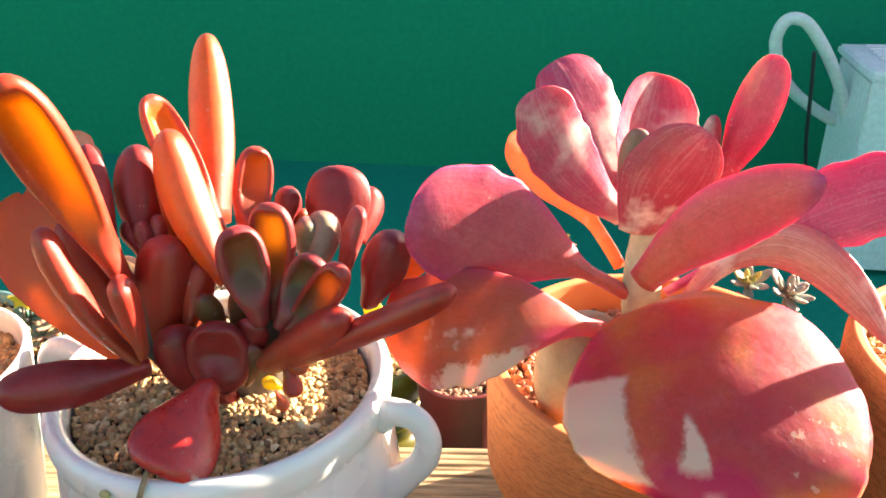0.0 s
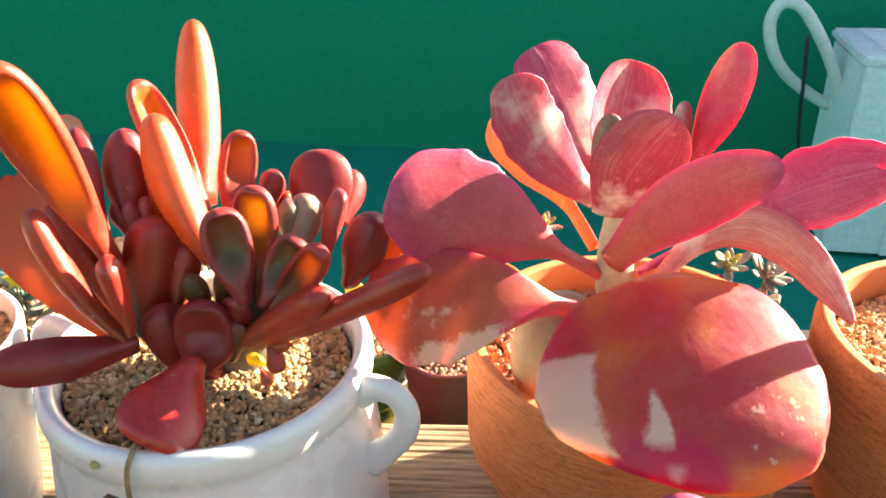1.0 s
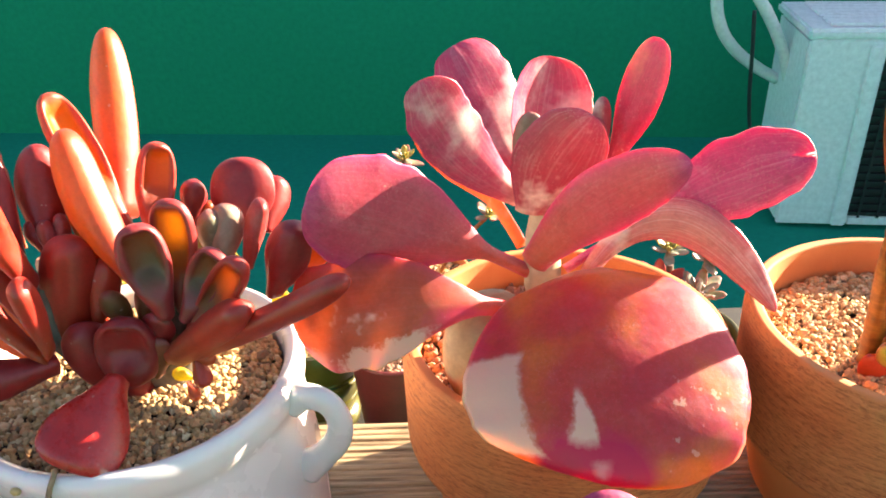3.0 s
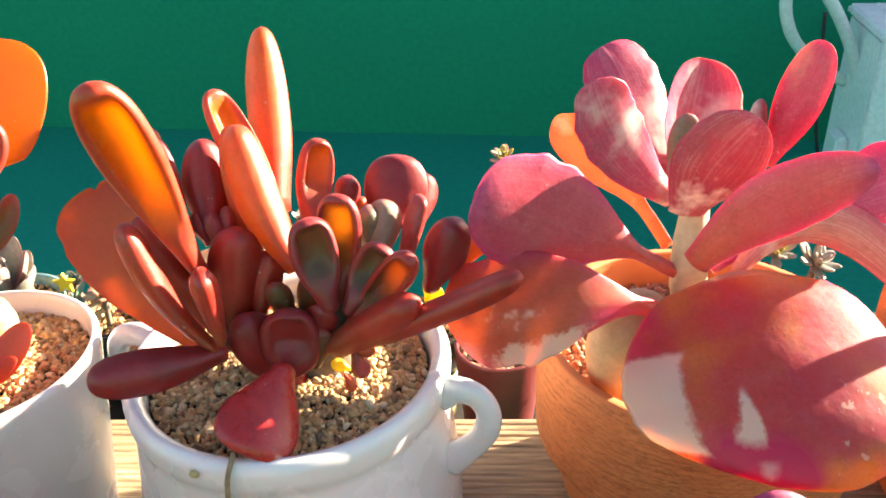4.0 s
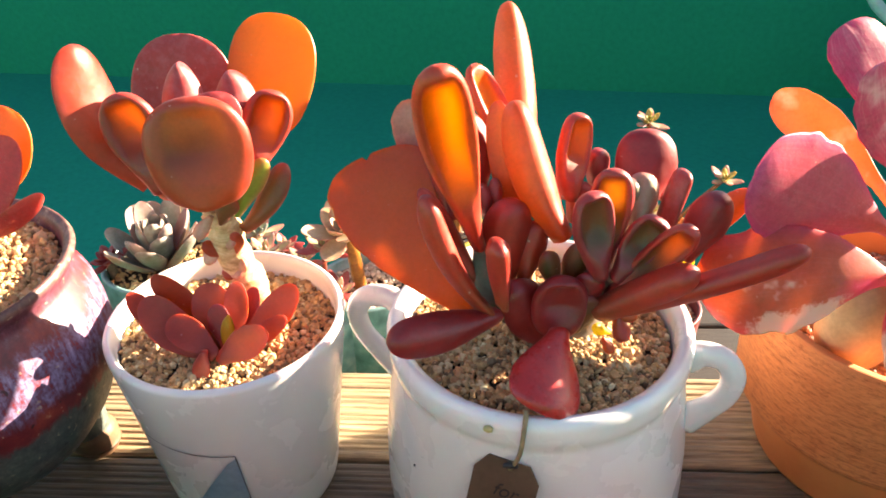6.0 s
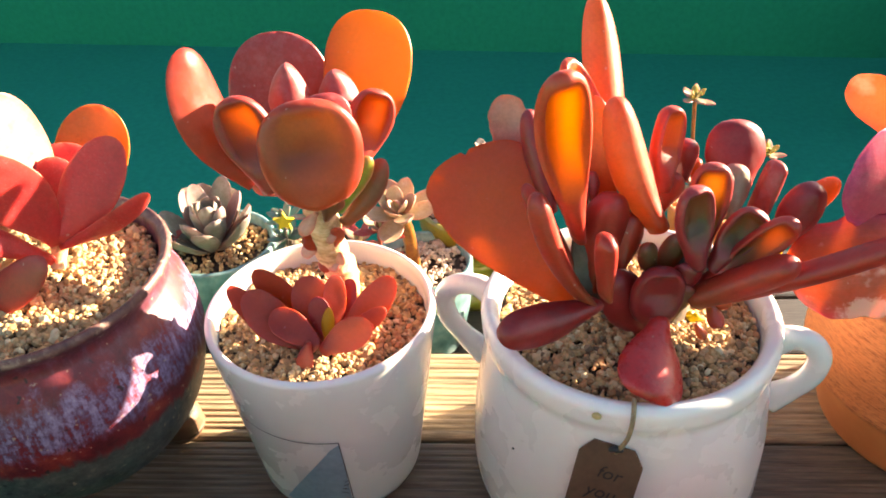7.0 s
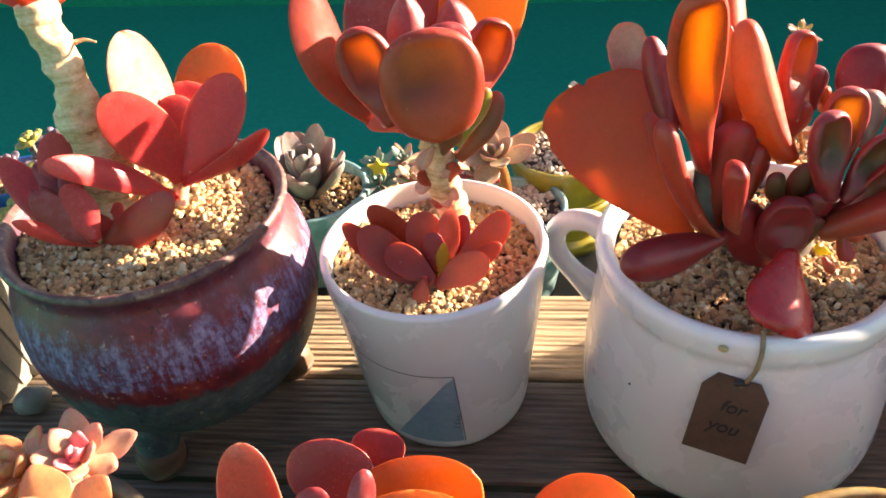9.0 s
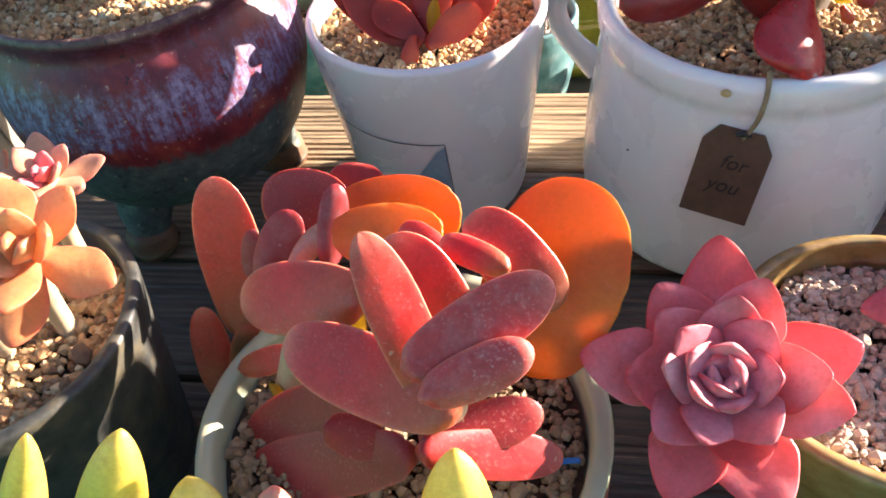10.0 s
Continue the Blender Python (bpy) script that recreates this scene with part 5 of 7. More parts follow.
leaf(paddle, JADE_PAD, (-0.2426, 0.3083, 0.1818), (-0.2260, 0.3138, 0.2078), 0.0112, 0.0070, (0.13, -0.99, 0.11), root=0.5)
leaf(paddle, OLIVE_FLESH, (-0.2481, 0.3061, 0.1801), (-0.2433, 0.3026, 0.1957), 0.0139, 0.0090, (-0.18, -0.96, -0.21))
leaf(paddle, BROWN_FLESH, (-0.2689, 0.3301, 0.1800), (-0.2895, 0.3514, 0.1859), 0.0269, 0.0080, (-0.3, -0.61, 0.73))
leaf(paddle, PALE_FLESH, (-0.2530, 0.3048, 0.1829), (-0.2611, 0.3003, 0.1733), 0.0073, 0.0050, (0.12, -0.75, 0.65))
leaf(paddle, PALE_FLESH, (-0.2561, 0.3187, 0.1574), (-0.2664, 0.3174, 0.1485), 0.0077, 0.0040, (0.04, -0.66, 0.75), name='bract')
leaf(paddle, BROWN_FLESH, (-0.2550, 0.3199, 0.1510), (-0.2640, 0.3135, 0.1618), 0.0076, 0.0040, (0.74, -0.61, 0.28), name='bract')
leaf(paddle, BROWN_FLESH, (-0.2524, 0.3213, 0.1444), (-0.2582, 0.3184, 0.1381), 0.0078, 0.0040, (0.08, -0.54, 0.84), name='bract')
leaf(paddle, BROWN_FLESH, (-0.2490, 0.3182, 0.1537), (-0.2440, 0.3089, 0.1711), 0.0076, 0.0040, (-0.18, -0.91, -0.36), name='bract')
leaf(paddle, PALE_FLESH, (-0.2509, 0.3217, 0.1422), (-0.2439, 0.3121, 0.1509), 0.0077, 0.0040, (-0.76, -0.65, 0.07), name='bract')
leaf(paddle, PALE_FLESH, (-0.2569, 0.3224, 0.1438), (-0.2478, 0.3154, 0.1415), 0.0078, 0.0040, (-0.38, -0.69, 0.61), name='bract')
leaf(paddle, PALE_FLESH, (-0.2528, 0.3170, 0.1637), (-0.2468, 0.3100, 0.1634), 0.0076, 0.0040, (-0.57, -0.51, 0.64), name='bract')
pups = thing("baby_rosette", (-0.262, 0.30, 0.098), "small russet baby rosette in the cup gravel", "succulent")
stem(pups, PALE_BARK, [(-0.2604, 0.2983, 0.0893), (-0.2598, 0.2951, 0.1048)], [0.006, 0.008])
leaf(pups, BROWN_FLESH, (-0.2618, 0.2908, 0.1115), (-0.3056, 0.3100, 0.1355), 0.0138, 0.0050, (0.28, -0.42, 0.86), bend=(-0.0018, -0.0023, -0.0033), root=0.4, peak=0.58, cup=0.3, point=2.2)
leaf(pups, BROWN_FLESH, (-0.2649, 0.2925, 0.1098), (-0.2937, 0.3010, 0.1390), 0.0206, 0.0050, (0.16, -0.79, 0.59), bend=(-0.0012, -0.0013, -0.0019), root=0.4, peak=0.58, cup=0.3, point=2.2)
leaf(pups, BROWN_FLESH, (-0.2592, 0.3043, 0.1039), (-0.2900, 0.3078, 0.1472), 0.0161, 0.0050, (0.01, -0.97, 0.24), bend=(0, 0.001, 0.0015), root=0.4, peak=0.58, cup=0.3, point=2.2)
leaf(pups, BROWN_FLESH, (-0.2592, 0.2968, 0.1094), (-0.2643, 0.3106, 0.1409), 0.0211, 0.0050, (0.04, -0.76, 0.64), root=0.4, peak=0.58, cup=0.3, point=2.2)
leaf(pups, BROWN_FLESH, (-0.2527, 0.2966, 0.1097), (-0.2492, 0.3097, 0.1422), 0.0127, 0.0050, (0.35, -0.83, 0.44), root=0.4, peak=0.58, cup=0.3, point=2.2)
leaf(pups, WINE_FLESH, (-0.2505, 0.2991, 0.1072), (-0.2418, 0.3151, 0.1349), 0.0122, 0.0050, (-0.34, -0.7, 0.63), root=0.4, peak=0.58, cup=0.3, point=2.2)
leaf(pups, BROWN_FLESH, (-0.2509, 0.2965, 0.1098), (-0.2200, 0.3086, 0.1406), 0.0170, 0.0050, (-0.17, -0.85, 0.5), bend=(0.0017, -0.001, -0.0015), root=0.4, peak=0.58, cup=0.3, point=2.2)
leaf(pups, BROWN_FLESH, (-0.2475, 0.2893, 0.1171), (-0.2233, 0.2968, 0.1297), 0.0100, 0.0050, (0.02, -0.74, 0.68), bend=(0, -0.0007, -0.001), root=0.4, peak=0.58, cup=0.3, point=2.2)
leaf(pups, BROWN_FLESH, (-0.2555, 0.2828, 0.1140), (-0.2283, 0.2791, 0.1337), 0.0163, 0.0050, (-0.1, -0.76, 0.64), bend=(0, 0.0006, 0.0009), root=0.4, peak=0.58, cup=0.3, point=2.2)
leaf(pups, BROWN_FLESH, (-0.2575, 0.2844, 0.1151), (-0.2818, 0.2925, 0.1299), 0.0160, 0.0050, (-0.04, -0.7, 0.72), bend=(0, 0.001, 0.0014), root=0.4, peak=0.58, cup=0.3, point=2.2)
leaf(pups, BROWN_FLESH, (-0.2618, 0.2820, 0.1206), (-0.2655, 0.2765, 0.1052), 0.0089, 0.0050, (0.13, -0.38, 0.92), root=0.4, peak=0.58, cup=0.3, point=2.2)
leaf(pups, WINE_FLESH, (-0.2564, 0.2940, 0.1142), (-0.2581, 0.3005, 0.1352), 0.0113, 0.0050, (0.06, -0.87, 0.49), root=0.4, peak=0.58, cup=0.3, point=2.2)
leaf(pups, YELLOW_GREEN, (-0.2551, 0.2927, 0.1117), (-0.2519, 0.2967, 0.1312), 0.0067, 0.0050, (0.15, -0.92, 0.36), root=0.4, peak=0.58, cup=0.3, point=1.7)

# ---- red-leaved plant in the glazed planter ----
trunked = thing("tree_kalanchoe", (-0.412, 0.318, 0.115), "tall red-leaved succulent with a pale peeling trunk in the glazed planter", "succulent")
stem(trunked, PALE_BARK, [(-0.4210, 0.3030, 0.1400), (-0.4212, 0.3040, 0.1700), (-0.4188, 0.3040, 0.1860), (-0.4203, 0.3050, 0.2057), (-0.4214, 0.3070, 0.2253), (-0.4240, 0.3090, 0.2448), (-0.4254, 0.3110, 0.2617)], [0.0112, 0.0114, 0.0105, 0.0094, 0.0087, 0.0080, 0.0082], 'trunk', "pale peeling trunk", rough=0.50, rings=0.08, ring_step=0.011, n=18, steps=14)
leaf(trunked, GOLD_SHEET, (-0.4211, 0.3060, 0.2655), (-0.4183, 0.2900, 0.3379), 0.0411, 0.0070, (0.89, -0.44, -0.15), bend=(0, 0.0008, 0.0011), root=0.4, peak=0.52, point=2.2, cup=0.12)
leaf(trunked, GOLD_SHEET, (-0.4233, 0.3156, 0.2612), (-0.3935, 0.3339, 0.3166), 0.0333, 0.0070, (0.44, -0.9, -0.02), bend=(0.0038, -0.0019, -0.0029), root=0.4, peak=0.52, point=2.2, cup=0.12)
leaf(trunked, SCARLET_FLESH, (-0.4375, 0.3239, 0.2580), (-0.4802, 0.3350, 0.3116), 0.0276, 0.0080, (0.41, -0.83, 0.38), bend=(-0.004, -0.002, -0.0027), root=0.4, peak=0.52, point=2.2, cup=0.12)
leaf(trunked, SCARLET_FLESH, (-0.4318, 0.3286, 0.2558), (-0.4046, 0.3596, 0.3166), 0.0354, 0.0070, (0.32, -0.92, 0.23), root=0.4, peak=0.52, point=2.2, cup=0.12)
leaf(trunked, AMBER_SHEET, (-0.4347, 0.3287, 0.2554), (-0.4299, 0.3498, 0.3234), 0.0299, 0.0070, (0.38, -0.91, 0.17), root=0.4, peak=0.52, point=2.2, cup=0.12)
leaf(trunked, SCARLET_FLESH, (-0.4404, 0.3341, 0.2529), (-0.4692, 0.3650, 0.3138), 0.0283, 0.0070, (0.36, -0.8, 0.48), root=0.4, peak=0.52, point=2.2, cup=0.12)
stem(trunked, PALE_BARK, [(-0.3886, 0.3067, 0.1521), (-0.3873, 0.3111, 0.1599), (-0.3858, 0.3151, 0.1680)], [0.0035, 0.0040, 0.0057], 'branch', "short pale branch")
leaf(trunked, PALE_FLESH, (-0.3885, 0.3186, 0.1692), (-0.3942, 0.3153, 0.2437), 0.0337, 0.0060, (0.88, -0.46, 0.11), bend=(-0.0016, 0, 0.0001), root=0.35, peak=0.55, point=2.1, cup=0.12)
leaf(trunked, GOLD_SHEET, (-0.3803, 0.3315, 0.1705), (-0.3650, 0.3551, 0.2185), 0.0361, 0.0060, (0.1, -0.99, 0.09), root=0.35, peak=0.55, point=2.1, cup=0.12)
leaf(trunked, SCARLET_FLESH, (-0.3832, 0.3075, 0.1683), (-0.4000, 0.2902, 0.2229), 0.0295, 0.0060, (0.69, -0.71, -0.11), bend=(0.0016, 0.0012, 0.0017), root=0.35, peak=0.55, point=2.1, cup=0.12)
leaf(trunked, SCARLET_FLESH, (-0.3829, 0.3076, 0.1693), (-0.3504, 0.3279, 0.2141), 0.0285, 0.0060, (-0.03, -0.98, 0.2), bend=(0.0011, -0.0009, -0.0014), root=0.35, peak=0.55, point=2.1, cup=0.12)
leaf(trunked, WINE_FLESH, (-0.3820, 0.3142, 0.1797), (-0.3958, 0.3188, 0.2063), 0.0203, 0.0060, (0.46, -0.86, 0.23), root=0.35, peak=0.55, point=2.1, cup=0.12)
leaf(trunked, SCARLET_FLESH, (-0.3798, 0.3241, 0.1796), (-0.3814, 0.3358, 0.2080), 0.0306, 0.0060, (0.28, -0.95, 0.16), root=0.35, peak=0.55, point=2.1, cup=0.12)
leaf(trunked, SCARLET_FLESH, (-0.3820, 0.3142, 0.1797), (-0.3818, 0.3240, 0.2066), 0.0219, 0.0060, (0.28, -0.96, 0.09), root=0.35, peak=0.55, point=2.1, cup=0.12)
leaf(trunked, SCARLET_FLESH, (-0.3827, 0.3073, 0.1658), (-0.3340, 0.3112, 0.1926), 0.0127, 0.0060, (0.22, -0.91, -0.35), bend=(0.0027, -0.0012, -0.0019), root=0.35, peak=0.55, point=2.1, cup=0.12)
leaf(trunked, SCARLET_FLESH, (-0.3881, 0.3036, 0.1591), (-0.4241, 0.2660, 0.2040), 0.0152, 0.0060, (0.87, -0.35, 0.34), bend=(0.0001, 0.0018, 0.0026), root=0.35, peak=0.55, point=2.1, cup=0.12)
leaf(trunked, RED_FLESH, (-0.4270, 0.2845, 0.1439), (-0.3771, 0.2815, 0.1761), 0.0201, 0.0060, (-0.19, -0.89, 0.41), bend=(0.0016, -0.0015, -0.0023), root=0.35, peak=0.55, point=2.1, cup=0.12)
leaf(trunked, SCARLET_FLESH, (-0.4278, 0.2825, 0.1492), (-0.4624, 0.2917, 0.1937), 0.0192, 0.0060, (0.49, -0.74, 0.46), bend=(-0.0016, -0.0009, -0.0013), root=0.35, peak=0.52, point=1.9, cup=0.12)
leaf(trunked, SCARLET_FLESH, (-0.4317, 0.2900, 0.1514), (-0.4395, 0.3028, 0.2002), 0.0248, 0.0060, (0.45, -0.85, 0.26), root=0.35, peak=0.52, point=1.9, cup=0.12)
leaf(trunked, PLUM_FLESH, (-0.4265, 0.2842, 0.1537), (-0.4496, 0.2957, 0.1874), 0.0124, 0.0060, (0.45, -0.76, 0.47), root=0.35, peak=0.52, point=1.9, cup=0.12)
leaf(trunked, SCARLET_FLESH, (-0.4246, 0.2791, 0.1489), (-0.4431, 0.2554, 0.1811), 0.0088, 0.0060, (0.9, -0.41, 0.17), bend=(0, -0.0003, -0.0004), root=0.35, peak=0.52, point=1.9, cup=0.12)
leaf(trunked, PLUM_FLESH, (-0.4212, 0.2748, 0.1546), (-0.4380, 0.2703, 0.1880), 0.0166, 0.0060, (0.69, -0.7, 0.17), bend=(-0.0006, -0.0009, -0.0013), root=0.35, peak=0.52, point=1.9, cup=0.12)
leaf(trunked, SCARLET_FLESH, (-0.4189, 0.2726, 0.1565), (-0.4268, 0.2797, 0.1849), 0.0172, 0.0060, (0.49, -0.83, 0.25), root=0.35, peak=0.52, point=1.9, cup=0.12)
leaf(trunked, PLUM_FLESH, (-0.4231, 0.2774, 0.1625), (-0.4419, 0.2822, 0.1826), 0.0068, 0.0060, (0.48, -0.74, 0.48), root=0.35, peak=0.52, point=1.9, cup=0.12)
leaf(trunked, PLUM_FLESH, (-0.4219, 0.2780, 0.1599), (-0.4349, 0.2899, 0.1831), 0.0090, 0.0060, (0.41, -0.76, 0.5), root=0.35, peak=0.52, point=1.9, cup=0.12)
leaf(trunked, SCARLET_FLESH, (-0.4281, 0.2857, 0.1433), (-0.4133, 0.2952, 0.1628), 0.0122, 0.0060, (0.2, -0.87, 0.46), root=0.35, peak=0.52, point=1.9, cup=0.12)
leaf(trunked, YELLOW_GREEN, (-0.4185, 0.3012, 0.1426), (-0.4217, 0.3032, 0.1565), 0.0097, 0.0060, (0.45, -0.86, 0.25), root=0.35, peak=0.52, point=1.9, cup=0.12)
leaf(trunked, YELLOW_GREEN, (-0.4170, 0.3028, 0.1449), (-0.4048, 0.3011, 0.1573), 0.0086, 0.0060, (-0.2, -0.96, 0.2), root=0.35, peak=0.52, point=1.9, cup=0.12)
stem(trunked, PALE_BARK, [(-0.4260, 0.2848, 0.1386), (-0.4253, 0.2821, 0.1468), (-0.4252, 0.2830, 0.1536)], [0.0025, 0.0027, 0.0030], 'branch', "short pale branch")
stem(trunked, PALE_BARK, [(-0.4161, 0.3126, 0.2409), (-0.4090, 0.3108, 0.2428), (-0.4028, 0.3091, 0.2423)], [0.0011, 0.0008, 0.0004], 'twig')

# ---- pink broad-leaved plant in the terracotta pot ----
pinky = thing("pink_kalanchoe", (0.092, 0.322, 0.09), "pink and cream broad-leaved succulent in the terracotta pot", "succulent")
stem(pinky, PALE_STEM, [(0.0923, 0.3219, 0.0801), (0.0925, 0.3219, 0.1102), (0.0912, 0.3225, 0.1400), (0.0897, 0.3250, 0.1648), (0.0906, 0.3284, 0.1845)], [0.0105, 0.0095, 0.0085, 0.008, 0.006], rough=0.12, rings=0.06, ring_step=0.012)
leaf(pinky, PINK_FLESH, (0.0873, 0.3222, 0.1499), (-0.0121, 0.2911, 0.2075), 0.0500, 0.0060, (0.2, -0.95, 0.2), bend=(-0.0020, 0.0050, 0.0035), root=0.13, neck=0.20, peak=0.68, point=2.8, wavy=0.09, cup=-0.06)
leaf(pinky, PINK_EDGED, (0.0856, 0.3138, 0.1321), (-0.0232, 0.2987, 0.1398), 0.0500, 0.0050, (0.05, -0.85, 0.5), bend=(-0.0001, -0.0187, 0.0238), root=0.16, neck=0.22, peak=0.72, point=3.0, wavy=0.12, cup=-0.05)
leaf(pinky, PINK_FRONT, (0.1061, 0.3007, 0.1620), (0.1004, 0.2225, 0.1156), 0.1142, 0.0060, (-0.1, -0.78, 0.62), bend=(0.0016, -0.0125, 0.0012), root=0.34, disc=True, peak=0.46, point=2.3, wavy=0.05, cup=-0.16)
stem(pinky, PALE_STEM, [(0.0915, 0.3178, 0.1252), (0.0935, 0.3077, 0.1385), (0.0958, 0.2928, 0.1437)], [0.0055, 0.005, 0.005], "stalk", flat=0.6)
leaf(pinky, PINK_FLESH, (0.0791, 0.2836, 0.1798), (0.1281, 0.2533, 0.2351), 0.0265, 0.0060, (-0.36, -0.91, 0.2), bend=(-0.0028, 0.0024, 0.0041), root=0.45, peak=0.55, point=2.0, wavy=0.03)
leaf(pinky, PINK_GLOW, (0.1006, 0.3223, 0.1525), (0.2110, 0.3256, 0.2044), 0.0375, 0.0050, (-0.04, -0.92, 0.4), bend=(0.0055, 0.0039, 0.0077), root=0.12, neck=0.2, peak=0.66, point=2.2, wavy=0.07, notch=0.09)
leaf(pinky, PALE_PINK, (0.1100, 0.3181, 0.1525), (0.1917, 0.2957, 0.1415), 0.0220, 0.0080, (-0.19, -0.96, 0.19), bend=(0, 0.0156, 0.0289), root=0.35, peak=0.55, point=1.8, wavy=0.04)
leaf(pinky, PINK_UPPER, (0.0789, 0.3273, 0.1886), (0.0362, 0.3067, 0.2509), 0.0285, 0.0060, (0.2, -0.95, 0.2), bend=(-0.0043, -0.0013, -0.0028), root=0.35, peak=0.66, point=2.8, wavy=0.09)
leaf(pinky, PINK_UPPER, (0.0824, 0.3458, 0.1867), (0.0537, 0.3850, 0.2425), 0.0370, 0.0060, (0.2, -0.8, 0.55), bend=(0.0002, 0.0025, 0.0047), root=0.35, peak=0.66, point=2.8, wavy=0.08)
leaf(pinky, PINK_UPPER, (0.0894, 0.3430, 0.1835), (0.0987, 0.3661, 0.2408), 0.0458, 0.0050, (0.42, -0.86, 0.3), root=0.45, peak=0.58, point=2.3, wavy=0.04, cup=0.4)
leaf(pinky, SHEET_PINK, (0.1219, 0.3340, 0.2013), (0.1371, 0.3320, 0.2570), 0.0248, 0.0050, (-0.8, -0.49, 0.36), bend=(0, -0.0005, -0.0009), root=0.35, peak=0.6, point=2.3, wavy=0.03)
leaf(pinky, PINK_DEEP, (0.0848, 0.3207, 0.1842), (0.1057, 0.3090, 0.2328), 0.0391, 0.0060, (0.1, -0.92, 0.36), bend=(-0.0033, 0.0002, 0), root=0.45, peak=0.55, point=2.1, wavy=0.03)
leaf(pinky, GREY_GREEN, (0.0802, 0.3322, 0.1959), (0.0844, 0.3345, 0.2260), 0.0133, 0.0060, (-0.03, -0.99, 0.1), root=0.5)
leaf(pinky, PINK_DEEP, (0.1155, 0.3352, 0.1971), (0.1158, 0.3375, 0.2306), 0.0110, 0.0060, (0.34, -0.93, 0.16), root=0.5)
leaf(pinky, PINK_DEEP, (0.1098, 0.3270, 0.1999), (0.1087, 0.3282, 0.2250), 0.0171, 0.0060, (0.29, -0.95, 0.13), root=0.5)
leaf(pinky, AMBER_PINK, (0.0813, 0.3324, 0.1610), (0.0332, 0.4050, 0.1949), 0.0270, 0.0060, (-0.74, -0.61, 0.27), bend=(0.0027, 0.0027, 0.0054), root=0.25, neck=0.2, peak=0.68, point=2.6, wavy=0.05, cup=0.12)
leaf(pinky, PINK_FLESH, (0.1025, 0.3179, 0.1432), (0.1084, 0.3123, 0.1553), 0.0055, 0.0040, (-0.68, -0.73, -0.06), name='bract')
stone = alone("pebble", mesh_of("pebble", *lathe([(0.0, 0.0)] + [(0.0245 * math.sin(math.pi * k / 16) ** 0.85, 0.0325 * (1 - math.cos(math.pi * k / 16))) for k in range(1, 16)] + [(0.001, 0.065)], (0, 0, 0), 40, 0.08, 9, 0.8, 0.3), STONE), "smooth beige river stone lying on the gravel", "stone")
stone.matrix_world = Matrix.Translation((0.0675, 0.316, 0.0825)) @ Euler((radians(6), radians(-5), radians(10))).to_matrix().to_4x4()

# ---- bare-stemmed plant in the wide terracotta pot ----
bare = thing("stem_succulent", (0.268, 0.313, 0.105), "brown ringed succulent stems with few green leaves in terracotta", "succulent")
thick_stem = stem(bare, BARK, [(0.2533, 0.3120, 0.0925), (0.2520, 0.3110, 0.1135), (0.2469, 0.3070, 0.1563), (0.2435, 0.3030, 0.1970), (0.2404, 0.2990, 0.2399), (0.2377, 0.2950, 0.2813), (0.2365, 0.2920, 0.3099)], [0.0056, 0.0057, 0.0056, 0.0058, 0.0069, 0.0072, 0.0070], 'stem', "thick brown ringed stem", rough=0.06, rings=0.06, ring_step=0.011, n=20, steps=16)
thin_stem = stem(bare, BARK, [(0.2438, 0.3060, 0.1769), (0.2373, 0.3040, 0.1968), (0.2285, 0.3010, 0.2208), (0.2235, 0.2990, 0.2472), (0.2196, 0.2970, 0.2691)], [0.0035, 0.0036, 0.0038, 0.0039, 0.0037], 'stem', "thin brown ringed stem", rough=0.05, rings=0.04, ring_step=0.013, steps=14)
stem(bare, BARK, [(0.2499, 0.3060, 0.1654), (0.2591, 0.3090, 0.1428), (0.2697, 0.3110, 0.1207)], [0.0025, 0.0031, 0.0059], 'stem')
stem(bare, BARK, [(0.2620, 0.3090, 0.1111), (0.2757, 0.3130, 0.1191), (0.2930, 0.3180, 0.1262), (0.3051, 0.3250, 0.1587), (0.3097, 0.3300, 0.1823)], [0.0038, 0.0062, 0.0057, 0.0045, 0.0039], 'stem', "dark woody branch", rough=0.25)
stem(bare, WINE_STEM, [(0.2846, 0.3090, 0.1051), (0.2910, 0.3050, 0.1190), (0.2932, 0.3020, 0.1365)], [0.0041, 0.0040, 0.0034], 'stem')
stem(thick_stem, SCAR, [(0.2374, 0.2896, 0.2648), (0.2419, 0.2920, 0.2640), (0.2462, 0.2940, 0.2634)], [0.0002, 0.0005, 0.0002], 'leaf_scar', n=6, steps=4)
stem(thick_stem, SCAR, [(0.2333, 0.2910, 0.2540), (0.2368, 0.2905, 0.2541), (0.2413, 0.2923, 0.2534)], [0.0002, 0.0005, 0.0002], 'leaf_scar', n=6, steps=4)
stem(thick_stem, SCAR, [(0.2305, 0.2942, 0.2617), (0.2313, 0.2916, 0.2623), (0.2327, 0.2901, 0.2627)], [0.0002, 0.0005, 0.0002], 'leaf_scar', n=6, steps=4)
stem(thick_stem, SCAR, [(0.2329, 0.2937, 0.2425), (0.2349, 0.2919, 0.2431), (0.2376, 0.2917, 0.2430)], [0.0002, 0.0005, 0.0002], 'leaf_scar', n=6, steps=4)
stem(thick_stem, SCAR, [(0.2304, 0.2967, 0.2369), (0.2330, 0.2966, 0.2368), (0.2341, 0.2933, 0.2379)], [0.0002, 0.0006, 0.0002], 'leaf_scar', n=6, steps=4)
stem(thick_stem, SCAR, [(0.2387, 0.2927, 0.2357), (0.2417, 0.2938, 0.2353), (0.2458, 0.2969, 0.2340)], [0.0002, 0.0006, 0.0002], 'leaf_scar', n=6, steps=4)
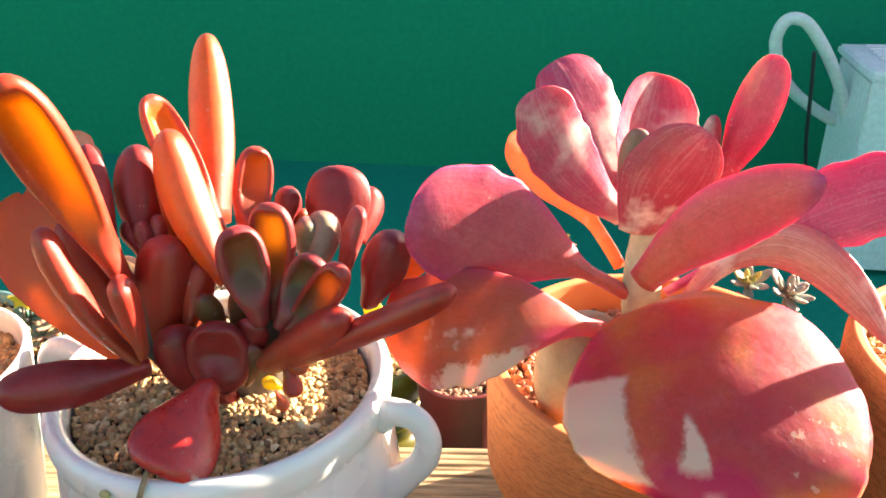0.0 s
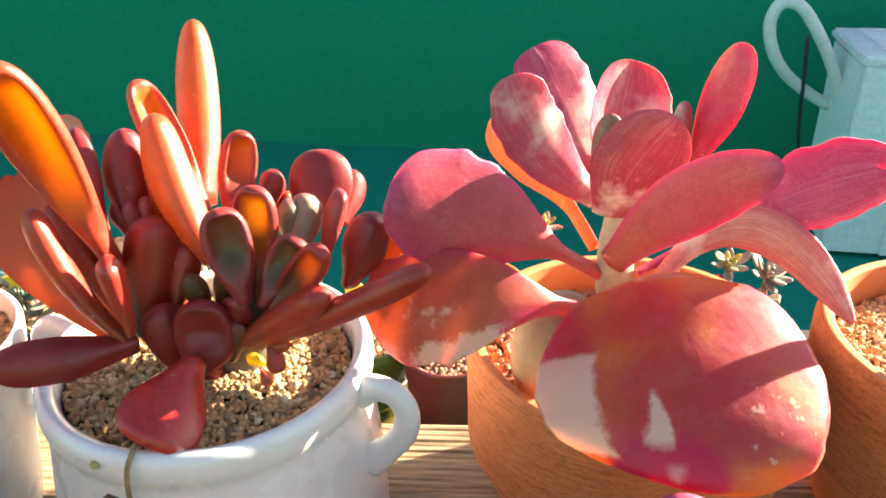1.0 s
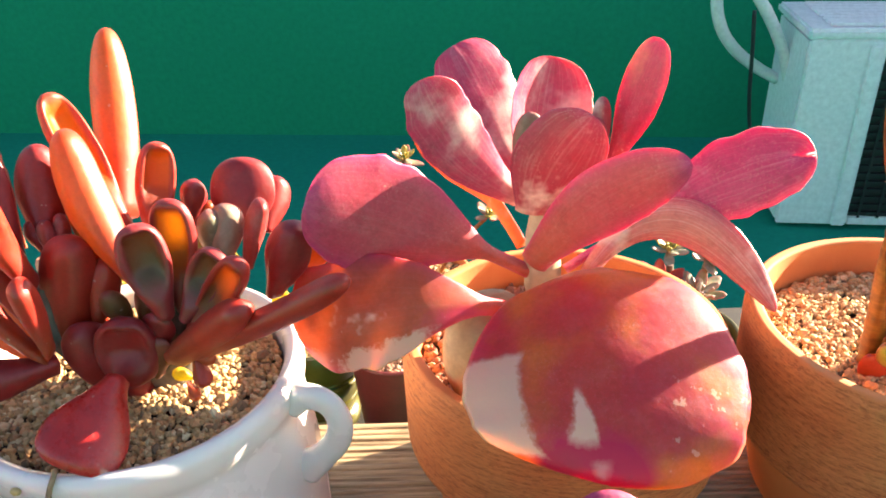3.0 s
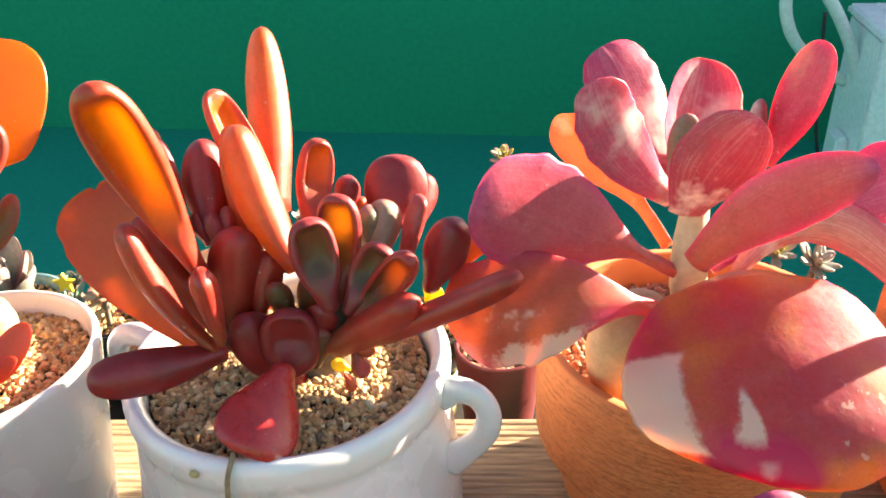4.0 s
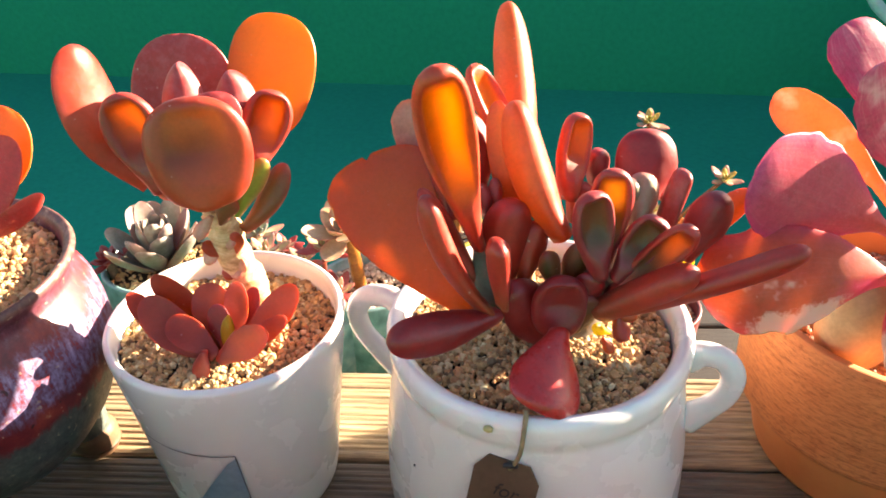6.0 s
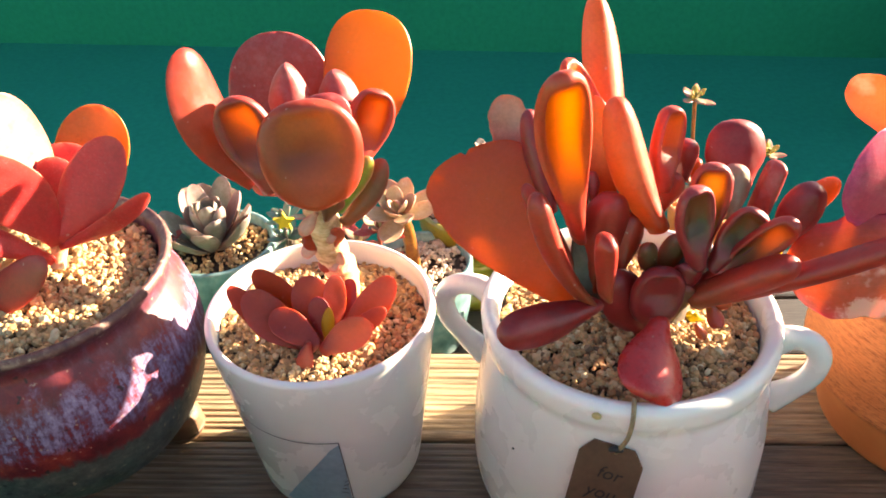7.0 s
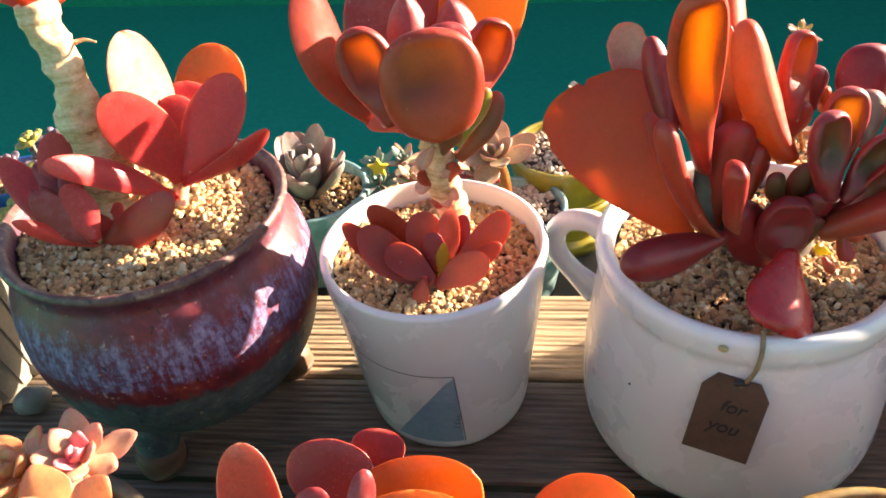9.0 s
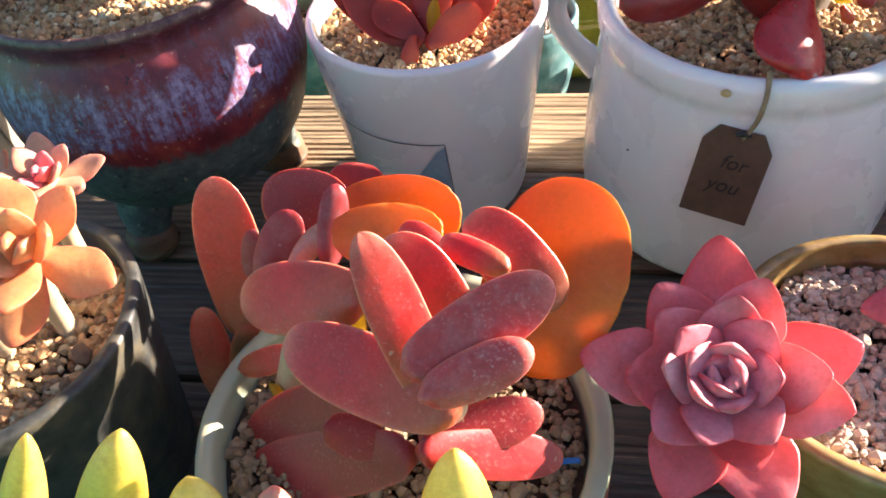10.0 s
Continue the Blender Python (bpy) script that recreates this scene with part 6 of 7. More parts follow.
stem(thick_stem, SCAR, [(0.2376, 0.3005, 0.1926), (0.2396, 0.2982, 0.1937), (0.2426, 0.2981, 0.1936)], [0.0002, 0.0006, 0.0002], 'leaf_scar', n=6, steps=4)
stem(thick_stem, SCAR, [(0.2424, 0.3001, 0.1751), (0.2456, 0.3007, 0.1747), (0.2501, 0.3034, 0.1730)], [0.0002, 0.0006, 0.0002], 'leaf_scar', n=6, steps=4)
stem(thick_stem, SCAR, [(0.2416, 0.2965, 0.2073), (0.2436, 0.2972, 0.2070), (0.2461, 0.2988, 0.2061)], [0.0002, 0.0006, 0.0002], 'leaf_scar', n=6, steps=4)
stem(thick_stem, SCAR, [(0.2355, 0.2960, 0.2202), (0.2374, 0.2948, 0.2206), (0.2399, 0.2947, 0.2205)], [0.0002, 0.0006, 0.0002], 'leaf_scar', n=6, steps=4)
stem(thick_stem, SCAR, [(0.2360, 0.2943, 0.2267), (0.2376, 0.2938, 0.2268), (0.2395, 0.2939, 0.2267)], [0.0002, 0.0006, 0.0002], 'leaf_scar', n=6, steps=4)
stem(thick_stem, SCAR, [(0.2440, 0.3022, 0.1564), (0.2469, 0.3025, 0.1561), (0.2509, 0.3048, 0.1545)], [0.0003, 0.0006, 0.0003], 'leaf_scar', n=6, steps=4)
stem(thick_stem, SCAR, [(0.2465, 0.3049, 0.1307), (0.2492, 0.3049, 0.1305), (0.2526, 0.3062, 0.1294)], [0.0003, 0.0007, 0.0003], 'leaf_scar', n=6, steps=4)
stem(thin_stem, SCAR, [(0.2251, 0.2964, 0.2307), (0.2275, 0.2970, 0.2304), (0.2304, 0.2988, 0.2297)], [0.0002, 0.0006, 0.0002], 'leaf_scar', n=6, steps=4)
stem(thin_stem, SCAR, [(0.2272, 0.3006, 0.2126), (0.2281, 0.2988, 0.2132), (0.2294, 0.2982, 0.2135)], [0.0002, 0.0006, 0.0002], 'leaf_scar', n=6, steps=4)
stem(thin_stem, SCAR, [(0.2197, 0.2948, 0.2529), (0.2216, 0.2947, 0.2529), (0.2240, 0.2958, 0.2525)], [0.0002, 0.0005, 0.0002], 'leaf_scar', n=6, steps=4)
stem(thin_stem, SCAR, [(0.2303, 0.3020, 0.2010), (0.2316, 0.3018, 0.2011), (0.2323, 0.3002, 0.2017)], [0.0002, 0.0006, 0.0002], 'leaf_scar', n=6, steps=4)
leaf(bare, JADE_PAD, (0.2225, 0.2920, 0.2641), (0.2161, 0.2960, 0.2772), 0.0192, 0.0060, (0.11, -0.93, 0.34), root=0.3, disc=True, peak=0.55, cup=0.1)
leaf(bare, BROWN_FLESH, (0.2239, 0.2900, 0.2687), (0.2281, 0.2880, 0.2747), 0.0062, 0.0060, (-0.52, -0.85, 0.08), root=0.3, disc=True, peak=0.55, cup=0.1)
leaf(bare, JADE_PAD, (0.2615, 0.3030, 0.1007), (0.2596, 0.3010, 0.1227), 0.0191, 0.0060, (-0.47, -0.87, -0.12), root=0.3, disc=True, peak=0.55, cup=0.1)
leaf(bare, JADE_PAD, (0.2581, 0.3000, 0.1048), (0.2480, 0.2970, 0.1197), 0.0137, 0.0060, (0.06, -0.99, -0.16), root=0.3, disc=True, peak=0.55, cup=0.1)
leaf(bare, JADE_PAD, (0.2587, 0.2980, 0.0930), (0.2633, 0.2950, 0.1082), 0.0149, 0.0060, (-0.68, -0.73, 0.07), root=0.3, disc=True, peak=0.55, cup=0.1)
leaf(bare, BROWN_FLESH, (0.2526, 0.3030, 0.0893), (0.2444, 0.3000, 0.1113), 0.0129, 0.0060, (-0.19, -0.96, -0.2), root=0.3, disc=True, peak=0.55, cup=0.1)
leaf(bare, JADE_PAD, (0.2568, 0.2980, 0.0931), (0.2510, 0.2850, 0.0912), 0.0186, 0.0060, (-0.16, -0.09, 0.98), root=0.3, disc=True, peak=0.55, cup=0.1)
leaf(bare, BROWN_FLESH, (0.2557, 0.2950, 0.0921), (0.2524, 0.2830, 0.0905), 0.0159, 0.0060, (-0.31, -0.06, 0.95), root=0.3, disc=True, peak=0.55, cup=0.1)
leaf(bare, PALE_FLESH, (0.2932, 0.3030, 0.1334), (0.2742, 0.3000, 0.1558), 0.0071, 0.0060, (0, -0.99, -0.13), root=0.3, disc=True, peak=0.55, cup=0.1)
leaf(bare, JADE_PAD, (0.2955, 0.3030, 0.1358), (0.2881, 0.3010, 0.1538), 0.0102, 0.0060, (-0.32, -0.92, -0.23), root=0.3, disc=True, peak=0.55, cup=0.1)
leaf(bare, JADE_PAD, (0.2957, 0.3000, 0.1332), (0.3021, 0.2980, 0.1447), 0.0113, 0.0060, (-0.66, -0.71, 0.25), root=0.3, disc=True, peak=0.55, cup=0.1)
leaf(bare, BROWN_FLESH, (0.2858, 0.3070, 0.0981), (0.2869, 0.3060, 0.1153), 0.0092, 0.0060, (-0.59, -0.81, -0.01), root=0.3, disc=True, peak=0.55, cup=0.1)

# ---- front row: coral plant ----
coral = thing("coral_kalanchoe", (-0.255, 0.100, 0.066), "coral red flat-leaved succulent in the pale green pot", "succulent")
stem(coral, PALE_STEM, [(-0.2277, 0.0780, 0.0950), (-0.2272, 0.0800, 0.1208), (-0.2303, 0.0860, 0.1296)], [0.007, 0.0065, 0.005])
stem(coral, PALE_STEM, [(-0.2929, 0.1120, 0.0739), (-0.2844, 0.1160, 0.1003), (-0.2776, 0.1240, 0.1157)], [0.007, 0.0065, 0.005])
leaf(coral, CORAL_FLESH, (-0.3220, 0.1465, 0.0597), (-0.3266, 0.1728, 0.1279), 0.0270, 0.0055, (0.1, -0.72, 0.68), root=0.28, disc=True, peak=0.54, point=2.2, cup=0.16)
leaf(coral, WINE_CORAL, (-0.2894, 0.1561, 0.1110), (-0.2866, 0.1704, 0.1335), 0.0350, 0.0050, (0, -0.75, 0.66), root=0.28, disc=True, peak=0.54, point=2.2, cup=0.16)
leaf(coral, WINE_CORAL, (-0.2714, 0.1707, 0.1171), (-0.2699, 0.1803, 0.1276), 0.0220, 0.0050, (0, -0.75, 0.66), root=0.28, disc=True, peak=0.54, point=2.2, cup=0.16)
leaf(coral, ORANGE_DISC, (-0.2494, 0.1376, 0.1187), (-0.2517, 0.1555, 0.1427), 0.0472, 0.0045, (0.02, -0.78, 0.62), root=0.28, disc=True, peak=0.54, point=2.2, cup=0.16, wavy=0.04)
leaf(coral, ORANGE_DISC, (-0.2501, 0.1261, 0.1283), (-0.2504, 0.1404, 0.1435), 0.0379, 0.0050, (0.02, -0.8, 0.6), root=0.28, disc=True, peak=0.54, point=2.2, cup=0.16, wavy=0.04)
leaf(coral, ORANGE_DISC, (-0.2049, 0.1078, 0.0939), (-0.1863, 0.1389, 0.1544), 0.0458, 0.0045, (-0.1, -0.82, 0.56), root=0.28, disc=True, peak=0.54, point=2.2, cup=0.16, wavy=0.04)
leaf(coral, CORAL_FLESH, (-0.1936, 0.1098, 0.1275), (-0.2214, 0.1265, 0.1513), 0.0214, 0.0050, (0.15, -0.78, 0.6), root=0.28, disc=True, peak=0.54, point=2.2, cup=0.16)
leaf(coral, SCARLET_FLESH, (-0.2295, 0.1200, 0.1401), (-0.2446, 0.1282, 0.1439), 0.0107, 0.0050, (0.1, -0.7, 0.7), root=0.28, disc=True, peak=0.54, point=2.2, cup=0.16)
leaf(coral, CORAL_FLESH, (-0.2087, 0.1120, 0.1416), (-0.2304, 0.1202, 0.1464), 0.0099, 0.0050, (0.1, -0.65, 0.75), root=0.28, disc=True, peak=0.54, point=2.2, cup=0.16)
leaf(coral, CORAL_FLESH, (-0.2231, 0.0958, 0.1237), (-0.2448, 0.1125, 0.1556), 0.0246, 0.0055, (0.12, -0.78, 0.6), root=0.28, disc=True, peak=0.54, point=2.2, cup=0.16)
leaf(coral, CORAL_FLESH, (-0.2286, 0.0773, 0.1155), (-0.2479, 0.0976, 0.1723), 0.0173, 0.0060, (0.32, -0.72, 0.6), root=0.28, disc=True, peak=0.54, point=2.2, cup=0.16)
leaf(coral, FROST_CORAL, (-0.2362, 0.0738, 0.1406), (-0.1956, 0.0905, 0.1610), 0.0194, 0.0060, (-0.22, -0.76, 0.6), root=0.28, disc=True, peak=0.54, point=2.2, cup=0.16)
leaf(coral, FROST_CORAL, (-0.2307, 0.0670, 0.1392), (-0.2007, 0.0742, 0.1529), 0.0142, 0.0095, (-0.15, -0.7, 0.7), root=0.28, disc=True, peak=0.54, point=2.2, cup=0.16)
leaf(coral, CORAL_FLESH, (-0.2551, 0.1104, 0.1297), (-0.3053, 0.1223, 0.1143), 0.0255, 0.0085, (-0.05, -0.66, 0.75), root=0.28, disc=True, peak=0.54, point=2.2, cup=0.16)
leaf(coral, CORAL_FLESH, (-0.2227, 0.0705, 0.1254), (-0.2803, 0.0968, 0.1252), 0.0246, 0.0060, (-0.3, -0.55, 0.78), root=0.28, disc=True, peak=0.54, point=2.2, cup=0.16)
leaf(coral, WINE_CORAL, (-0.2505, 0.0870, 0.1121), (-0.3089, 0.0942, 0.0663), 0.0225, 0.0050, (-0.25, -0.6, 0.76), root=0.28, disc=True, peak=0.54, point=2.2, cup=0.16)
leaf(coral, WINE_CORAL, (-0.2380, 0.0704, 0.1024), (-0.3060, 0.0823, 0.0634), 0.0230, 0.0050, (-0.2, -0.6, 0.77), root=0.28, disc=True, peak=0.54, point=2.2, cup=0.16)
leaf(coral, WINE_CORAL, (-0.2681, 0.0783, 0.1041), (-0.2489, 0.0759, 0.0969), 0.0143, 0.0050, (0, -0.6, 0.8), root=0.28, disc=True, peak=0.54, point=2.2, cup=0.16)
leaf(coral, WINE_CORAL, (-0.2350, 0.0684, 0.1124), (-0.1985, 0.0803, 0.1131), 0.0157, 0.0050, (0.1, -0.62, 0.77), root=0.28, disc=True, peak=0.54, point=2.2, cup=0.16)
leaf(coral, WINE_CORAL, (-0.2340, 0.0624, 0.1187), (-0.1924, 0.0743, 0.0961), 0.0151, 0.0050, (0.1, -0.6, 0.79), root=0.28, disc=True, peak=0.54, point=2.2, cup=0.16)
leaf(coral, CORAL_FLESH, (-0.3403, 0.1361, 0.0297), (-0.3412, 0.1504, 0.0757), 0.0160, 0.0050, (0.3, -0.7, 0.64), root=0.28, disc=True, peak=0.54, point=2.2, cup=0.16)
leaf(coral, OLIVE_FLESH, (-0.3235, 0.1201, 0.0321), (-0.3145, 0.1344, 0.0857), 0.0149, 0.0050, (0.3, -0.8, 0.5), root=0.28, disc=True, peak=0.54, point=2.2, cup=0.16)
leaf(coral, CORAL_FLESH, (-0.3144, 0.1180, 0.0776), (-0.2888, 0.1159, 0.0925), 0.0107, 0.0050, (-0.2, -0.7, 0.68), root=0.28, disc=True, peak=0.54, point=2.2, cup=0.16)
leaf(coral, PLUM_FLESH, (-0.3093, 0.1420, 0.1037), (-0.3062, 0.1502, 0.1216), 0.0080, 0.0050, (0.2, -0.75, 0.63), root=0.28, disc=True, peak=0.54, point=2.2, cup=0.16)
leaf(coral, PLUM_FLESH, (-0.3003, 0.1341, 0.1099), (-0.2875, 0.1484, 0.1326), 0.0160, 0.0060, (0.1, -0.78, 0.6), root=0.28, disc=True, peak=0.54, point=2.2, cup=0.16)
leaf(coral, PALE_FLESH, (-0.2870, 0.1320, 0.1204), (-0.2735, 0.1423, 0.1321), 0.0090, 0.0050, (0.4, -0.7, 0.6), root=0.28, disc=True, peak=0.54, point=2.2, cup=0.16)
leaf(coral, PLUM_FLESH, (-0.2725, 0.1300, 0.1232), (-0.2686, 0.1465, 0.1468), 0.0108, 0.0060, (0.35, -0.75, 0.56), root=0.28, disc=True, peak=0.54, point=2.2, cup=0.16)
leaf(coral, YELLOW_GREEN, (-0.2590, 0.1060, 0.1139), (-0.2595, 0.1101, 0.1265), 0.0057, 0.0050, (0, -0.8, 0.6), root=0.28, disc=True, peak=0.54, point=2.2, cup=0.16)
leaf(coral, YELLOW_GREEN, (-0.2974, 0.1080, 0.0741), (-0.2956, 0.1059, 0.0838), 0.0097, 0.0040, (0, -0.4, 0.9), root=0.28, disc=True, peak=0.54, point=2.2, cup=0.16)
leaf(coral, YELLOW_GREEN, (-0.2141, 0.0800, 0.1215), (-0.2156, 0.0841, 0.1229), 0.0052, 0.0040, (0, -0.6, 0.8), root=0.28, disc=True, peak=0.54, point=2.2, cup=0.16)

# ---- front edge: yellow-green leaf tips ----
lemon = thing("yellow_leaf_succulent", (-0.275, 0.022, 0.05), "sunlit yellow-green thick-leaved succulent by the bench edge", "succulent")
leaf(lemon, LEMON_FLESH, (-0.3316, 0.0300, 0.0872), (-0.3116, 0.0520, 0.1423), 0.0201, 0.0090, (0.35, -0.89, 0.31), root=0.5, peak=0.5, point=1.7, plump=0.7)
leaf(lemon, LEMON_FLESH, (-0.3709, 0.0350, 0.0688), (-0.3455, 0.0550, 0.1330), 0.0145, 0.0090, (0.44, -0.88, 0.19), root=0.5, peak=0.5, point=1.7, plump=0.7)
leaf(lemon, LEMON_FLESH, (-0.2944, 0.0300, 0.0926), (-0.2990, 0.0500, 0.1213), 0.0201, 0.0090, (0.43, -0.65, 0.62), root=0.5, peak=0.5, point=1.7, plump=0.7)
leaf(lemon, LEMON_FLESH, (-0.2221, 0.0300, 0.0827), (-0.2221, 0.0580, 0.1282), 0.0232, 0.0090, (0.09, -0.83, 0.55), root=0.5, peak=0.5, point=1.7, plump=0.7)
leaf(lemon, APRICOT_PALE, (-0.2732, 0.0280, 0.1007), (-0.2726, 0.0480, 0.1220), 0.0166, 0.0090, (0.29, -0.65, 0.7), root=0.5, peak=0.5, point=1.7, plump=0.7)
leaf(lemon, LEMON_FLESH, (-0.2439, 0.0200, 0.1143), (-0.2450, 0.0400, 0.1277), 0.0185, 0.0090, (0.18, -0.5, 0.85), root=0.5, peak=0.5, point=1.7, plump=0.7)
leaf(lemon, LEMON_FLESH, (-0.2990, 0.0180, 0.1110), (-0.2994, 0.0300, 0.1381), 0.0167, 0.0090, (0.52, -0.74, 0.43), root=0.5, peak=0.5, point=1.7, plump=0.7)

# ---- label on a string, tied to the mug ----
def name_tag():
    tag = thing("gift_tag", (-0.1235, 0.2305, 0.055), "brown card tag on a string hanging from the mug", "tag")
    card = uneven("brown card", (0.085, 0.045, 0.025), (0.125, 0.070, 0.040), 60, 0.8, 0.2)
    ink = uneven("dark ink", (0.018, 0.012, 0.010), (0.03, 0.02, 0.016), 80, 0.8, 0.1)
    cord = uneven("hemp cord", (0.24, 0.17, 0.085), (0.36, 0.27, 0.15), 300, 0.9, 0.6)
    across, up = Vector((0.945, -0.30, -0.13)).normalized(), Vector((0.12, 0.22, 0.97))
    up = (up - across * up.dot(across)).normalized()
    out = across.cross(up)
    m = Matrix((across, up, out)).transposed().to_4x4()
    m.translation = Vector((-0.1200, 0.2270, 0.0790))
    outline = [(-0.0150, -0.022), (0.0150, -0.022), (0.0150, 0.014), (0.0095, 0.022), (-0.0095, 0.022), (-0.0150, 0.014)]
    bm = bmesh.new()
    face = bm.faces.new([bm.verts.new((x, y, 0)) for x, y in outline])
    top = bmesh.ops.extrude_face_region(bm, geom=[face])
    bmesh.ops.translate(bm, vec=(0, 0, 0.0008), verts=[v for v in top["geom"] if isinstance(v, bmesh.types.BMVert)])
    bmesh.ops.recalc_face_normals(bm, faces=bm.faces[:])
    bmesh.ops.transform(bm, matrix=m, verts=bm.verts[:])
    sheet = part("card", bm, card, tag)
    for word, x, y, size in (("for", -0.0045, 0.003, 0.0095), ("you", -0.0075, -0.0085, 0.0095)):
        data = bpy.data.curves.new("word", "FONT")
        data.body, data.size, data.shear, data.extrude = word, size, 0.25, 0.0001
        tmp = bpy.data.objects.new("word", data)
        scene.collection.objects.link(tmp)
        bpy.context.view_layer.update()
        me = bpy.data.meshes.new_from_object(tmp.evaluated_get(bpy.context.evaluated_depsgraph_get()))
        bpy.data.objects.remove(tmp)
        me.materials.clear()
        me.materials.append(ink)
        me.transform(m @ Matrix.Translation((x, y, 0.0011)))
        part_of("word", me, sheet, "dark handwritten word " + word)
    hole = m @ Vector((0.001, 0.0185, 0.0012))
    stem(tag, cord, [hole, hole + Vector((0.003, -0.002, 0.008)), Vector((-0.1115, 0.2255, 0.1130)), Vector((-0.1105, 0.2265, 0.1215)), Vector((-0.109, 0.2340, 0.1275))], [0.0011] * 2, "string", n=8)
    stem(sheet, BLACK, [hole + Vector((-0.003, -0.0005, 0.0025)), hole + Vector((0, -0.001, 0.0035)), hole + Vector((0.003, -0.0005, 0.002))], [0.001, 0.0017, 0.001], "eyelet", "small black eyelet", n=8)


name_tag()


# ---- rosettes and small pots ----
def rosette(plant, stuffs, at, axis, size, count, wide=0.42, thick=0.10, inner=8, outer=80, point=1.5, cup=0.3, root=0.55, peak=0.55, start=0.0, grow=0.32, name="leaf"):
    """Leaves in a spiral round an axis, upright within, spread outside."""
    axis = Vector(axis).normalized()
    side = axis.orthogonal().normalized()
    other = axis.cross(side)
    for k in range(count):
        q = k / max(1, count - 1)
        a = start + k * 2.39996 + random.uniform(-0.22, 0.22)
        out = side * math.cos(a) + other * math.sin(a)
        tilt = radians(inner + (outer - inner) * q ** 0.8 + random.uniform(-9, 9))
        length = size * (grow + (1 - grow) * q ** 0.7) * random.uniform(0.84, 1.12)
        b = Vector(at) + out * size * 0.10 * q - axis * size * 0.18 * q
        d = axis * math.cos(tilt) + out * math.sin(tilt)
        face = axis * math.sin(tilt) - out * math.cos(tilt)
        w = size * wide * (0.55 + 0.45 * q)
        leaf(plant, stuffs[min(len(stuffs) - 1, int(q * len(stuffs)))], b, b + d * length, w, size * thick, face, bend=-face * length * 0.05, root=root, peak=peak, point=point, cup=cup, name=name)


def small_pot(name, at, r, h, stuff, label, grit_stuff, seed, shape="bowl", top=0.012, grains=420, foot=0.72, grain=0.0034):
    pot = thing(name, at, label, "plant pot")
    if shape == "bowl":
        prof = [(r * foot * 0.9, 0), (r * foot, 0.002), (r * 0.93, h * 0.45), (r, h * 0.8), (r * 0.99, h), (r * 0.90, h), (r * 0.87, h - 0.014)]
    elif shape == "footed":
        prof = [(r * 0.72, 0), (r * 0.74, h * 0.10), (r * 0.62, h * 0.16), (r * 0.66, h * 0.20), (r * 0.72, h * 0.30), (r * 0.70, h * 0.32), (r * 0.80, h * 0.43), (r * 0.84, h * 0.53), (r * 0.80, h * 0.55), (r * 0.80, h * 0.57), (r * 0.86, h * 0.60), (r * 0.84, h * 0.62), (r * 0.95, h * 0.78), (r * 1.0, h * 0.93), (r * 0.98, h), (r * 0.90, h), (r * 0.87, h - 0.014)]
    else:
        prof = [(r * foot * 0.95, 0), (r * foot, 0.003), (r * 0.99, h - 0.006), (r, h), (r * 0.90, h), (r * 0.88, h - 0.016)]
    part_of("body", mesh_of("body", *lathe(rounded(prof, 0.004, 3), at, 56, 0.015, seed), stuff), pot)
    soil_bed(pot, (at[0], at[1], at[2] + h - top - 0.002), r * 0.88, 28)
    gravel((at[0], at[1], at[2] + h - top), r * 0.85, grain, grains, grit_stuff, "fine gravel in the " + label.split(" ", 1)[0] + " pot", seed + 40, mound=0.002)
    return pot


CELADON = ceramic("celadon glaze", (0.30, 0.33, 0.22), (0.42, 0.43, 0.29), 0.3)
OCHRE = uneven("ochre speckled glaze", (0.07, 0.035, 0.015), (0.26, 0.16, 0.04), 70, 0.4, 0.3, 300, c=(0.32, 0.25, 0.10), coat=0.4)
SLATE = uneven("dark grey stoneware", (0.014, 0.016, 0.014), (0.046, 0.046, 0.040), 95, 0.55, 0.7, 250, c=(0.095, 0.080, 0.046), coat=0.15)
MOSS_GLAZE = uneven("yellow green glaze", (0.19, 0.155, 0.012), (0.29, 0.235, 0.026), 30, 0.3, 0.15, 200, coat=0.5)
TEAL_GLAZE = uneven("teal run glaze", (0.06, 0.14, 0.14), (0.16, 0.30, 0.30), 60, 0.35, 0.3, 250, c=(0.36, 0.44, 0.42), coat=0.4)
# moss glaze again, darkened so that its colour carries the shade
SHADED_MOSS_GLAZE = uneven("shaded yellow green glaze", (0.050, 0.045, 0.006), (0.090, 0.080, 0.011), 30, 0.3, 0.15, 200, coat=0.4)
RED_PLASTIC = uneven("dark red plastic", (0.10, 0.012, 0.012), (0.15, 0.02, 0.018), 30, 0.45, 0.1)
BLUE_GLAZE = uneven("blue glaze", (0.01, 0.05, 0.24), (0.02, 0.09, 0.34), 40, 0.3, 0.1, coat=0.5)
IVORY = uneven("ivory stoneware", (0.19, 0.172, 0.130), (0.25, 0.230, 0.180), 24, 0.5, 0.25, 300, c=(0.30, 0.275, 0.215))
JADE_GREY = foliage("grey jade leaf", (0.17, 0.24, 0.18), (0.29, 0.32, 0.25), (0.30, 0.18, 0.17), 0.5, 0.004, bloom=0.5, through=(1.0, 0.8, 0.5))
GREY_ROSE = foliage("grey rose leaf", (0.26, 0.25, 0.21), (0.34, 0.26, 0.24), (0.34, 0.18, 0.18), 0.5, 0.004, bloom=0.3, through=(1.0, 0.6, 0.5))
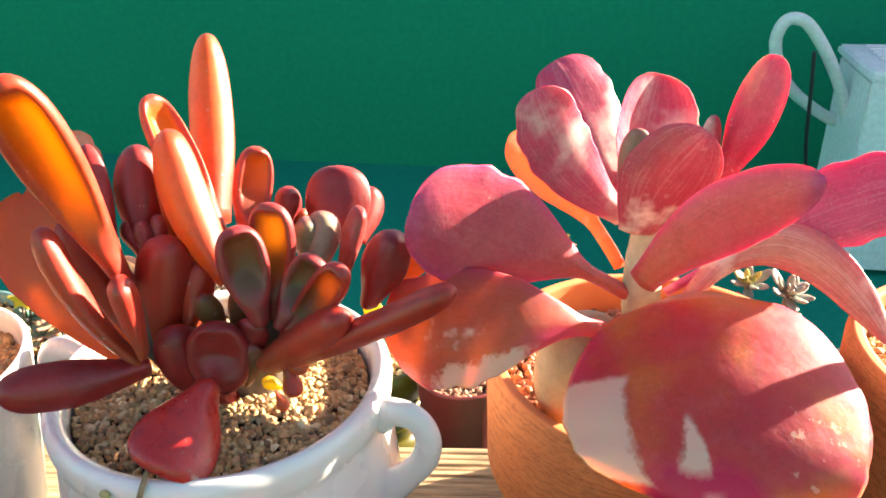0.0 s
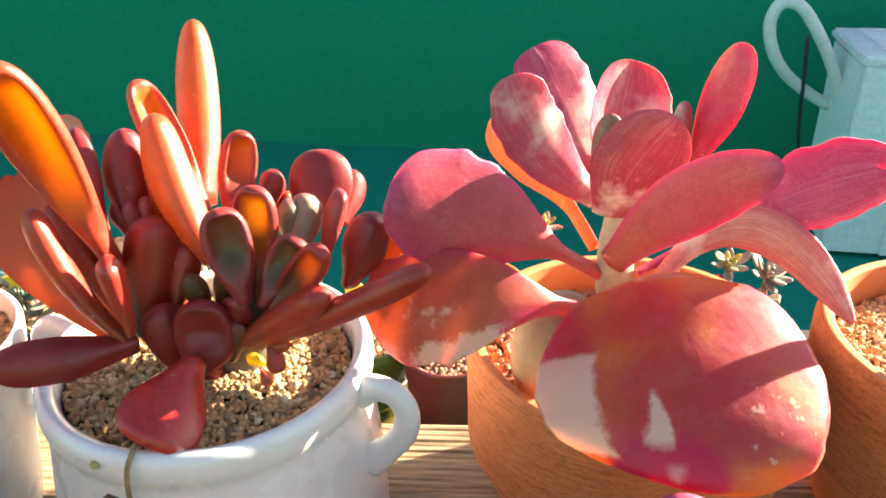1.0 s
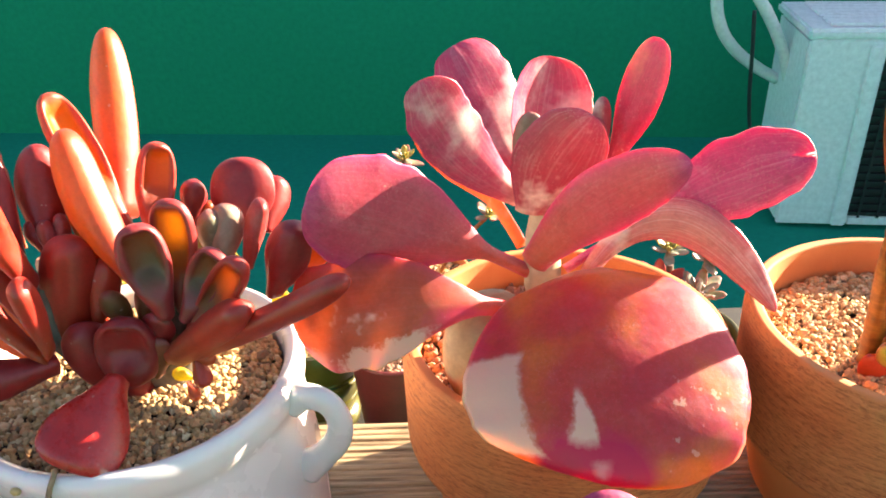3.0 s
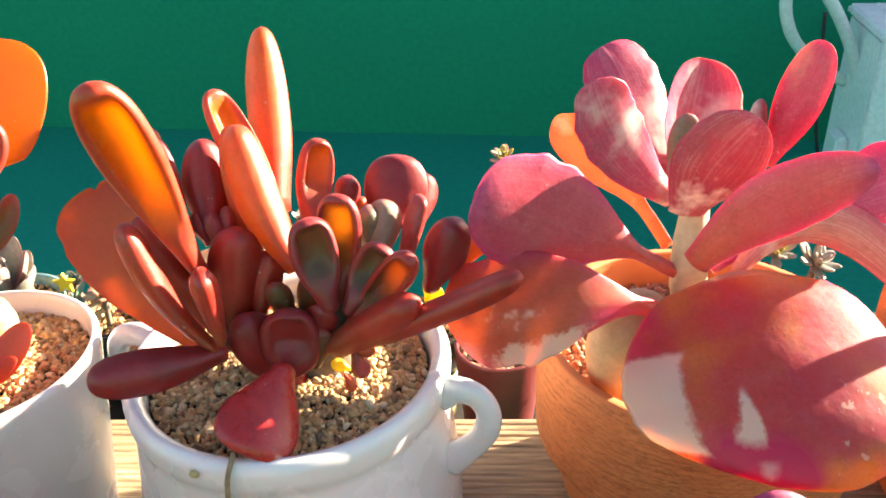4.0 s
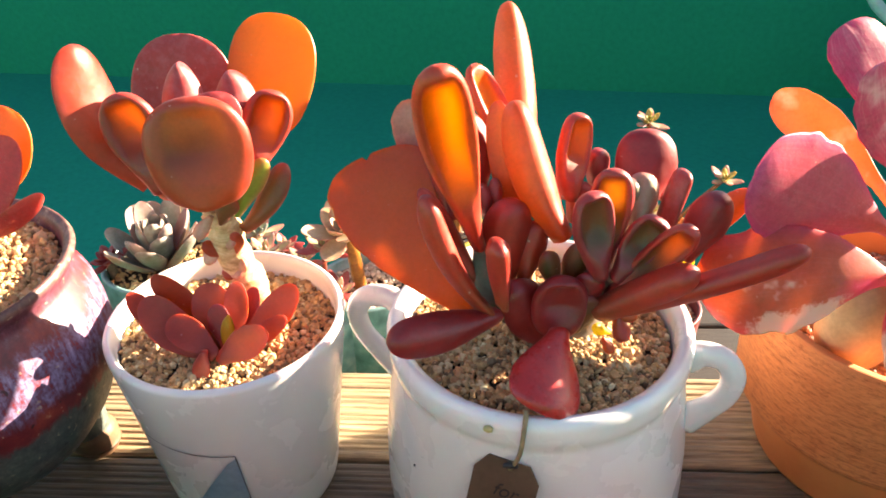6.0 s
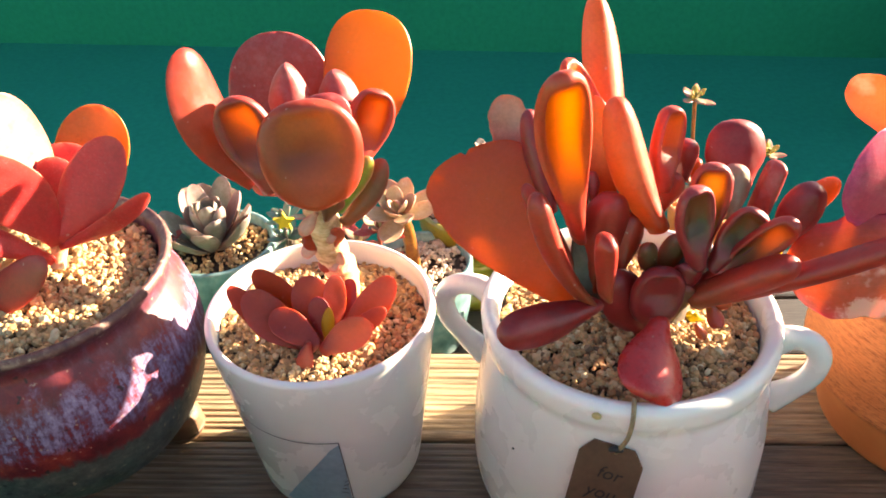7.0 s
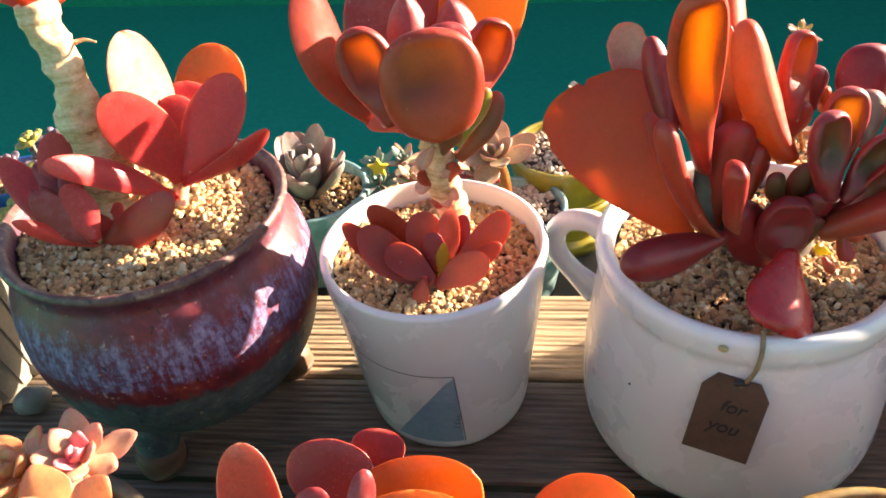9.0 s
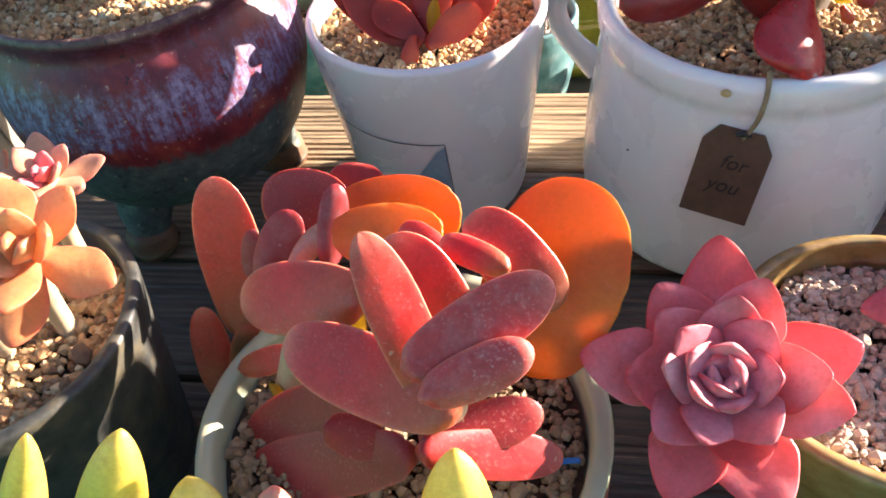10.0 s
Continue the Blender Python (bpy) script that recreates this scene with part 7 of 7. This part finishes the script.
TEAL_LEAF = foliage("blue green leaf", (0.07, 0.24, 0.17), (0.15, 0.36, 0.26), (0.30, 0.12, 0.13), 0.5, 0.004, bloom=0.12, through=(0.6, 1.0, 0.5))
MAGENTA_LEAF = foliage("magenta edged leaf", (0.36, 0.40, 0.18), (0.52, 0.50, 0.32), (0.46, 0.018, 0.10), 0.6, 0.004, through=(1.0, 0.5, 0.2), lip=2.0)
PURPLE_GREY = foliage("purple grey leaf", (0.085, 0.070, 0.10), (0.14, 0.11, 0.145), (0.13, 0.085, 0.13), 0.5, 0.004, bloom=0.35, through=(1.0, 0.7, 0.6))
PEACH_LEAF = foliage("peach leaf", (0.36, 0.27, 0.13), (0.46, 0.35, 0.20), (0.60, 0.22, 0.16), 0.6, 0.005, bloom=0.4, through=(1.0, 0.7, 0.4))
SEDUM = foliage("yellow sedum leaf", (0.28, 0.32, 0.10), (0.50, 0.46, 0.07), (0.46, 0.40, 0.05), 0.6, 0.004, through=(1.0, 0.9, 0.3))

# front row
small_pot("celadon_pot", (-0.2490, 0.0960, 0.0), 0.0742, 0.080, CELADON, "celadon glazed pot with a chipped brown side", BUFF_GRIT, 21, "straight", 0.010, 2600, 0.8)
small_pot("ochre_pot", (-0.0740, 0.1320, 0.0), 0.0580, 0.080, OCHRE, "ochre and brown speckled glazed pot", GREY_GRIT, 22, "straight", 0.012, 2300, 0.8)
small_pot("slate_pot", (-0.4095, 0.1180, 0.0), 0.0605, 0.105, SLATE, "slate grey rough stoneware pot", SAND_GRIT, 23, "straight", 0.012, 1500, 0.82, 0.0042)
small_pot("ivory_front_pot", (-0.28, 0.006, 0.0), 0.022, 0.055, IVORY, "ivory small pot under the yellow leaves", SAND_GRIT, 24, "straight", 0.006, 60, 0.8)
band_v, band_f = lathe([(0.0672, 0.030), (0.0693, 0.034), (0.0730, 0.062), (0.0725, 0.066)], (-0.2490, 0.0960, 0.0), 56, 0.03, 4)
part_of("chip", mesh_of("chip", band_v, band_f[:-2], uneven("brown bare clay", (0.20, 0.05, 0.03), (0.34, 0.10, 0.06), 40, 0.7, 0.3)), bpy.data.objects["celadon_pot"], "bare red brown band")

star = thing("pink_echeveria", (-0.146, 0.112, 0.070), "rose pink echeveria rosette leaning over the pot rim", "succulent")
random.seed(5)
stem(star, PALE_STEM, [(-0.112, 0.122, 0.064), (-0.126, 0.112, 0.082), (-0.139, 0.108, 0.096)], [0.008, 0.009, 0.011])
rosette(star, [LILAC_FLESH, LILAC_FLESH, LILAC_FLESH, ROSE_FLESH, ROSE_FLESH, ROSE_FLESH], (-0.1428, 0.099, 0.105), (-0.10, -0.45, 0.88), 0.0405, 30, 0.66, 0.14, 4, 84, 1.25, 0.20, 0.5, 0.58, grow=0.18)
star2 = thing("pink_echeveria", (-0.045, 0.15, 0.066), "rose pink echeveria rosette at the back of the pot", "succulent")
stem(star2, PALE_STEM, [(-0.046, 0.148, 0.060), (-0.044, 0.148, 0.085)], [0.007, 0.008])
rosette(star2, [LILAC_FLESH, ROSE_FLESH, ROSE_FLESH], (-0.043, 0.148, 0.092), (-0.05, -0.35, 0.93), 0.042, 26, 0.5, 0.14, 6, 84, 1.2, 0.16, grow=0.18)

ghost = thing("apricot_graptopetalum", (-0.385, 0.13, 0.092), "sunlit apricot rosettes in the slate grey pot", "succulent")
random.seed(8)
for at, axis, size, n, stuffs in (((-0.372, 0.119, 0.143), (0.1, -0.45, 0.88), 0.033, 13, [APRICOT_FLESH]), ((-0.379, 0.152, 0.146), (0.15, -0.2, 0.95), 0.021, 15, [ROSE_FLESH, APRICOT_PALE, APRICOT_PALE]), ((-0.391, 0.108, 0.130), (-0.1, -0.5, 0.85), 0.023, 14, [APRICOT_FLESH]), ((-0.405, 0.148, 0.142), (-0.2, -0.1, 0.95), 0.023, 14, [APRICOT_FLESH])):
    stem(ghost, PALE_STEM, [(at[0] - 0.008, at[1] + 0.004, 0.088), (at[0] - 0.006, at[1] + 0.003, 0.115), at], [0.004, 0.0038, 0.005])
    rosette(ghost, stuffs, at, axis, size, n, 0.60, 0.18, 8, 88, 1.3, 0.1, 0.5, 0.6, grow=0.22)
marker = alone("plant_label", mesh_of("plant_label", *tube([(-0.2010, 0.0855, 0.0722), (-0.1945, 0.0865, 0.0724), (-0.1865, 0.0875, 0.0724)], [0.0012] * 2, 8, 0.5), uneven("blue plastic", (0.02, 0.16, 0.50), (0.03, 0.2, 0.56), 40, 0.4, 0.05)), "blue plastic plant label lying in the gravel", "label")

PURPLE_FLESH = foliage("purple magenta leaf", (0.30, 0.026, 0.120), (0.40, 0.045, 0.150), (0.46, 0.03, 0.12), 0.6, 0.006, bloom=0.15, through=(1.0, 0.3, 0.4), thin=0.08, thin_tint=(1.0, 0.1, 0.2))
small_pot("plum_leaf_pot", (0.100, 0.140, 0.0), 0.034, 0.065, SLATE, "dark stoneware small pot below the terracotta", SAND_GRIT, 26, "straight", 0.008, 500, 0.82)
plum = thing("purple_succulent", (0.100, 0.148, 0.055), "purple broad-leaved succulent reaching towards the terracotta pot", "succulent")
stem(plum, PALE_STEM, [(0.100, 0.142, 0.052), (0.100, 0.150, 0.075)], [0.007, 0.006])
for tip, w in (((0.098, 0.214, 0.122), 0.044), ((0.058, 0.160, 0.100), 0.036), ((0.142, 0.166, 0.098), 0.036), ((0.104, 0.112, 0.100), 0.036)):
    leaf(plum, PURPLE_FLESH, (0.100, 0.150, 0.072), tip, w, 0.006, (0.0, -0.45, 0.9), root=0.3, disc=True, peak=0.56, cup=-0.1)

# striped pot and pebbles beside the glazed planter
STRIPE = (-0.590, 0.330, 0.0)
striped = small_pot("striped_pot", STRIPE, 0.059, 0.140, IVORY, "ivory stoneware pot with incised slanting lines", SAND_GRIT, 25, "straight", 0.018, 1300, 0.80, 0.0038)
groove = uneven("dark incised line", (0.22, 0.18, 0.15), (0.30, 0.25, 0.21), 60, 0.8, 0.2)
for k in range(24):
    a0 = 2 * math.pi * k / 24
    pts = []
    for j in range(5):
        z = 0.006 + 0.112 * j / 4
        r = 0.0482 + 0.0112 * z / 0.140
        pts.append((STRIPE[0] + r * math.cos(a0 - 0.12 * j), STRIPE[1] + r * math.sin(a0 - 0.12 * j), z))
    stem(striped, groove, pts, [0.0006] * 2, "incised_line", n=5, steps=4)
pale = thing("variegated_succulent", (-0.5900, 0.345, 0.14), "pale green variegated leaf in the striped pot", "succulent")
leaf(pale, PALE_GREEN, (-0.6150, 0.340, 0.122), (-0.5550, 0.352, 0.147), 0.028, 0.005, (-0.3, -0.4, 0.85), cup=0.2, point=1.6)
leaf(pale, PALE_GREEN, (-0.6150, 0.340, 0.122), (-0.6370, 0.365, 0.158), 0.028, 0.005, (0.3, -0.4, 0.85), cup=0.2, point=1.6)
for k, (x, y, r, o) in enumerate(((-0.545, 0.334, 0.0105, 0.75), (-0.527, 0.300, 0.0115, 0.8), (-0.556, 0.296, 0.009, 0.7))):
    ob = alone("pebble", mesh_of("pebble", *lathe([(r * math.sin(math.pi * (j + 0.5) / 12), r * 0.85 * (1 - math.cos(math.pi * (j + 0.5) / 12))) for j in range(12)], (x, y, 0.0), 26, 0.12, k + 3, o, 0.6 * k), IVORY if k < 2 else STONE), "pale rounded pebble lying on the bench", "stone", group="pebbles on the bench")

# ---- back row on the low shelf ----
random.seed(12)
S = SHELF


def back_pot(name, at, r, h, stuff, label, seed, shape="bowl", gs=SAND_GRIT):
    return small_pot(name, (at[0], at[1], S), r, h, stuff, label, gs, seed, shape, 0.008, 520, 0.75, 0.0034)


back_pot("moss_green_pot", (-0.1740, 0.615), 0.053, 0.100, MOSS_GLAZE, "yellow-green ringed glazed pot", 31, "footed", GREY_GRIT)
dry = thing("dry_stem_succulent", (-0.1625, 0.605, S + 0.09), "nearly leafless succulent stems in the yellow-green pot", "succulent")
for dx, dy, h in ((-0.014, 0.004, 0.045), (-0.004, 0.018, 0.062), (0.008, 0.010, 0.055), (0.015, 0.006, 0.050)):
    stem(dry, BARK, [(-0.1625 + dx, 0.605 + dy, S + 0.082), (-0.1615 + dx * 1.1, 0.605 + dy, S + 0.09 + h * 0.6), (-0.1615 + dx * 1.3, 0.605 + dy, S + 0.09 + h)], [0.004, 0.0036, 0.003], rough=0.2, rings=0.15, ring_step=0.006)
    rosette(dry, [GREY_GREEN, JADE_GREY], (-0.1615 + dx * 1.3, 0.605 + dy, S + 0.09 + h), (dx * 20, -0.3, 1), 0.013, 4, 0.6, 0.2, 20, 80)

back_pot("teal_pot", (-0.4070, 0.578), 0.054, 0.088, TEAL_GLAZE, "teal run-glazed pot with a grey jade", 32)
grey_jade = thing("grey_rosette", (-0.4110, 0.583, S + 0.08), "grey and rose upright rosette in the teal pot", "succulent")
stem(grey_jade, GREY_BARK, [(-0.4110, 0.583, S + 0.072), (-0.4110, 0.583, S + 0.085)], [0.008, 0.010])
rosette(grey_jade, [JADE_GREY, JADE_GREY, GREY_ROSE, JADE_GREY, JADE_GREY], (-0.4110, 0.583, S + 0.088), (0.05, -0.12, 1), 0.060, 26, 0.46, 0.10, 4, 40, 2.2, 0.35, grow=0.6)
wine = thing("wine_rosette", (-0.4470, 0.565, S + 0.08), "small wine red rosette in the teal pot", "succulent")
rosette(wine, [WINE_FLESH, PLUM_FLESH], (-0.4490, 0.563, S + 0.098), (-0.2, -0.2, 1), 0.020, 14, 0.5, 0.2, 10, 80)
stem(wine, GREY_BARK, [(-0.4470, 0.565, S + 0.072), (-0.4490, 0.563, S + 0.097)], [0.004, 0.004])

back_pot("black_pot", (-0.3220, 0.575), 0.040, 0.080, BLACK, "black plastic pot with blue-green rosettes", 33, "straight")
bluish = thing("variegated_sedum", (-0.3220, 0.575, S + 0.075), "blue-green and magenta small rosettes in a black pot", "succulent")
for dx, dy, h, st, sz in ((-0.018, -0.008, 0.024, [TEAL_LEAF], 0.021), (0.012, -0.014, 0.030, [MAGENTA_LEAF], 0.022), (0.002, 0.012, 0.034, [TEAL_LEAF, MAGENTA_LEAF], 0.021), (-0.024, 0.014, 0.028, [TEAL_LEAF], 0.020), (0.024, 0.006, 0.022, [MAGENTA_LEAF, PLUM_FLESH], 0.019), (-0.002, -0.022, 0.016, [TEAL_LEAF, MAGENTA_LEAF], 0.017)):
    stem(bluish, GREY_BARK, [(-0.3220 + dx * 0.7, 0.575 + dy * 0.7, S + 0.066), (-0.3220 + dx, 0.575 + dy, S + 0.075 + h)], [0.0025, 0.0025])
    rosette(bluish, st, (-0.3220 + dx, 0.575 + dy, S + 0.075 + h), (dx * 12, -0.25, 1), sz, 14, 0.42, 0.16, 10, 82, 1.5, 0.25)
bm = bmesh.new()
pts = [(0.0095 * (1 if k % 2 == 0 else 0.48) * math.sin(k * math.pi / 5), 0, 0.0095 * (1 if k % 2 == 0 else 0.48) * math.cos(k * math.pi / 5)) for k in range(10)]
fc = bm.faces.new([bm.verts.new(Vector(p) + Vector((-0.3370, 0.556, S + 0.120))) for p in pts])
ex = bmesh.ops.extrude_face_region(bm, geom=[fc])
bmesh.ops.translate(bm, vec=(0, 0.003, 0), verts=[v for v in ex["geom"] if isinstance(v, bmesh.types.BMVert)])
bmesh.ops.recalc_face_normals(bm, faces=bm.faces[:])
pick = thing("star_pick", (-0.3370, 0.556, S + 0.07), "yellow star plant pick stuck in the black pot", "ornament")
part("star", bm, uneven("yellow plastic", (0.62, 0.46, 0.02), (0.70, 0.54, 0.03), 40, 0.4, 0.05), pick)
stem(pick, GREY_BARK, [(-0.3370, 0.5575, S + 0.065), (-0.3370, 0.5575, S + 0.113)], [0.0012] * 2, "pin", n=8)

back_pot("dark_teal_pot", (-0.2590, 0.525), 0.040, 0.078, TEAL_GLAZE, "dark teal pot with magenta succulents", 34)
mag = thing("magenta_succulent", (-0.2590, 0.525, S + 0.075), "magenta and green pointed rosettes on red stems", "succulent")
for dx, dy, h, sz in ((-0.014, -0.014, 0.016, 0.028), (0.006, 0.010, 0.052, 0.022), (-0.012, 0.012, 0.038, 0.021), (0.018, -0.008, 0.020, 0.024)):
    stem(mag, WINE_STEM, [(-0.2590 + dx * 0.5, 0.525 + dy * 0.5, S + 0.064), (-0.2590 + dx * 0.8, 0.525 + dy, S + 0.075 + h * 0.6), (-0.2590 + dx, 0.525 + dy, S + 0.075 + h)], [0.0022, 0.002, 0.002])
    rosette(mag, [MAGENTA_LEAF, MAGENTA_LEAF, PLUM_FLESH], (-0.2590 + dx, 0.525 + dy, S + 0.075 + h), (dx * 14, -0.3, 1), sz, 12, 0.40, 0.14, 12, 85, 1.4, 0.25)

back_pot("grey_bowl_pot", (-0.2204, 0.540), 0.044, 0.090, TEAL_GLAZE, "grey-teal shallow bowl pot with a peach rosette", 35, "bowl", GREY_GRIT)
peach = thing("peach_echeveria", (-0.2284, 0.538, S + 0.082), "peach cream rosette on a brown stalk", "succulent")
stem(peach, BARK, [(-0.2264, 0.540, S + 0.075), (-0.2304, 0.538, 0.0134), (-0.2364, 0.535, 0.0294)], [0.006, 0.0055, 0.005])
rosette(peach, [PEACH_LEAF], (-0.2364, 0.535, 0.0354), (-0.05, -0.40, 1), 0.036, 14, 0.58, 0.12, 10, 80, 1.8, 0.3)

back_pot("dark_red_pot", (0.012, 0.497), 0.034, 0.094, RED_PLASTIC, "dark red plastic pot in the shade", 36, "straight", RED_GRIT)
leafy = thing("green_seedling", (0.012, 0.497, S + 0.084), "small green rosette in the dark red pot", "succulent")
rosette(leafy, [TEAL_LEAF], (0.012, 0.497, S + 0.092), (0, -0.2, 1), 0.015, 12, 0.45, 0.16, 10, 80)
back_pot("olive_pot", (-0.052, 0.535), 0.042, 0.088, SHADED_MOSS_GLAZE, "olive glazed ringed pot", 37, "footed")
olive = thing("green_rosette", (-0.052, 0.535, S + 0.08), "green rosette in the olive pot", "succulent")
rosette(olive, [SEDUM, TEAL_LEAF], (-0.052, 0.535, S + 0.085), (0, -0.2, 1), 0.022, 12, 0.45, 0.16, 10, 80)
back_pot("olive_pot", (0.240, 0.520), 0.045, 0.080, SHADED_MOSS_GLAZE, "olive glazed pot under grey rosettes", 38, "footed")
cluster = thing("grey_rosette", (0.225, 0.52, S + 0.08), "cluster of grey-green and brown rosettes", "succulent")
for dx, dy, h, st, sz in ((-0.020, -0.006, 0.050, [GREY_GREEN, PLUM_FLESH], 0.026), (0.010, -0.012, 0.048, [JADE_GREY, GREY_GREEN], 0.024), (0.022, 0.010, 0.066, [JADE_GREY], 0.022), (-0.008, 0.014, 0.072, [SEDUM, JADE_GREY], 0.018), (0.004, -0.030, 0.020, [SEDUM], 0.022), (-0.034, 0.012, 0.030, [PLUM_FLESH], 0.022)):
    stem(cluster, GREY_BARK, [(0.236 + dx * 0.4, 0.52 + dy * 0.5, S + 0.066), (0.233 + dx, 0.52 + dy, S + 0.075 + h)], [0.003, 0.0028])
    rosette(cluster, st, (0.233 + dx, 0.52 + dy, S + 0.075 + h), (dx * 10, -0.3, 1), sz, 14, 0.45, 0.18, 10, 82, 1.8, 0.2)

back_pot("slim_clay_pot", (0.046, 0.640), 0.034, 0.075, CLAY, "slim clay pot with thin flower stalks", 39, "straight")
bloom = thing("stalked_succulent", (0.046, 0.640, S + 0.065), "thin stalks with small yellow-green rosettes", "succulent")
for x, y, z, sz in ((0.0241, 0.650, 0.0737, 0.017), (0.0979, 0.645, 0.0178, 0.017), (0.0341, 0.640, -0.012, 0.016)):
    stem(bloom, BARK, [(0.046, 0.640, S + 0.060), ((0.034 + x) / 2, 0.643, (S + 0.06 + z) / 2), (x, y, z)], [0.002, 0.0018, 0.0018])
    rosette(bloom, [SEDUM, MAGENTA_LEAF], (x, y, z), (0, -0.3, 1), sz, 12, 0.45, 0.16, 12, 85, 1.6, 0.2)

back_pot("blue_pot", (-0.7240, 0.632), 0.038, 0.080, BLUE_GLAZE, "blue glazed pot with grey-purple leaves", 41)
jelly = thing("grey_purple_sedum", (-0.7060, 0.615, S + 0.08), "grey-purple bead-leaved sedum in the blue pot", "succulent")
for k in range(9):
    a = k * 2.4
    x, y, z = -0.6820 + 0.036 * math.cos(a) * (k / 9) ** 0.5, 0.618 + 0.026 * math.sin(a), S + 0.088 + 0.009 * (k % 4)
    stem(jelly, GREY_BARK, [(-0.7140, 0.62, S + 0.07), (x, y, z)], [0.002, 0.002], n=8)
    rosette(jelly, [PURPLE_GREY], (x, y, z), (math.cos(a) * 0.4, -0.2, 1), 0.017, 12, 0.7, 0.4, 10, 85, 2.4, 0)
back_pot("clay_bowl_pot", (-0.6260, 0.548), 0.046, 0.070, CLAY, "clay bowl pot overflowing with yellow sedum", 42)
sedum = thing("yellow_sedum", (-0.6260, 0.548, S + 0.06), "yellow-green bead-leaved sedum spilling from its pot", "succulent")
for k in range(22):
    a = k * 2.4
    r = 0.042 * (k / 22) ** 0.5
    x, y, z = -0.6280 + r * math.cos(a) * 1.2, 0.548 + r * math.sin(a), S + 0.092 + 0.060 * abs(math.sin(k * 1.9)) * (0.4 + 0.6 * (k % 3) / 2)
    stem(sedum, GREY_BARK, [(-0.6260, 0.548, S + 0.055), (x, y, z)], [0.0016, 0.0016], n=6)
    rosette(sedum, [SEDUM], (x, y, z), (math.cos(a) * 0.4, -0.2, 1), 0.0140, 10, 0.8, 0.5, 10, 85, 2.4, 0)
back_pot("small_blue_pot", (-0.5220, 0.560), 0.040, 0.075, TEAL_GLAZE, "pale blue glazed small pot", 43)
fringe = thing("red_edged_rosette", (-0.50, 0.56, S + 0.065), "green rosettes with red edges in a pale blue pot", "succulent")
for dx, dy in ((-0.012, -0.006), (0.012, -0.008), (0.0, 0.012)):
    rosette(fringe, [SEDUM, MAGENTA_LEAF], (-0.50 + dx, 0.56 + dy, S + 0.074), (dx * 10, -0.2, 1), 0.024, 13, 0.5, 0.2, 10, 78, 1.7, 0.2)
    stem(fringe, GREY_BARK, [(-0.50 + dx, 0.56 + dy, S + 0.06), (-0.50 + dx, 0.56 + dy, S + 0.075)], [0.004, 0.004], n=8)
